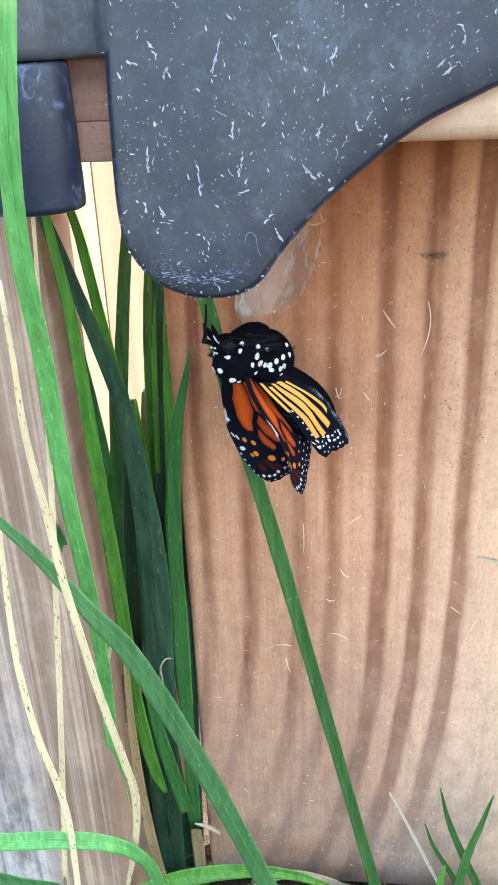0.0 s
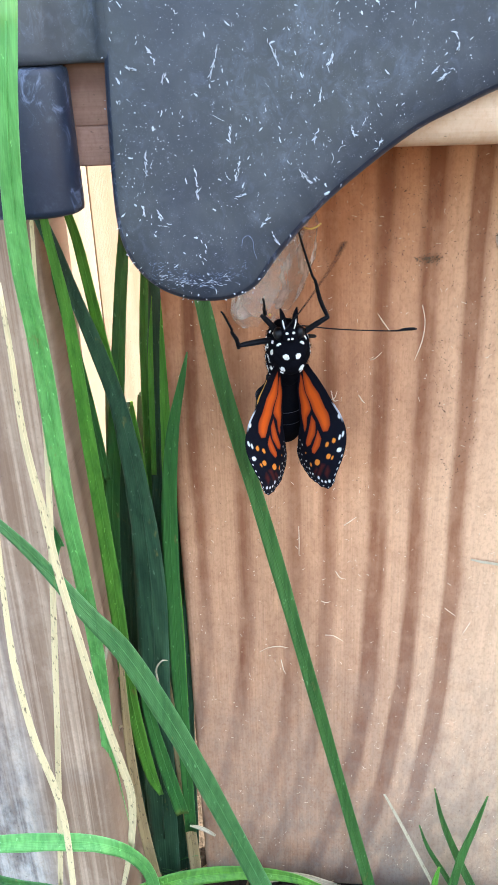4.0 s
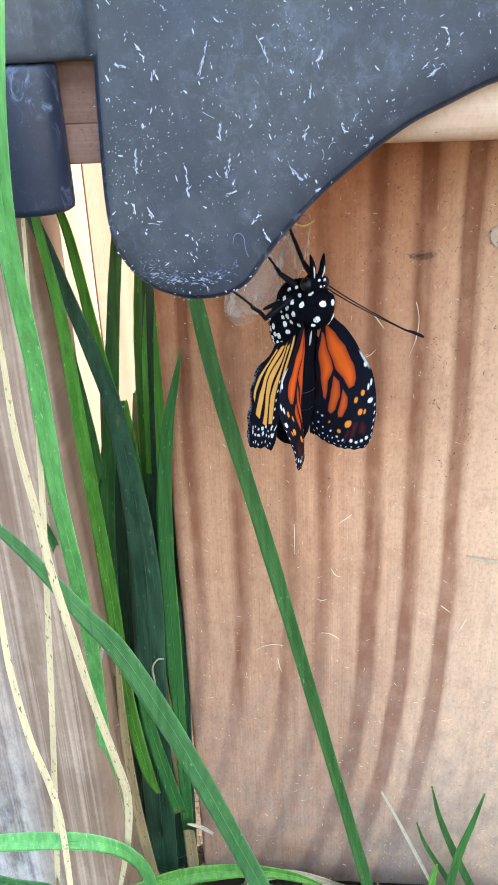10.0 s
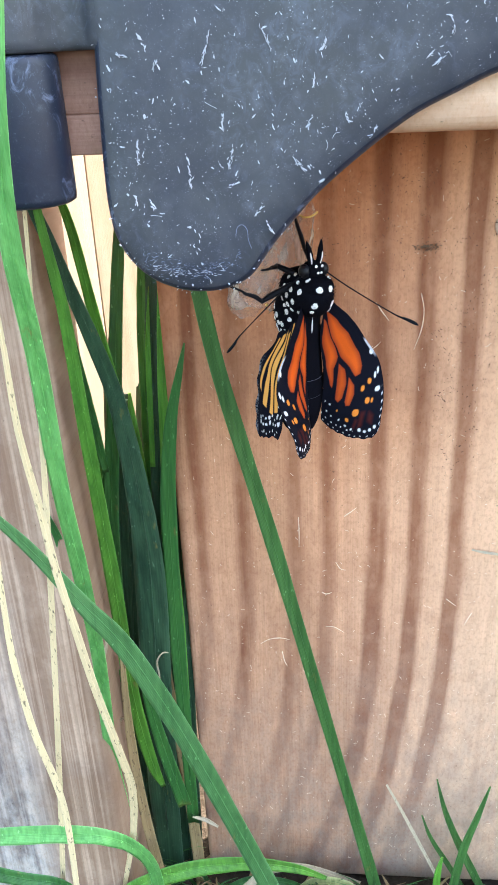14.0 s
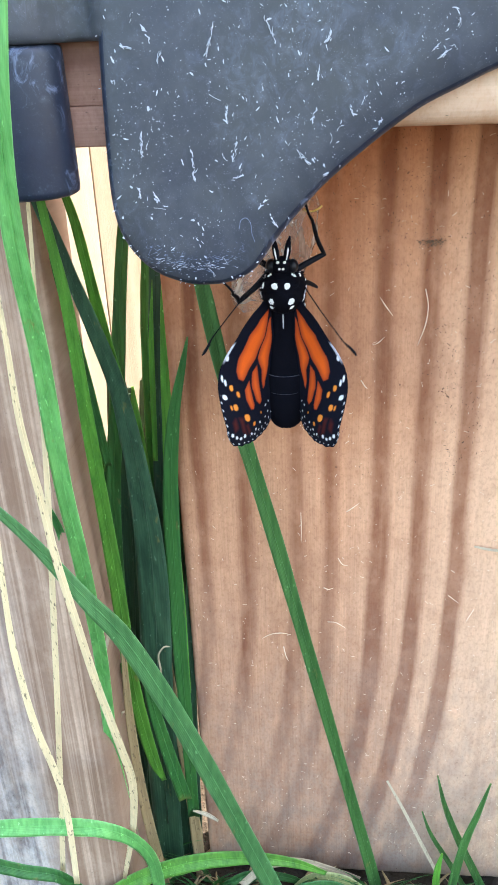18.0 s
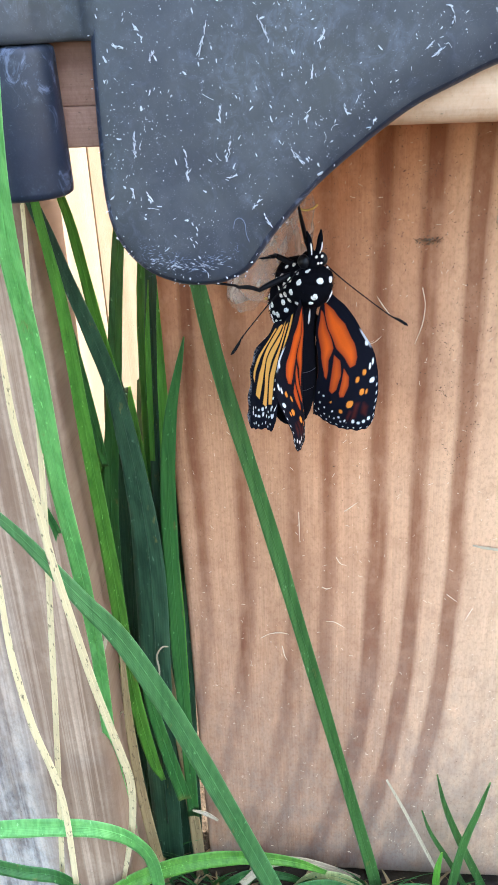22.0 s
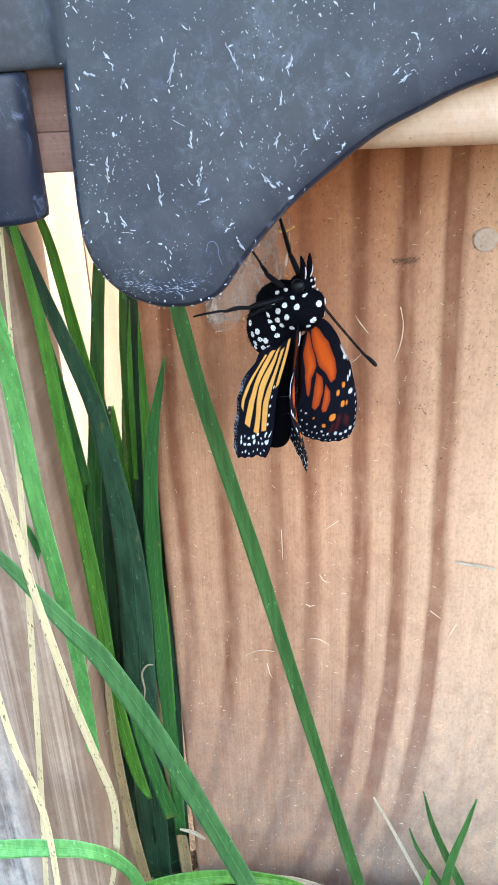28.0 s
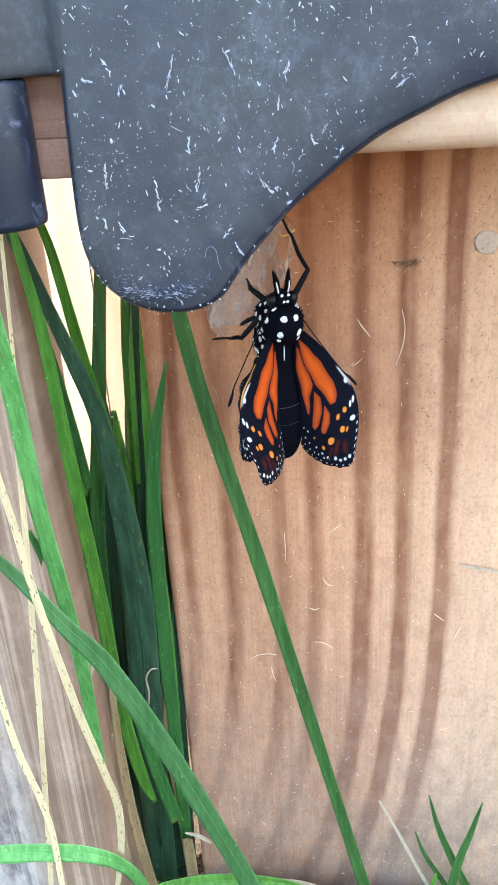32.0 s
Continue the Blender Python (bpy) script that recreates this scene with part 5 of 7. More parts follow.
def build_forewing(body, side):
    """p runs across from the inner edge to the leading edge, q down the wing, in millimetres."""
    s, v = np.meshgrid(np.linspace(0, 1, 110), np.linspace(0, 1, 220), indexing="ij")
    end = np.interp(s, [0, 0.1, 0.3, 0.45, 0.55, 0.75, 0.9, 0.96, 1.0], [21.3, 22.4, 23.4, 23.9, 24.2, 24.3, 23.9, 23.2, 21.8]) + 0.08 * np.sin(s * 44)
    q = v * end
    smooth = (-1.0, -0.5, 0, 0.5, 1.0)
    lead = sum(np.interp(q + k, [-1, 0, 0.7, 2.9, 5.7, 9.7, 11.4, 14.3, 18.9, 22.4, 26.5], [0.6, 1.3, 3.0, 5.1, 6.7, 8.7, 9.6, 10.4, 11.2, 11.6, 11.6]) for k in smooth) / 5
    inner = sum(np.interp(q + k, [0, 0.6, 3.2, 6.8, 10.3, 13.8, 17.3, 19.4, 26], [0.1, 0.1, -0.4, -0.6, -0.4, -0.4, -0.7, -0.6, -0.4]) for k in smooth) / 5
    p = inner + s * (lead - inner)
    col = wing_coat(p * 1.05, q, FORE_CELLS, FORE_SPOTS, edge=0.08)
    # small white dots in two rows along the lower margin and one down the leading edge
    low, out = end - q, lead - p
    for far, shift, half in ((0.42, 0.0, 0.12), (1.3, np.pi, 0.16)):
        dot = np.clip((np.cos(2 * np.pi * p / 1.15 + shift + 0.5 * np.sin(p * 1.7)) - 0.66) / 0.2, 0, 1) * np.clip((half - np.abs(low - far)) / 0.06, 0, 1)
        col = paint(col, dot * (np.clip((6.5 - p) / 0.5, 0, 1) if shift else 1.0), WHITE)
    dot = np.clip((np.cos(2 * np.pi * q / 1.25) - 0.55) / 0.25, 0, 1) * np.clip((0.13 - np.abs(out - 0.25)) / 0.05, 0, 1) * np.clip(q - 15, 0, 1)
    col = paint(col, dot, WHITE)
    sheen = np.clip((s - 0.945) / 0.02, 0, 1) * np.clip((q - 6.2) / 0.8, 0, 1) * np.clip((10.2 - q) / 1.2, 0, 1)
    col = paint(col, sheen * 0.9, (0.70, 0.69, 0.73))
    # the sheet rises steeply beside the body and bows over until its leading edge faces backwards
    fall = np.clip((q - 8) / 15, 0, 1)
    first = np.radians(56 + 20 * fall * fall * (3 - 2 * fall))
    bend = np.radians(2.7)
    phi = first - bend * p
    root = np.clip(q / 10, 0, 1)
    root = root * root * (3 - 2 * root)
    xs = 2.2 + 0.2 * root + 0.9 * np.clip((q - 6) / 8, 0, 1) + 1.0 * np.sin(np.pi * np.clip(q / 20, 0, 1)) * np.clip(p / 8, 0, 1) + (np.sin(first) - np.sin(phi)) / bend
    ys = -0.5 + 0.6 * root - (np.cos(phi) - np.cos(first)) / bend + 0.14 * np.sin(p * 1.5 + q * 0.4) * root + 0.006 * np.clip(q - 12, 0, 99) ** 2
    zs = -1.3 - 1.125 * q + 0.09 * p * root
    pos = np.stack([side * xs, ys, zs], -1) * MM
    if side < 0:
        pos, col = pos[::-1], col[::-1]
    return wing_mesh("forewing", pos, col, body, "soft forewing, orange cells between black veins, white-dotted margin")


def build_hindwing(body, side):
    """y runs from the edge beside the body towards the belly side, b down the wing, in millimetres."""
    s, v = np.meshgrid(np.linspace(0, 1, 110), np.linspace(0, 1, 200), indexing="ij")
    end = 20.9 - 0.4 * np.exp(-(((s - 0.3) / 0.16) ** 2)) + 1.3 * s**2 + 0.12 * np.sin(s * 30) - 2.4 * (np.clip((0.14 - s) / 0.14, 0, 1) ** 2 + np.clip((s - 0.84) / 0.16, 0, 1) ** 2)
    b = v * end
    back = np.interp(b, [0, 5, 10, 25], [-0.8, -0.4, 0.2, 0.4])
    fore = np.interp(b, [0, 1, 3.2, 5.3, 10.5, 16.8, 22, 25], [3.4, 4.6, 5.4, 6.0, 6.9, 7.1, 6.7, 6.2])
    y = back + s * (fore - back)
    wide = (y + 2.7) * 0.95 - 2.7
    # long stripes between veins that fan out from the root
    fan = np.clip((y - back) / (fore - back), 0, 1)
    col = np.zeros(b.shape + (3,)) + np.array(BLACK)
    foot = 15.6 + 0.9 * np.sin(fan * 5.0) - 1.8 * np.clip((fan - 0.7) / 0.2, 0, 1)
    for lo, hi, top, drop in ((0.015, 0.10, 0.3, 8.2), (0.175, 0.29, 1.2, 0.8), (0.365, 0.50, 0.4, 0.0), (0.575, 0.70, 0.5, 0.3), (0.775, 0.84, 1.6, 1.6)):
        bend = 0.02 * np.sin(b * 0.35 + lo * 9)
        d = np.maximum(np.maximum(lo - (fan + bend), (fan + bend) - hi) * 9.0, np.maximum(top - b, b - (foot - drop)))
        tone = np.array(CREAM) * (1.0 - 0.12 * np.clip((b - 9) / 8, 0, 1)[..., None] * np.array((0.0, 0.5, 1.0)))
        m = np.clip(0.5 - d / 0.16, 0, 1)[..., None]
        col = col * (1 - m) + tone * m
    spots = []
    for row, (low, step, size) in enumerate(((3.9, 0.105, 0.30), (2.6, 0.115, 0.36), (0.9, 0.10, 0.20))):
        for i in range(8):
            f = 0.06 + 0.05 * row + step * i
            if f < 0.83:
                spots.append((f, low + 0.35 * math.sin(i * 2.3 + row), size * (0.85 + 0.3 * math.sin(i * 5.0 + row)), size * (0.9 + 0.35 * math.sin(i * 2.0 + 2 * row))))
    low = end - b
    for f, h, ra, rb in spots:
        d = (((np.abs((fan - f) * 9.8) / ra) ** 2.6 + (np.abs(low - h) / rb) ** 2.6) ** (1 / 2.6) - 1) * min(ra, rb)
        col = paint(col, np.clip(0.5 - d / 0.12, 0, 1), WHITE)
    for i in range(7):
        d = np.hypot((fan - 0.145) * 9.8 / 0.7, b - 7.5 - 1.7 * i) - 0.26
        col = paint(col, np.clip(0.5 - d / 0.12, 0, 1), WHITE)
    # the crumpled edge on the belly side is flecked with grey
    fleck = np.sin(b * 5.3 + 3 * np.sin(y * 6.0)) * np.sin(y * 13.0 + 2.0 * np.sin(b * 3.1))
    f = np.clip((fan - 0.90) / 0.06, 0, 1) * np.clip(fleck * 1.8 - 0.1 + 0.8 * np.sin(b * 0.9 + 1.0), 0, 1) * np.clip((b - 5) / 3, 0, 1)
    col = paint(col, f * 0.8, (0.36, 0.36, 0.39))
    inner = np.zeros(b.shape + (3,)) + np.array(BLACK)
    for lo, hi in ((0.16, 0.3), (0.34, 0.5), (0.54, 0.7)):
        d = np.maximum(np.maximum(lo - fan, fan - hi) * 9.0, np.maximum(1.5 - b, b - foot))
        inner = paint(inner, np.clip(0.5 - d / 0.4, 0, 1), tuple(0.8 * c for c in DEEP))
    flare = np.clip(b / 8, 0, 1)
    flare = flare * flare * (3 - 2 * flare)
    x = 3.3 + (wide + 2.7) * (0.22 + 0.32 * flare) + 0.13 * np.sin(y * 1.9 + 0.3 * b) + 0.16 * np.clip((fan - 0.86) / 0.14, 0, 1) * np.sin(b * 1.3)
    sunk = np.clip((y + 1.5) / 4, 0, 1)
    z = -3.6 - 1.18 * b - 3.2 * sunk * sunk * (3 - 2 * sunk) * np.clip(1 - b / 20, 0, 1)
    pos = np.stack([side * x, y, z], -1) * MM
    if side > 0:
        pos, col, inner = pos[::-1], col[::-1], inner[::-1]
    return wing_mesh("hindwing", pos, col, body, "soft hindwing, amber-yellow underside with black veins and white dots", inner, side)


def build_butterfly():
    body = tagged(new("butterfly"), "newly emerged black and orange butterfly hanging from its empty chrysalis", "butterfly")
    bm = bmesh.new()
    lumps = [((0, 2.4, 0.2), (4.1, 6.8, 4.5)), ((0, 5.6, -4.6), (3.8, 5.3, 5.9)), ((0, -0.6, 2.0), (3.2, 3.7, 2.1))]
    for c, r in lumps:
        ellipsoid(bm, Vector(c) * MM, [q * MM for q in r], 32, 24)
    for v in bm.verts:
        v.co += v.normal * 0.00016 * noise.noise(v.co * 1500)
    part("thorax", bm, M_BODY, body, "furry black thorax with white spots")
    # head, a little back from the hump of the thorax
    hy, hz = 0.0012, -0.0004
    bm = ellipsoid(bmesh.new(), (0, hy - 0.0010, hz + 0.0050), (1.9 * MM, 2.3 * MM, 1.8 * MM), 24, 16)
    part("head", bm, M_BODY, body)
    for sx in (-1, 1):
        part("eye", ellipsoid(bmesh.new(), (sx * 0.0019, hy - 0.0012, hz + 0.0051), (1.0 * MM, 1.25 * MM, 1.25 * MM), 20, 14), M_SHELL, body)
        bm = tube(bmesh.new(), [(sx * 0.0007, hy - 0.0014, hz + 0.0060, 0.0005), (sx * 0.0010, hy - 0.0016, hz + 0.0076, 0.00058), (sx * 0.0012, hy - 0.0014, hz + 0.0090, 0.00046), (sx * 0.0015, hy - 0.0011, hz + 0.0103, 0.00014)], 8, 12)
        for k in range(14):
            x0, z0, a0 = sx * (0.0008 + 0.00003 * k), hz + 0.0062 + 0.00026 * k, 2.4 * k
            tube(bm, [(x0, hy - 0.0015, z0, 0.00005), (x0 + 0.0007 * math.cos(a0), hy - 0.0015 + 0.0007 * math.sin(a0), z0 + 0.0007, 0.00001)], 3, 2, False)
        palp = part("palp", bm, M_BODY, body, "bristly black feeler beside the mouth with a white stripe")
        part("palp_stripe", tube(bmesh.new(), [(sx * 0.0008, hy - 0.00195, hz + 0.0062, 0.0001), (sx * 0.0011, hy - 0.00215, hz + 0.0076, 0.00016), (sx * 0.0012, hy - 0.0018, hz + 0.0087, 0.00010), (sx * 0.0013, hy - 0.0015, hz + 0.0092, 0.00004)], 6, 10), M_WHITE, palp)
    # abdomen in rings, hung from the thorax
    bm = bmesh.new()
    prof = []
    for i in range(61):
        t = i / 60
        r = float(np.interp(t, [0, 0.12, 0.25, 0.4, 0.55, 0.68, 0.8, 0.9, 0.96, 0.99, 1.0], [2.9, 3.1, 3.45, 4.1, 4.6, 4.75, 4.4, 3.6, 2.8, 1.9, 0.5]))
        r += 0.05 * abs(math.sin(t * 7.5 * math.pi)) ** 0.5 * min(1, 4 * (1 - t)) - 0.05
        prof.append((-26.3 * t, r, 0.2 + 2.3 * math.sin(t * math.pi * 0.85)))
    rings = [[bm.verts.new((r * 1.02 * math.cos(a) * MM, (cy + r * math.sin(a)) * MM, z * MM)) for a in (2 * math.pi * j / 36 for j in range(36))] for z, r, cy in prof]
    for p, q in zip(rings, rings[1:]):
        for j in range(36):
            bm.faces.new((p[j], q[j], q[(j + 1) % 36], p[(j + 1) % 36]))
    bm.faces.new(rings[0])
    bm.faces.new(rings[-1][::-1])
    abdomen = part("abdomen", bm, M_BODY, body, "swollen black ringed abdomen")
    for t, wide, thick in ((0.545, 0.95, 0.00006), (0.69, 0.7, 0.00003)):
        i = round(t * 60)
        z, r, cy = prof[i]
        line = []
        for q in range(-4, 5):
            a = radians(-90 + wide * 11 * q)
            line.append(((r + 0.03) * 1.02 * math.cos(a) * MM, (cy + (r + 0.03) * math.sin(a)) * MM, (z - 0.1 * math.cos(q * 0.4)) * MM, thick))
        part("segment_line", tube(bmesh.new(), line, 4, 16), M_GREYLINE, abdomen, "fine grey line between two rings")
    # white spots: about the body (degrees from the back), height, across and along
    spots = [(-10, 2.2, 0.54, 0.56), (10, 2.2, 0.54, 0.56), (-16, -0.7, 0.56, 0.64), (16, -0.7, 0.56, 0.64), (-17, -2.0, 0.4, 0.34), (17, -2.0, 0.4, 0.34)]
    for s in (-1, 1):
        spots += [(s * 52, 1.6, 0.4, 0.55), (s * 58, -0.6, 0.4, 0.5), (s * 62, 3.0, 0.4, 0.4), (s * 74, 1.2, 0.55, 0.5), (s * 80, -1.5, 0.55, 0.6), (s * 92, 2.4, 0.4, 0.4), (s * 96, 0.2, 0.6, 0.5), (s * 102, -2.2, 0.45, 0.5), (s * 116, 1.4, 0.5, 0.45), (s * 118, -1.0, 0.45, 0.5), (s * 134, 0.4, 0.4, 0.5), (s * 70, -2.9, 0.5, 0.5), (s * 140, -2.2, 0.4, 0.4), (s * 44, -3.0, 0.42, 0.5), (s * 88, 3.4, 0.4, 0.4), (s * 110, 3.0, 0.45, 0.4), (s * 126, -3.0, 0.5, 0.5), (s * 150, 1.2, 0.45, 0.5), (s * 84, -3.6, 0.5, 0.5)]

    def on_thorax(a, z):
        """The skin of the thorax and its normal in the direction a (from the back) at the height z."""
        best = None
        start = Vector((0, 2.2 - 0.45 * min(z, 0.0), z))
        way = Vector((math.sin(a), -math.cos(a), 0))
        for c, r in lumps:
            o = Vector([(u - w) / q for u, w, q in zip(start, c, r)])
            d = Vector([u / q for u, q in zip(way, r)])
            disc = o.dot(d) ** 2 - d.dot(d) * (o.dot(o) - 1)
            if disc > 0:
                far = (-o.dot(d) + math.sqrt(disc)) / d.dot(d)
                if best is None or far > best[0]:
                    hit = start + way * far
                    best = (far, hit, Vector([(u - w) / q / q for u, w, q in zip(hit, c, r)]).normalized())
        return best[1] * MM, best[2]

    for s in (-1, 1):
        spots += [(s * 66, -4.6, 0.5, 0.5), (s * 96, -4.4, 0.55, 0.5), (s * 118, -4.8, 0.5, 0.55), (s * 104, -6.2, 0.55, 0.5), (s * 84, -5.8, 0.5, 0.55), (s * 138, -5.6, 0.5, 0.5), (s * 124, -7.0, 0.5, 0.5), (s * 92, -7.6, 0.55, 0.6), (s * 112, -8.4, 0.5, 0.5), (s * 72, -7.2, 0.55, 0.5), (s * 30, 3.4, 0.4, 0.36), (s * 152, -4.0, 0.5, 0.5)]
    base = ellipsoid(bmesh.new(), (0, 0, 0), (1, 0.22, 1), 12, 8)
    me = bpy.data.meshes.new("white_spot")
    for v in base.verts:
        v.co *= 1 + 0.4 * noise.noise(v.co * 3 + Vector((5, 0, 0)))
    base.to_mesh(me)
    base.free()
    me.materials.append(M_WHITE)
    for az, z, w, h in spots:
        front = abs(az) < 40
        if not front and random.random() < 0.3:
            continue
        a, z = radians(az + (0 if front else random.uniform(-7, 7))), z + (0 if front else random.uniform(-0.35, 0.35))
        p, nrm = on_thorax(a, z)
        ob = new("white_spot", me)
        ob.parent = body
        ob.matrix_basis = Matrix.Translation(p) @ (-nrm).to_track_quat("Y", "Z").to_matrix().to_4x4() @ pose(0, 0, 0, 0, random.uniform(-50, 50), 0) @ Matrix.Diagonal((w * MM * random.uniform(0.85, 1.2), 0.6 * MM, h * MM * random.uniform(0.9, 1.25), 1))
    for s in (-1, 1):
        for x, y, z, w in ((0.6, -1.9, 5.8, 0.28), (0.32, -2.15, 4.7, 0.24), (1.9, -1.9, 3.7, 0.2)):
            ob = new("white_spot", me)
            ob.parent = body
            ob.matrix_basis = Matrix.Translation(Vector((s * x, y, z)) * MM) @ Matrix.Diagonal((w * MM, 0.6 * MM, w * MM, 1))
        for i in range(6):
            z, r, cy = prof[21 + 6 * i]
            ob = new("white_spot", me)
            ob.parent = abdomen
            ob.matrix_basis = Matrix.Translation(Vector((s * r, cy, z)) * MM) @ pose(0, 0, 0, 0, 0, s * 75) @ Matrix.Diagonal((0.3 * MM, 0.5 * MM, 0.35 * MM, 1))
    part("back_stripe", ellipsoid(bmesh.new(), (0, (prof[8][2] - prof[8][1]) * MM, -0.0035), (0.11 * MM, 0.45 * MM, 1.7 * MM), 8, 8), M_WHITE, abdomen)
    # short fur
    rnd = random.Random(3)
    bm = bmesh.new()
    for _ in range(1100):
        a, z = rnd.uniform(0, 6.283), rnd.uniform(-8.5, 4.0)
        p, d = on_thorax(a, z)
        d = (d + Vector((0, 0, -0.5))).normalized()
        q = p + d * rnd.uniform(0.25, 0.6) * MM
        tube(bm, [(*p, 0.00004), (*((p + q) / 2), 0.00003), (*q, 0.00001)], 3, 2, False)
    tagged(part("fur", bm, M_BODY, body), "short black fur", kind="stuff")
    limbs = {"abdomen": abdomen}
    for side in (-1, 1):
        limbs["forewing", side] = build_forewing(body, side)
        limbs["hindwing", side] = build_hindwing(body, side)
    for name, side in (("right", 1), ("left", -1)):
        bm = bmesh.new()
        tube(bm, [(0, 0, 0, 0.00014), (0, 0.0004, 0.008, 0.00012), (0, 0.0002, 0.0175, 0.00012), (0, -0.0002, 0.0198, 0.00026), (0, -0.0004, 0.0214, 0.00028), (0, -0.0004, 0.0221, 0.00010)], 8, 26)
        ob = part("antenna", bm, M_LEG, body, "thin black antenna with a clubbed tip")
        limbs["antenna_" + name] = ob
    for name, femur, tibia in (("right", 6.8, 18.5), ("left", 7.0, 10.0), ("upper", 4.5, 8.0)):
        bm = tube(bmesh.new(), [(0, 0, -0.0004, 0.00046), (0, 0.0001, femur * 0.3 * MM, 0.00056), (0, 0.0001, femur * 0.8 * MM, 0.00050), (0, 0, femur * MM + 0.0002, 0.00036)], 8, 12)
        limbs["femur_" + name] = part("femur", bm, M_LEG, body)
        bm = tube(bmesh.new(), [(0, 0, -0.0002, 0.00036), (0, 0.0003, tibia * 0.2 * MM, 0.00040), (0, 0, tibia * 0.42 * MM, 0.00028), (0, 0.0002, tibia * 0.5 * MM, 0.00022), (0, 0, tibia * 0.9 * MM, 0.00020), (0, -0.0002, tibia * MM, 0.00012)], 8, 14)
        for i in range(8):
            z = tibia * (0.1 + 0.09 * i) * MM
            tube(bm, [(0, 0, z, 0.00007), (0.0002, 0.0003, z + 0.0005, 0.00004), (0.0003, 0.0006, z + 0.0009, 0.00001)], 4, 2, False)
        limbs["tibia_" + name] = part("tibia", bm, M_LEG, body)
    # a short leg held out on either flank
    for sx in (-1, 1):
        bm = tube(bmesh.new(), [(sx * 0.0028, 0.0030, 0.0008, 0.00045), (sx * 0.0042, 0.0046, 0.0004, 0.00045), (sx * 0.0055, 0.0060, -0.0006, 0.00036), (sx * 0.0060, 0.0068, -0.0012, 0.00024)], 8, 12)
        part("leg", bm, M_LEG, body)
    return body, limbs


def build_husk():
    """The split, papery shell that the insect has left, hung by its black peg."""
    m = Mat("papery_shell", 0.25, spec=0.6)
    f = m.noise(m.coords((300, 300, 90)), 1.0, 4.0)
    m.colour(m.mix(f, (0.48, 0.36, 0.28), (0.80, 0.68, 0.58)))
    m.bump(f, 0.6, 0.0006)
    m.l(m.ramp(f, [(0.35, (0.14,) * 3), (0.55, (0.30,) * 3), (0.68, (0.75,) * 3)]), m.b.inputs["Alpha"])
    husk = tagged(new("chrysalis_shell"), "empty translucent chrysalis shell hanging under the rail", "chrysalis")
    bm = bmesh.new()
    rings = []
    cx, cy = 6.2, -10.0
    for i in range(31):
        t = i / 30
        z = 193.5 - 21.5 * t
        r = float(np.interp(t, [0, 0.1, 0.3, 0.55, 0.75, 0.9, 1.0], [0.5, 2.4, 4.6, 6.2, 6.6, 5.6, 3.6]))
        ox = 5.6 * (1 - t) ** 1.2 - 5.8 * t
        ring = []
        for j in range(33):
            a = radians(35) + 2 * math.pi * j / 32 * 0.86 - radians(60)
            rr = r * (1 + 0.10 * noise.noise((math.cos(a) * 2, math.sin(a) * 2, t * 6)) + 0.05 * noise.noise((math.cos(a) * 6, math.sin(a) * 6, t * 15)))
            ring.append(bm.verts.new(((cx + ox + rr * math.cos(a)) * MM, (cy + rr * 0.9 * math.sin(a)) * MM, (z + 0.5 * noise.noise((a * 2, t * 3, 2))) * MM)))
        rings.append(ring)
    for p, q in zip(rings, rings[1:]):
        for j in range(32):
            bm.faces.new((p[j], p[j + 1], q[j + 1], q[j]))
    bmesh.ops.solidify(bm, geom=bm.faces[:], thickness=0.00006)
    part("shell", bm, m.m, husk, "thin crinkled see-through film")
    part("peg", tube(bmesh.new(), [(0.0116, -0.010, 0.1932, 0.0004), (0.0102, -0.009, 0.2005, 0.0003), (0.0096, -0.008, 0.2068, 0.0007)], 8, 8), M_LEG, husk, "black stalk")
    gold = plain("gold_bead", (0.85, 0.58, 0.16), 0.3, 0.5, metal=0.8)
    for i in range(13):
        t = i / 12
        x, z = 10.3 + 3.1 * t, 190.6 + 0.5 * t - 0.15 * math.sin(t * math.pi)
        part("gold_bead", ellipsoid(bmesh.new(), (x * MM, -0.0135 + 0.002 * (2 * t - 1) ** 2, z * MM), (0.2 * MM, 0.2 * MM, 0.2 * MM), 8, 6), gold, husk)
    part("gold_bead", ellipsoid(bmesh.new(), (0.0040, -0.0160, 0.1753), (0.3 * MM, 0.3 * MM, 0.3 * MM), 8, 6), gold, husk)


butterfly, limbs = build_butterfly()
build_husk()

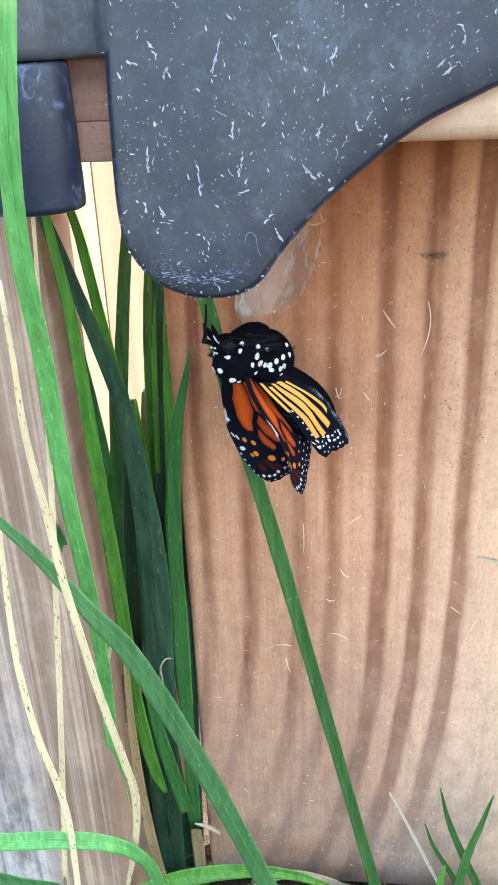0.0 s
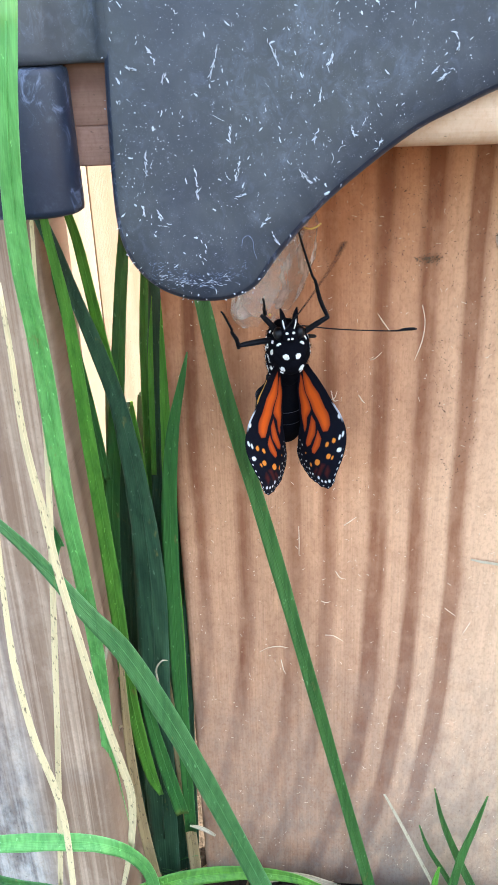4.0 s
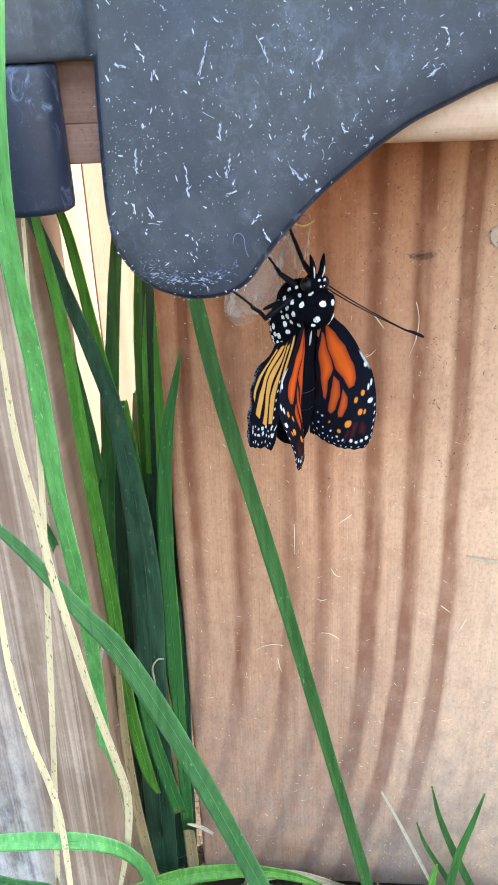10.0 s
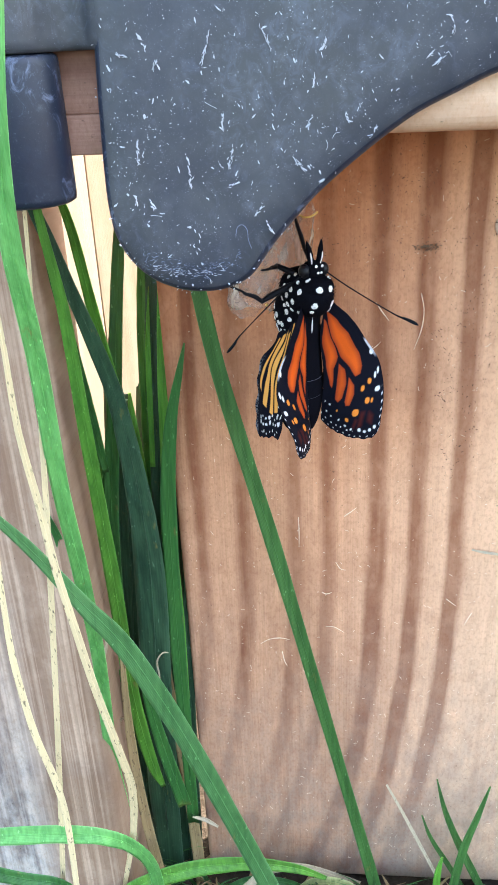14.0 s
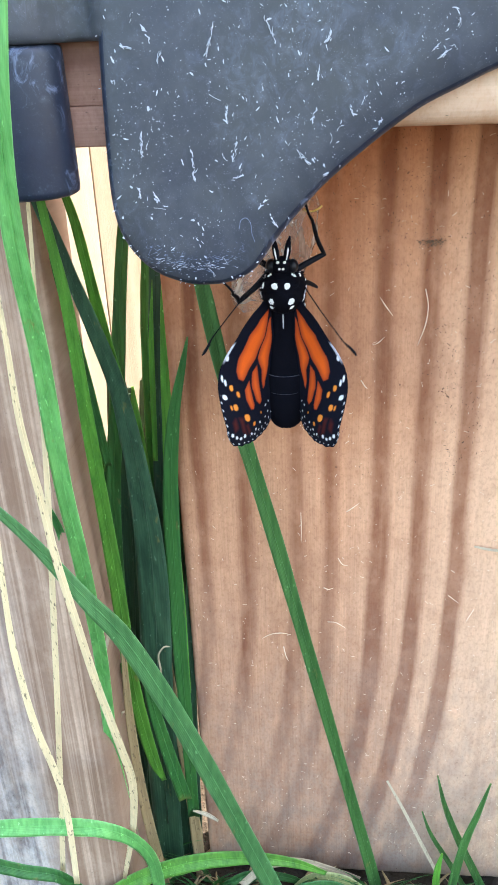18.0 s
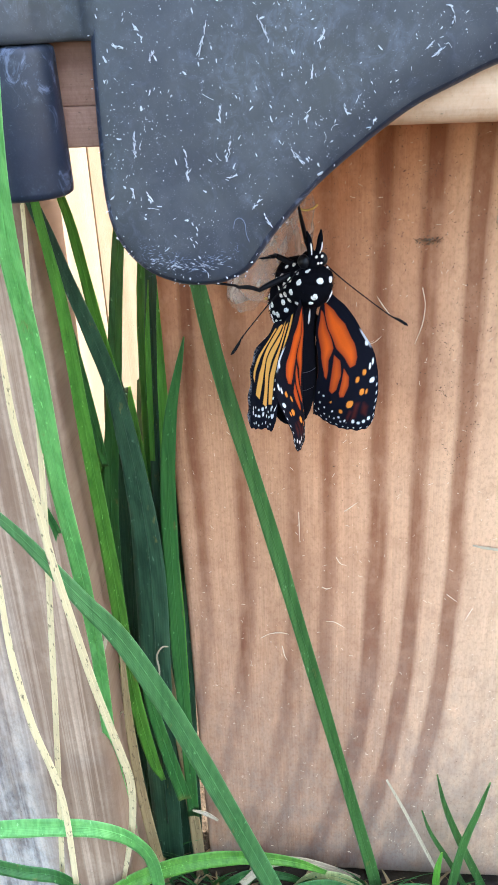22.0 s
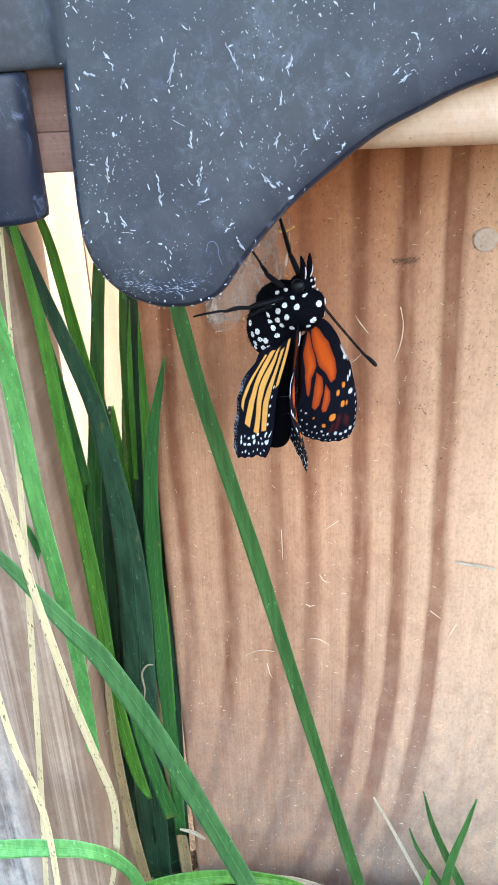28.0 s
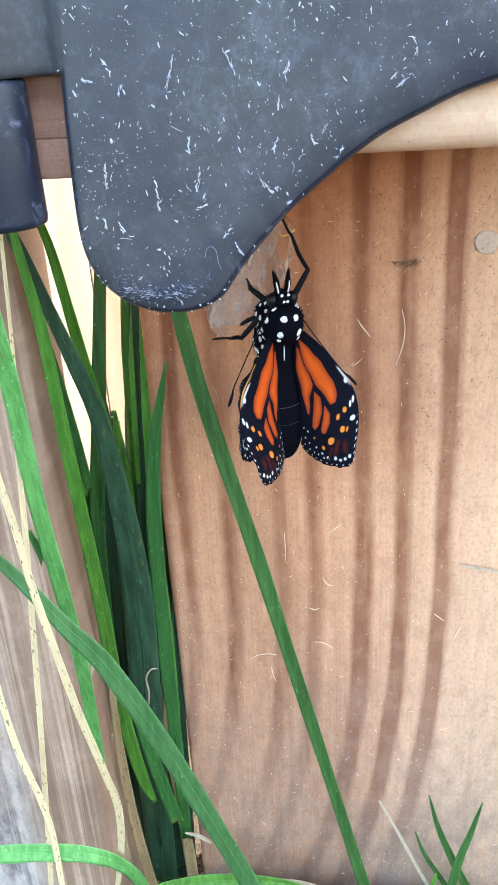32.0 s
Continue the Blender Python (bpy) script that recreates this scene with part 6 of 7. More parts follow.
# ---- what moves: seconds, place of the thorax in millimetres, lean, turn, tip, and how far the abdomen hangs back ----
SWING = [
    (0, -2.76, -21.00, 167.20, -30.0, -50.0, 15.0, 5.0),
    (0.3, 0.62, -21.00, 166.72, -17.0, -25.0, 15.0, 5.0),
    (0.6, 6.03, -21.00, 167.25, -8.0, 2.0, 15.0, 8.0),
    (0.9, 10.81, -21.00, 170.31, 2.0, 31.8, 15.0, 12.0),
    (1, 8.31, -21.00, 168.63, 3.0, 30.3, 15.0, 12.0),
    (1.2, 6.28, -21.00, 168.24, 0.0, 0.0, 15.0, 12.0),
    (1.5, 8.67, -21.00, 169.78, 3.0, 25.0, 15.0, 12.0),
    (1.8, 10.53, -21.00, 169.21, 5.0, 36.6, 15.0, 12.0),
    (2, 11.47, -21.00, 170.07, 5.0, 37.6, 15.0, 12.0),
    (2.1, 10.58, -21.00, 170.02, 6.0, 38.1, 15.0, 12.0),
    (2.4, 8.61, -21.00, 169.71, 3.0, 28.0, 15.0, 12.0),
    (2.7, 8.35, -21.00, 169.10, 3.0, 25.0, 15.0, 12.0),
    (3, 9.16, -21.00, 170.15, 4.0, 30.3, 15.0, 12.0),
    (3.3, 8.45, -21.00, 170.03, 3.0, 22.0, 15.0, 12.0),
    (5.5, 7.00, -21.00, 167.02, -3.0, 2.0, 15.0, 12.0),
    (5.8, 5.06, -21.00, 166.72, -1.0, 0.0, 15.0, 12.0),
    (5.9, 8.63, -21.00, 168.27, 0.0, 12.0, 15.0, 12.0),
    (6, 8.75, -21.00, 168.08, 2.0, 23.4, 15.0, 12.0),
    (6.1, 7.94, -21.00, 168.44, 3.0, 22.4, 15.0, 12.0),
    (6.4, 6.17, -21.00, 166.88, 2.0, 0.0, 15.0, 12.0),
    (6.7, 5.91, -21.00, 168.00, -6.0, -8.0, 13.0, 10.0),
    (7, 6.58, -21.00, 169.03, -3.0, 3.0, 11.0, 8.0),
    (7.3, 6.34, -21.00, 170.08, 0.0, 0.0, 9.3, 6.3),
    (7.6, 5.43, -21.00, 171.05, -4.0, -2.0, 7.7, 4.7),
    (7.9, 6.89, -21.00, 173.35, -2.0, 0.0, 6.0, 3.0),
    (8, 8.06, -21.00, 174.31, -2.0, 2.0, 5.3, 2.7),
    (8.2, 8.84, -21.00, 175.61, 0.0, 12.0, 4.0, 2.2),
    (8.3, 11.29, -21.00, 174.93, 2.0, 29.3, 3.3, 1.9),
    (8.4, 12.52, -21.00, 175.60, 4.0, 35.1, 2.7, 1.6),
    (8.5, 13.19, -21.00, 175.64, 4.0, 38.1, 2.0, 1.4),
    (8.8, 13.55, -21.00, 176.45, 7.0, 40.0, 1.1, 0.5),
    (9, 10.49, -21.00, 174.86, 2.0, 20.0, 0.6, 0.0),
    (9.1, 6.55, -21.00, 174.19, 0.0, 3.0, 0.3, 0.0),
    (9.2, 3.22, -21.00, 175.85, -8.0, -20.0, 0.0, 0.0),
    (9.4, 2.94, -21.00, 175.48, -8.0, -25.0, 0.0, 0.0),
    (9.5, 4.02, -21.00, 176.81, -5.0, -15.0, 0.0, 0.0),
    (9.7, 8.41, -21.00, 176.62, 0.0, 2.0, 0.0, 0.0),
    (9.8, 12.01, -21.00, 178.15, 3.0, 22.0, 0.0, 0.0),
    (9.9, 12.90, -21.00, 178.19, 5.0, 34.2, 0.0, 0.0),
    (10, 13.38, -21.00, 177.38, 5.0, 38.1, 0.0, 0.0),
    (10.3, 12.45, -21.00, 176.47, 5.0, 34.2, 0.0, 0.0),
    (10.6, 5.46, -21.00, 175.98, -5.0, -3.0, 0.0, 0.0),
    (10.9, 5.13, -21.00, 177.03, -5.0, 0.0, 0.0, 0.0),
    (11, 6.79, -21.00, 177.21, -2.0, 0.0, 0.0, 0.0),
    (11.2, 6.41, -21.00, 176.77, -2.0, 2.0, 0.0, 0.0),
    (11.5, 5.91, -21.00, 176.56, -2.0, 3.0, 0.0, 0.0),
    (11.8, 6.04, -21.00, 175.97, -2.0, 3.0, 0.0, 0.0),
    (12.1, 7.60, -21.00, 177.08, -1.0, 0.0, 0.0, 0.0),
    (12.4, 8.11, -21.00, 178.17, -1.0, 8.0, 0.0, 0.0),
    (12.7, 6.55, -21.00, 178.24, -3.0, -2.0, 0.0, 0.0),
    (13, 3.61, -21.00, 177.64, -8.0, -15.0, 0.0, 0.0),
    (13.3, 3.45, -21.00, 178.36, -6.0, -18.0, 0.0, 0.0),
    (13.6, 6.51, -21.00, 178.43, -3.0, 0.0, 0.0, 0.0),
    (13.7, 10.67, -21.00, 178.87, 1.0, 20.0, 0.0, 0.0),
    (13.8, 12.94, -21.00, 178.50, 2.0, 31.8, 0.0, 0.0),
    (13.9, 12.42, -21.00, 178.12, 2.0, 33.2, 0.0, 0.0),
    (14, 12.68, -21.00, 178.34, 2.0, 31.8, 0.0, 0.0),
    (14.2, 11.25, -21.00, 177.85, 0.0, 29.3, 0.0, 0.0),
    (14.5, 10.61, -21.00, 179.09, 0.0, 25.0, 0.0, 0.0),
    (16.5, 6.10, -21.00, 178.35, -2.0, -2.0, 0.0, 0.0),
    (16.8, 8.02, -21.00, 179.02, 0.0, 0.0, 0.0, 0.0),
    (17, 6.51, -21.00, 178.58, 0.0, 0.0, 0.0, 0.0),
    (17.1, 6.58, -21.00, 178.40, 0.0, 0.0, 0.0, 0.0),
    (17.4, 6.59, -21.00, 178.06, 0.0, 0.0, 0.0, 0.0),
    (17.7, 7.46, -21.00, 178.23, 0.0, 5.0, 0.0, 0.0),
    (18, 6.63, -21.00, 178.12, 0.0, 0.0, 0.0, 0.0),
    (18.3, 2.39, -21.00, 177.87, -6.0, -14.0, 0.0, 0.0),
    (18.4, 1.20, -21.00, 178.22, -6.0, -24.0, 0.0, 0.0),
    (18.5, 0.20, -21.00, 178.36, -6.0, -30.0, 0.0, 0.0),
    (18.6, 0.66, -21.00, 178.36, -6.0, -30.0, 0.0, 0.0),
    (18.9, 1.19, -21.00, 178.36, -6.0, -30.0, 0.0, 0.0),
    (19, 0.92, -21.00, 178.36, -6.0, -28.0, 0.0, 0.0),
    (19.1, 4.29, -21.00, 178.48, -4.0, -6.0, 0.0, 0.0),
    (19.2, 6.28, -21.00, 178.57, 0.0, 0.0, 0.0, 0.0),
    (19.3, 8.72, -21.00, 178.67, 0.0, 14.0, 0.0, 0.0),
    (19.4, 11.24, -21.00, 178.79, 2.0, 28.0, 0.0, 0.0),
    (19.5, 10.99, -21.00, 177.61, 3.0, 31.2, 0.0, 0.0),
    (19.8, 11.64, -21.00, 178.76, 4.0, 34.2, 0.0, 0.0),
    (19.9, 9.03, -21.00, 178.84, 2.0, 22.0, 0.0, 0.0),
    (20, 5.88, -21.00, 178.09, -1.0, 2.0, 0.0, 0.0),
    (20.1, 4.22, -21.00, 177.73, -2.0, -3.0, 0.0, 0.0),
    (20.4, 4.29, -21.00, 178.56, -1.0, 0.0, 0.0, 0.0),
    (20.7, 6.34, -21.00, 178.80, 0.0, 0.0, 0.0, 0.0),
    (21, 6.89, -21.00, 178.78, 0.0, 0.0, 0.0, 0.0),
    (21.3, 5.39, -21.00, 178.42, 0.0, 0.0, 0.0, 0.0),
    (21.6, 6.50, -21.00, 178.31, 0.0, 0.0, 0.0, 0.0),
    (21.8, 10.84, -21.00, 179.25, 3.0, 30.3, 0.0, 0.0),
    (21.9, 11.37, -21.00, 177.49, 3.0, 33.2, 0.0, 0.0),
    (22, 12.44, -21.00, 178.93, 4.0, 36.6, 0.0, 0.0),
    (22.2, 12.40, -21.00, 178.08, 4.0, 36.6, 0.0, 0.0),
    (22.3, 10.15, -21.00, 178.90, 2.0, 22.0, 0.0, 0.0),
    (22.4, 7.25, -21.00, 178.71, 0.0, 4.0, 0.0, 0.0),
    (22.5, 8.10, -21.00, 178.49, 0.0, 5.0, 0.0, 0.0),
    (22.8, 4.73, -21.00, 178.94, -2.0, -3.0, 0.0, 0.0),
    (23, 4.49, -21.00, 177.99, -3.0, -3.0, 0.0, 0.0),
    (23.1, 3.60, -21.00, 177.48, -4.0, -4.0, 0.0, 0.0),
    (23.4, 7.21, -21.00, 177.37, 1.0, 0.0, 0.0, 0.0),
    (23.7, 9.38, -21.00, 175.83, 0.0, 18.0, 0.0, 0.0),
    (24, 7.26, -21.00, 177.28, 0.0, 5.0, 0.0, 0.0),
    (24.3, 3.81, -21.00, 175.81, -4.0, -3.0, 0.0, 0.0),
    (24.6, 4.77, -21.00, 177.21, -3.0, -3.0, 0.0, 0.0),
    (24.9, 7.71, -21.00, 177.00, 0.0, 8.0, 0.0, 0.0),
    (25.2, 7.96, -21.00, 177.27, 0.0, 5.0, 0.0, 0.0),
    (25.5, 6.97, -21.00, 177.25, 0.0, 5.0, 0.0, 0.0),
    (27.5, 14.89, -21.00, 178.17, 6.0, 60.0, 0.0, 0.0),
    (27.8, 15.00, -21.00, 177.58, 6.0, 62.0, 0.0, 0.0),
    (28.1, 14.51, -21.00, 178.70, 5.0, 58.0, 0.0, 0.0),
    (28.4, 10.83, -21.00, 177.77, 0.0, 27.0, 0.0, 0.0),
    (28.7, 12.44, -21.00, 177.61, 0.0, 32.0, 0.0, 0.0),
    (29, 11.89, -21.00, 178.02, 0.0, 32.0, 0.0, 0.0),
    (29.3, 10.86, -21.00, 177.65, 0.0, 27.0, 0.0, 0.0),
    (29.6, 10.92, -21.00, 178.63, 0.0, 30.0, 0.0, 0.0),
    (29.8, 12.11, -21.00, 177.48, 0.0, 32.0, 0.0, 0.0),
    (30, 11.80, -21.00, 177.21, 0.0, 30.0, 0.0, 0.0),
    (30.2, 11.37, -21.00, 177.88, 0.0, 25.0, 0.0, 0.0),
    (30.4, 10.61, -21.00, 177.69, 0.0, 22.0, 0.0, 0.0),
    (30.6, 9.87, -21.00, 177.84, 0.0, 20.0, 0.0, 0.0),
    (30.8, 10.26, -21.00, 177.87, 0.0, 20.0, 0.0, 0.0),
    (31, 10.73, -21.00, 177.46, 0.0, 22.0, 0.0, 0.0),
    (31.2, 11.47, -21.00, 177.97, 0.0, 30.0, 0.0, 0.0),
    (31.4, 12.18, -21.00, 177.58, 0.0, 34.0, 0.0, 0.0),
    (31.6, 11.48, -21.00, 177.70, 0.0, 32.0, 0.0, 0.0),
    (31.8, 11.24, -21.00, 177.01, 0.0, 27.0, 0.0, 0.0),
    (32, 11.45, -21.00, 176.55, 0.0, 22.0, 0.0, 0.0),
]
ANTENNA_RIGHT = [
    (0, 0.479, -0.838, 0.261),
    (0.4, 0.755, 0.000, 0.656),
    (0.8, 0.996, 0.000, -0.095),
    (1.2, 0.994, -0.000, -0.106),
    (1.6, 0.960, -0.000, 0.279),
    (2, 0.977, -0.000, 0.213),
    (2.4, 0.985, 0.000, 0.171),
    (2.8, 0.944, 0.000, 0.331),
    (3.2, 0.930, -0.000, 0.366),
    (3.5, 0.980, 0.000, 0.198),
    (5.5, 0.923, -0.000, -0.384),
    (5.8, 0.806, 0.000, -0.592),
    (6, 0.953, 0.000, -0.302),
    (6.2, 0.968, -0.000, -0.252),
    (6.6, 0.859, 0.000, -0.513),
    (7, 0.998, -0.000, -0.057),
    (7.4, 0.998, 0.000, -0.065),
    (7.8, 0.923, -0.000, -0.386),
    (8.2, 0.907, -0.000, -0.420),
    (8.6, 0.808, -0.587, -0.056),
    (9, 0.909, 0.000, -0.416),
    (9.2, 0.793, 0.000, -0.609),
    (9.4, 0.699, 0.000, -0.715),
    (9.6, 0.732, 0.000, -0.681),
    (9.8, 0.811, -0.194, -0.552),
    (10.2, 0.828, -0.377, -0.415),
    (10.6, 0.659, -0.000, -0.752),
    (11, 0.591, -0.000, -0.807),
    (11.8, 0.591, 0.000, -0.807),
    (12.2, 0.636, -0.000, -0.772),
    (12.6, 0.560, -0.000, -0.829),
    (13, 0.612, -0.000, -0.791),
    (13.6, 0.572, -0.000, -0.820),
    (14, 0.774, -0.513, -0.370),
    (14.5, 0.697, -0.043, -0.716),
    (16.5, 0.892, -0.000, -0.453),
    (16.8, 0.944, -0.000, -0.329),
    (17.2, 0.930, -0.000, -0.360),
    (17.8, 0.713, 0.000, -0.701),
    (18.2, 0.510, 0.000, -0.860),
    (18.8, 0.737, -0.000, -0.676),
    (19.2, 0.621, -0.000, -0.784),
    (19.6, 0.706, -0.217, -0.674),
    (20.2, 0.634, -0.000, -0.773),
    (20.8, 0.814, -0.000, -0.581),
    (21.4, 0.849, -0.000, -0.529),
    (21.8, 0.750, -0.169, -0.639),
    (22.4, 0.873, -0.000, -0.488),
    (22.8, 0.921, -0.302, -0.247),
    (23, 0.914, -0.328, -0.239),
    (23.8, 0.826, -0.129, -0.549),
    (24.6, 0.900, 0.000, -0.435),
    (25.4, 0.900, 0.000, -0.435),
    (27.5, 0.549, 0.000, -0.836),
    (28, 0.616, 0.000, -0.788),
    (28.4, 0.667, -0.000, -0.745),
    (29, 0.703, 0.000, -0.711),
    (29.6, 0.614, -0.000, -0.789),
    (30.2, 0.563, -0.000, -0.826),
    (30.5, 0.573, -0.000, -0.819),
    (31, 0.608, 0.000, -0.794),
    (31.6, 0.585, -0.000, -0.811),
    (32, 0.557, 0.000, -0.831),
]
ANTENNA_LEFT = [
    (0, 0.417, -0.883, 0.217),
    (0.4, 0.748, -0.118, 0.653),
    (0.8, 0.997, 0.000, -0.074),
    (1.2, 0.996, 0.000, -0.084),
    (1.6, 0.957, 0.000, 0.291),
    (2, 0.974, 0.000, 0.228),
    (2.8, 0.944, -0.000, 0.331),
    (3.2, 0.937, 0.000, 0.350),
    (3.5, 0.980, -0.000, 0.198),
    (4.6, -0.700, -0.681, 0.215),
    (5.5, -0.989, -0.000, -0.146),
    (6, -0.989, -0.000, -0.147),
    (7, -0.843, -0.537, -0.029),
    (8, -0.789, -0.467, -0.399),
    (8.4, 0.871, -0.425, -0.248),
    (8.8, 0.914, -0.214, -0.345),
    (9, -0.970, -0.000, -0.241),
    (9.6, -0.867, -0.000, -0.499),
    (9.9, 0.858, -0.000, -0.514),
    (10.2, 0.859, -0.354, -0.371),
    (10.6, -0.915, -0.000, -0.403),
    (11.4, -0.882, -0.000, -0.472),
    (12.2, -0.784, -0.000, -0.621),
    (13, -0.660, 0.000, -0.752),
    (13.2, -0.781, -0.000, -0.624),
    (13.6, -0.868, -0.000, -0.496),
    (14, -0.719, -0.000, -0.695),
    (14.5, -0.626, -0.000, -0.780),
    (16.5, -0.885, -0.000, -0.465),
    (16.8, -0.850, -0.000, -0.527),
    (17.2, -0.846, -0.000, -0.533),
    (17.8, -0.633, 0.000, -0.775),
    (18.2, -0.640, -0.000, -0.768),
    (18.8, -0.742, -0.182, -0.646),
    (19, -0.732, 0.000, -0.681),
    (19.2, -0.661, -0.000, -0.751),
    (19.6, -0.778, 0.000, -0.628),
    (20.2, -0.633, -0.000, -0.774),
    (20.8, -0.668, -0.000, -0.745),
    (21.4, -0.817, -0.000, -0.577),
    (21.8, -0.617, 0.000, -0.787),
    (22.4, -0.824, 0.000, -0.567),
    (23, -0.788, -0.000, -0.616),
    (23.8, -0.643, 0.000, -0.765),
    (24.6, -0.693, -0.000, -0.721),
    (25.4, -0.577, 0.000, -0.817),
    (27.4, 0.574, -0.000, -0.819),
    (28.1, 0.648, 0.000, -0.762),
    (28.4, -0.380, -0.250, -0.880),
    (29, -0.430, -0.200, -0.870),
    (30.2, -0.480, -0.150, -0.860),
    (31, -0.470, -0.150, -0.870),
    (32, -0.450, -0.150, -0.870),
]
FOOT_RIGHT = [(0, 6.8, -26.0, 171.8), (0.6, 8.6, -26.0, 193.0), (6, 10.6, -26.0, 194.2), (8.8, 8.4, -26.0, 198.0), (10, 7.3, -26.0, 199.0), (12, 7.4, -26.0, 199.2), (19, 9.5, -26.0, 200.2), (22, 9.5, -26.0, 199.5), (25, 10.5, -26.0, 200.1), (28, 9.9, -26.0, 203.0), (31, 9.7, -26.0, 203.0), (32, 10.0, -26.0, 201.8)]
FOOT_LEFT = [(0, -6.6, -29.0, 180.9), (3, -4.2, -29.0, 179.1), (6, 0.5, -29.0, 182.7), (8.8, -0.9, -29.0, 182.6), (10, 0.1, -29.0, 183.1), (12, 1.5, -29.0, 183.9), (14.5, -3.9, -29.0, 183.3), (17, -2.0, -29.0, 182.5), (19, -3.2, -29.0, 181.9), (22, -4.5, -29.0, 182.3), (25, -3.3, -29.0, 181.8), (28, -3.9, -29.0, 179.8), (29, -0.2, -29.0, 177.2), (31, -0.5, -29.0, 178.1), (32, -0.1, -29.0, 176.8)]
FOOT_UPPER = [(0, 5.9, -26.0, 174.2), (3, 3.8, -26.0, 179.8), (6, 4.1, -26.0, 182.4), (8.8, 6.7, -26.0, 188.7), (10, 6.1, -26.0, 188.0), (12, 4.3, -26.0, 184.4), (19, 3.7, -26.0, 184.4), (25, 4.7, -26.0, 186.3), (28, 7.4, -26.0, 190.0), (31, 5.5, -26.0, 187.8), (32, 6.0, -26.0, 186.3)]


def swing_pose(row):
    t, x, y, z, lean, turn, tip, _ = row
    return pose(x * MM, y * MM, z * MM, tip, lean, 0) @ pose(0, 0, 0, 0, 0, turn)


def aim(at, way, hint):
    """A pose at a point whose z axis looks along way, with its x axis near hint."""
    zed = Vector(way).normalized()
    ex = (Vector(hint) - zed * zed.dot(Vector(hint))).normalized()
    why = zed.cross(ex)
    m = Matrix((ex, why, zed)).transposed().to_4x4()
    m.translation = Vector(at)
    return m


def swing_at(t):
    for a, b in zip(SWING, SWING[1:]):
        if a[0] <= t <= b[0]:
            f = (t - a[0]) / (b[0] - a[0])
            return swing_pose([p + (q - p) * f for p, q in zip(a, b)])
    return swing_pose(SWING[-1])


def step_at(foot, t):
    """Where a foot stands, which it shifts now and then."""
    times = [r[0] for r in foot]
    return Vector([float(np.interp(t, times, [r[k] for r in foot])) for k in (1, 2, 3)])


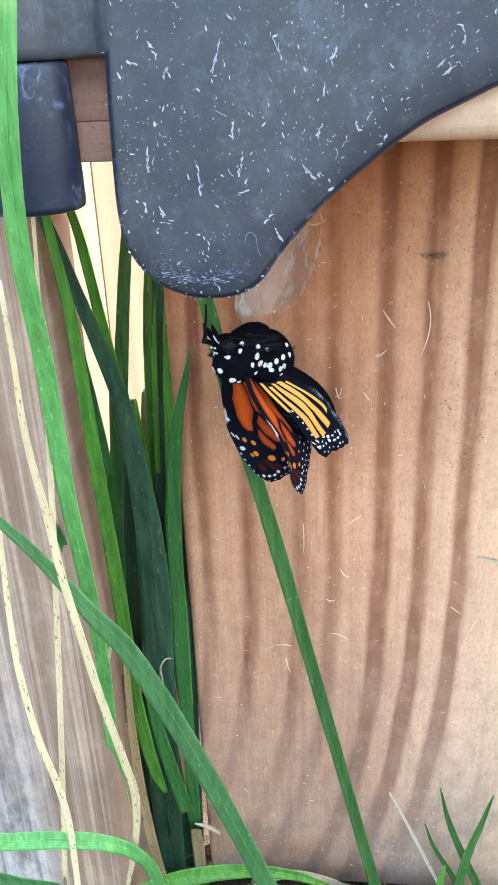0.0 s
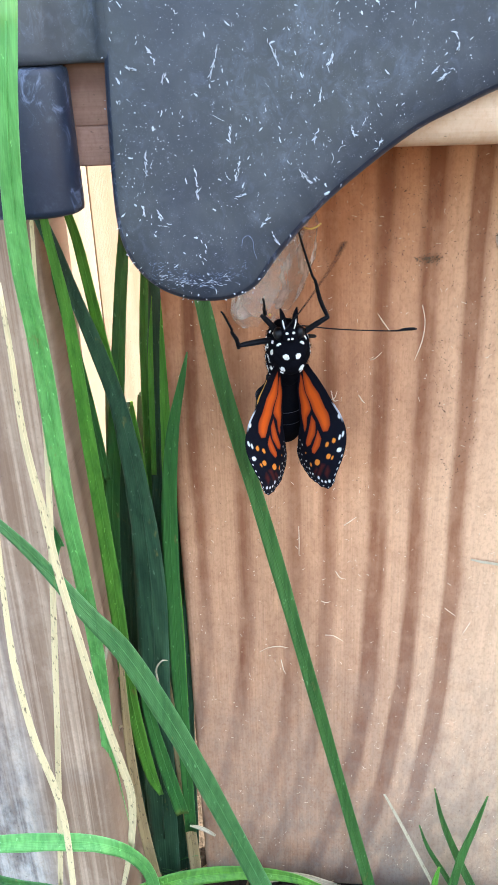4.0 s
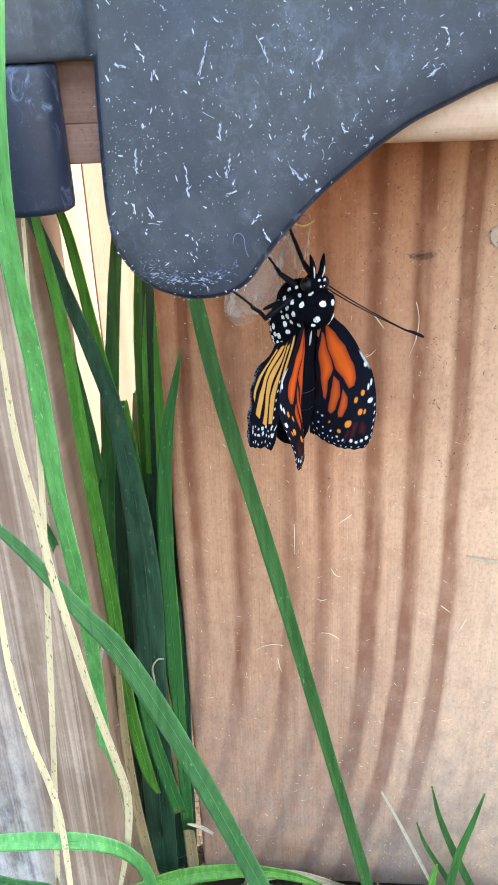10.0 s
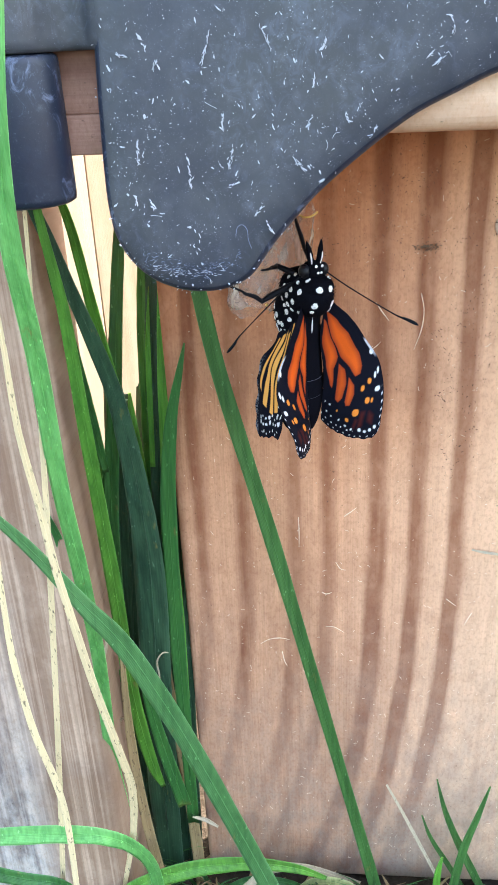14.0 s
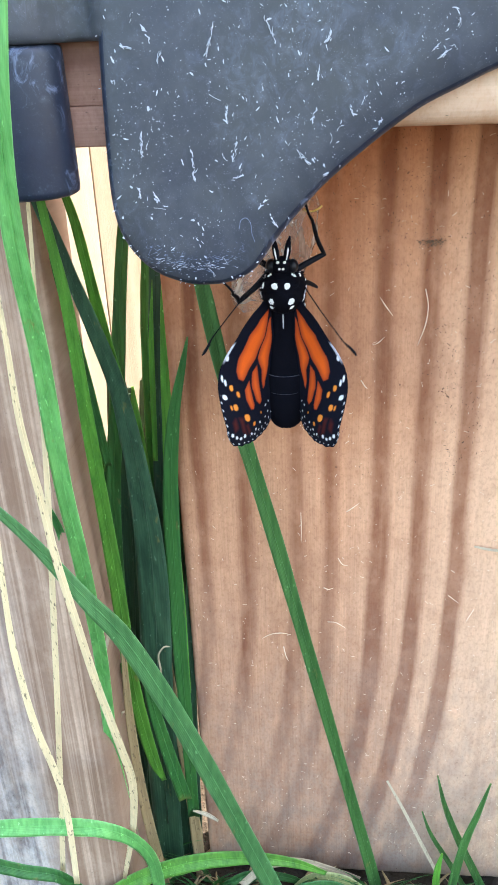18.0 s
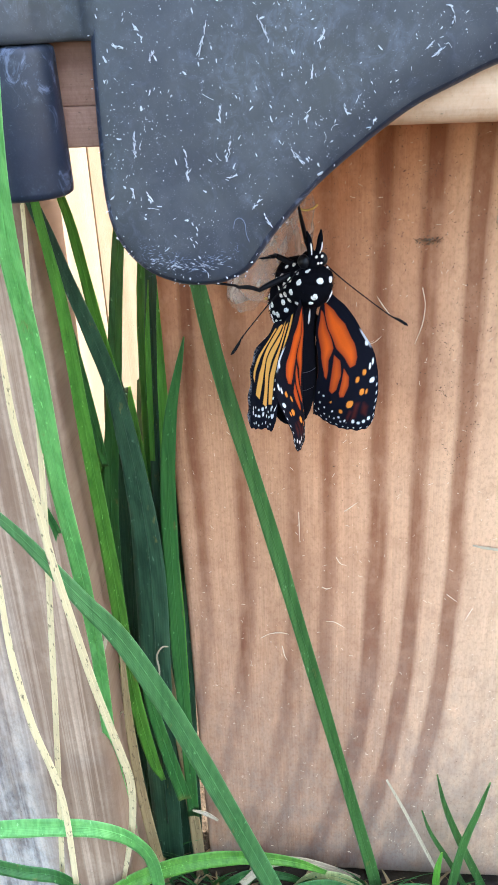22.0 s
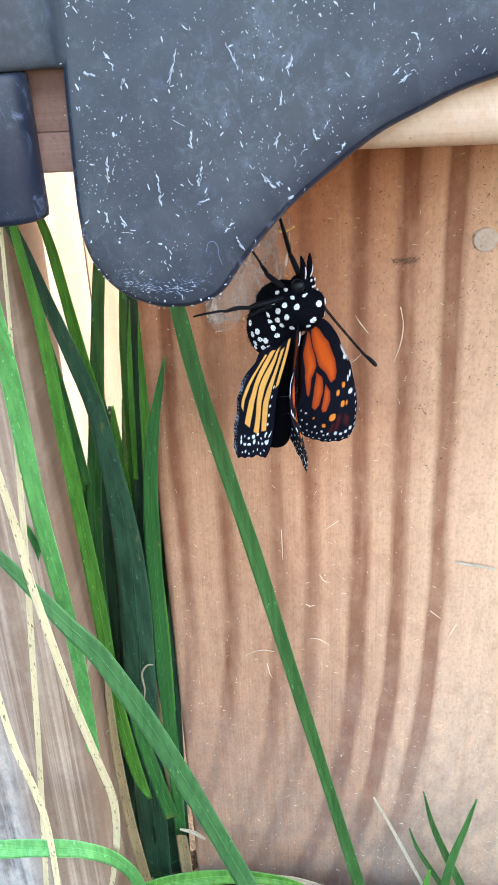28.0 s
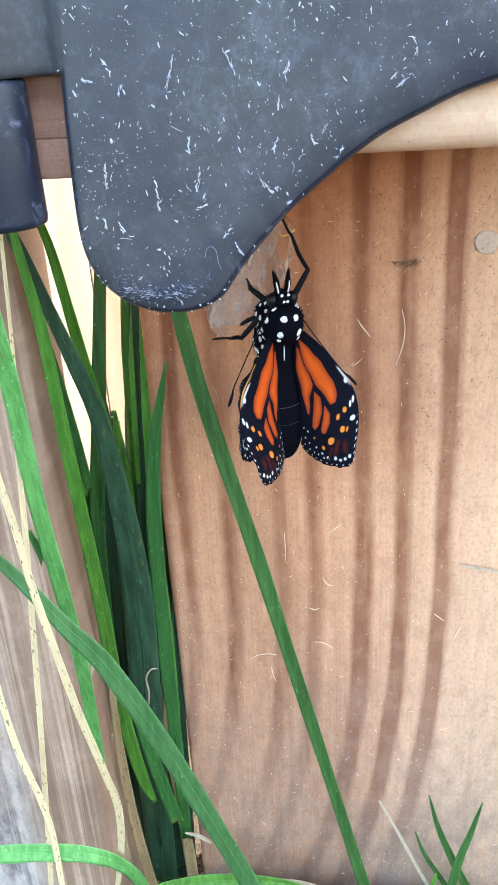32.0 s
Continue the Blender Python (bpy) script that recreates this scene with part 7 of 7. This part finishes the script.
def motions():
    walk(butterfly, [(row[0], swing_pose(row)) for row in SWING])
    root = {1: Vector((0.0011, 0.0014, 0.0054)), -1: Vector((-0.0011, -0.0010, 0.0056))}
    for name, rows, sx in (("right", ANTENNA_RIGHT, 1), ("left", ANTENNA_LEFT, -1)):
        keys = []
        for t, dx, dy, dz in rows:
            turned = swing_at(t).to_3x3().inverted()
            way = turned @ Vector((dx, dy, dz))
            if sx < 0 and dx > 0:
                # both held to one side, their tips together
                other = step_at(ANTENNA_RIGHT, t)
                way = root[1] + (turned @ other).normalized() * 0.0221 - root[-1]
            keys.append((t, aim(root[sx], way, (0, -1, 0.3))))
        if keys[-1][0] < 32:
            keys.append((32.0, keys[-1][1]))
        walk(limbs["antenna_" + name], keys)
    walk(limbs["abdomen"], [(row[0], pose(0, 0.0022, -0.0018, row[7])) for row in SWING])
    # the wings hang limp and close at first, and spread as they fill
    for side in (-1, 1):
        for name, root, rows in (
            ("forewing", (2.2, -0.6, -1.3), [(0, 6, -2), (5.0, 4, 1), (6.4, 2, 4), (7, 0.5, 8), (10, 0, 9), (16, 0, 9), (25.5, 0, 9), (28.4, 0, 9), (32, 0, 9)]),
            ("hindwing", (3.2, 0.5, -3.6), [(0, 4, 15), (6.4, 1, 12), (9, -2, 10), (16, -2, 10), (32, -2, 10)]),
        ):
            m = Matrix.Translation(Vector((side * root[0], root[1], root[2])) * MM)
            times = [r[0] for r in rows]
            keys = []
            for row in SWING:
                inward, spread = (float(np.interp(row[0], times, [r[k] for r in rows])) for k in (1, 2))
                # a limp wing lags behind when the body twists
                lag = min(30.0, max(0.0, -side * row[5])) * min(1.0, row[0] / 9)
                lead = max(0.0, side * row[5]) * min(1.0, row[0] / 9)
                if name == "forewing":
                    inward += 0.26 * lag - 0.04 * lead
                    spread += 0.12 * lag
                else:
                    spread += 0.12 * lag
                keys.append((row[0], m @ pose(0, 0, 0, 0, side * inward, side * spread) @ m.inverted()))
            walk(limbs[name, side], keys)
    legs = (
        ("right", (1.6, 0.4, 3.4), FOOT_RIGHT, 6.8, 18.5, (1, 0.2, -0.3)),
        ("left", (-2.6, 1.6, 2.4), FOOT_LEFT, 7.0, 10.0, (-1, -0.3, -0.8)),
        ("upper", (-1.6, 2.4, 3.4), FOOT_UPPER, 4.5, 8.0, (-0.6, 0.6, 0.2)),
    )
    for name, hip, foot, femur, tibia, bend in legs:
        thigh, shin = [], []
        for row in SWING:
            m = swing_pose(row)
            h = Vector(hip) * MM
            f = m.inverted() @ (step_at(foot, row[0]) * MM)
            late = min(1.0, max(0.0, (row[0] - 7.0) / 2.0)) if name == "right" else 0.0
            bent = Vector((0.1, 1.0, -0.3)) if name == "right" and row[5] > 25 and row[0] > 7 and row[0] < 28.3 else Vector(bend)
            if name == "right" and 23.9 < row[0] < 27 and row[5] < 20:
                bent = Vector((0.8, 0.2, 0.7))
            out = m.to_3x3().inverted() @ (bent + late * Vector((-0.3, 0.3, 0.0)))
            d = f - h
            far = min(max(d.length, (abs(femur - tibia) + 0.4) * MM), (femur + tibia - 0.05) * MM)
            line = d.normalized()
            along = (far * far + (femur * MM) ** 2 - (tibia * MM) ** 2) / (2 * far)
            high = math.sqrt(max(0.0, (femur * MM) ** 2 - along * along))
            side = (out - line * out.dot(line)).normalized()
            knee = h + line * along + side * high
            thigh.append((row[0], aim(h, knee - h, line.cross(side))))
            shin.append((row[0], aim(knee, h + line * far - knee, line.cross(side))))
        walk(limbs["femur_" + name], thigh)
        walk(limbs["tibia_" + name], shin)


motions()
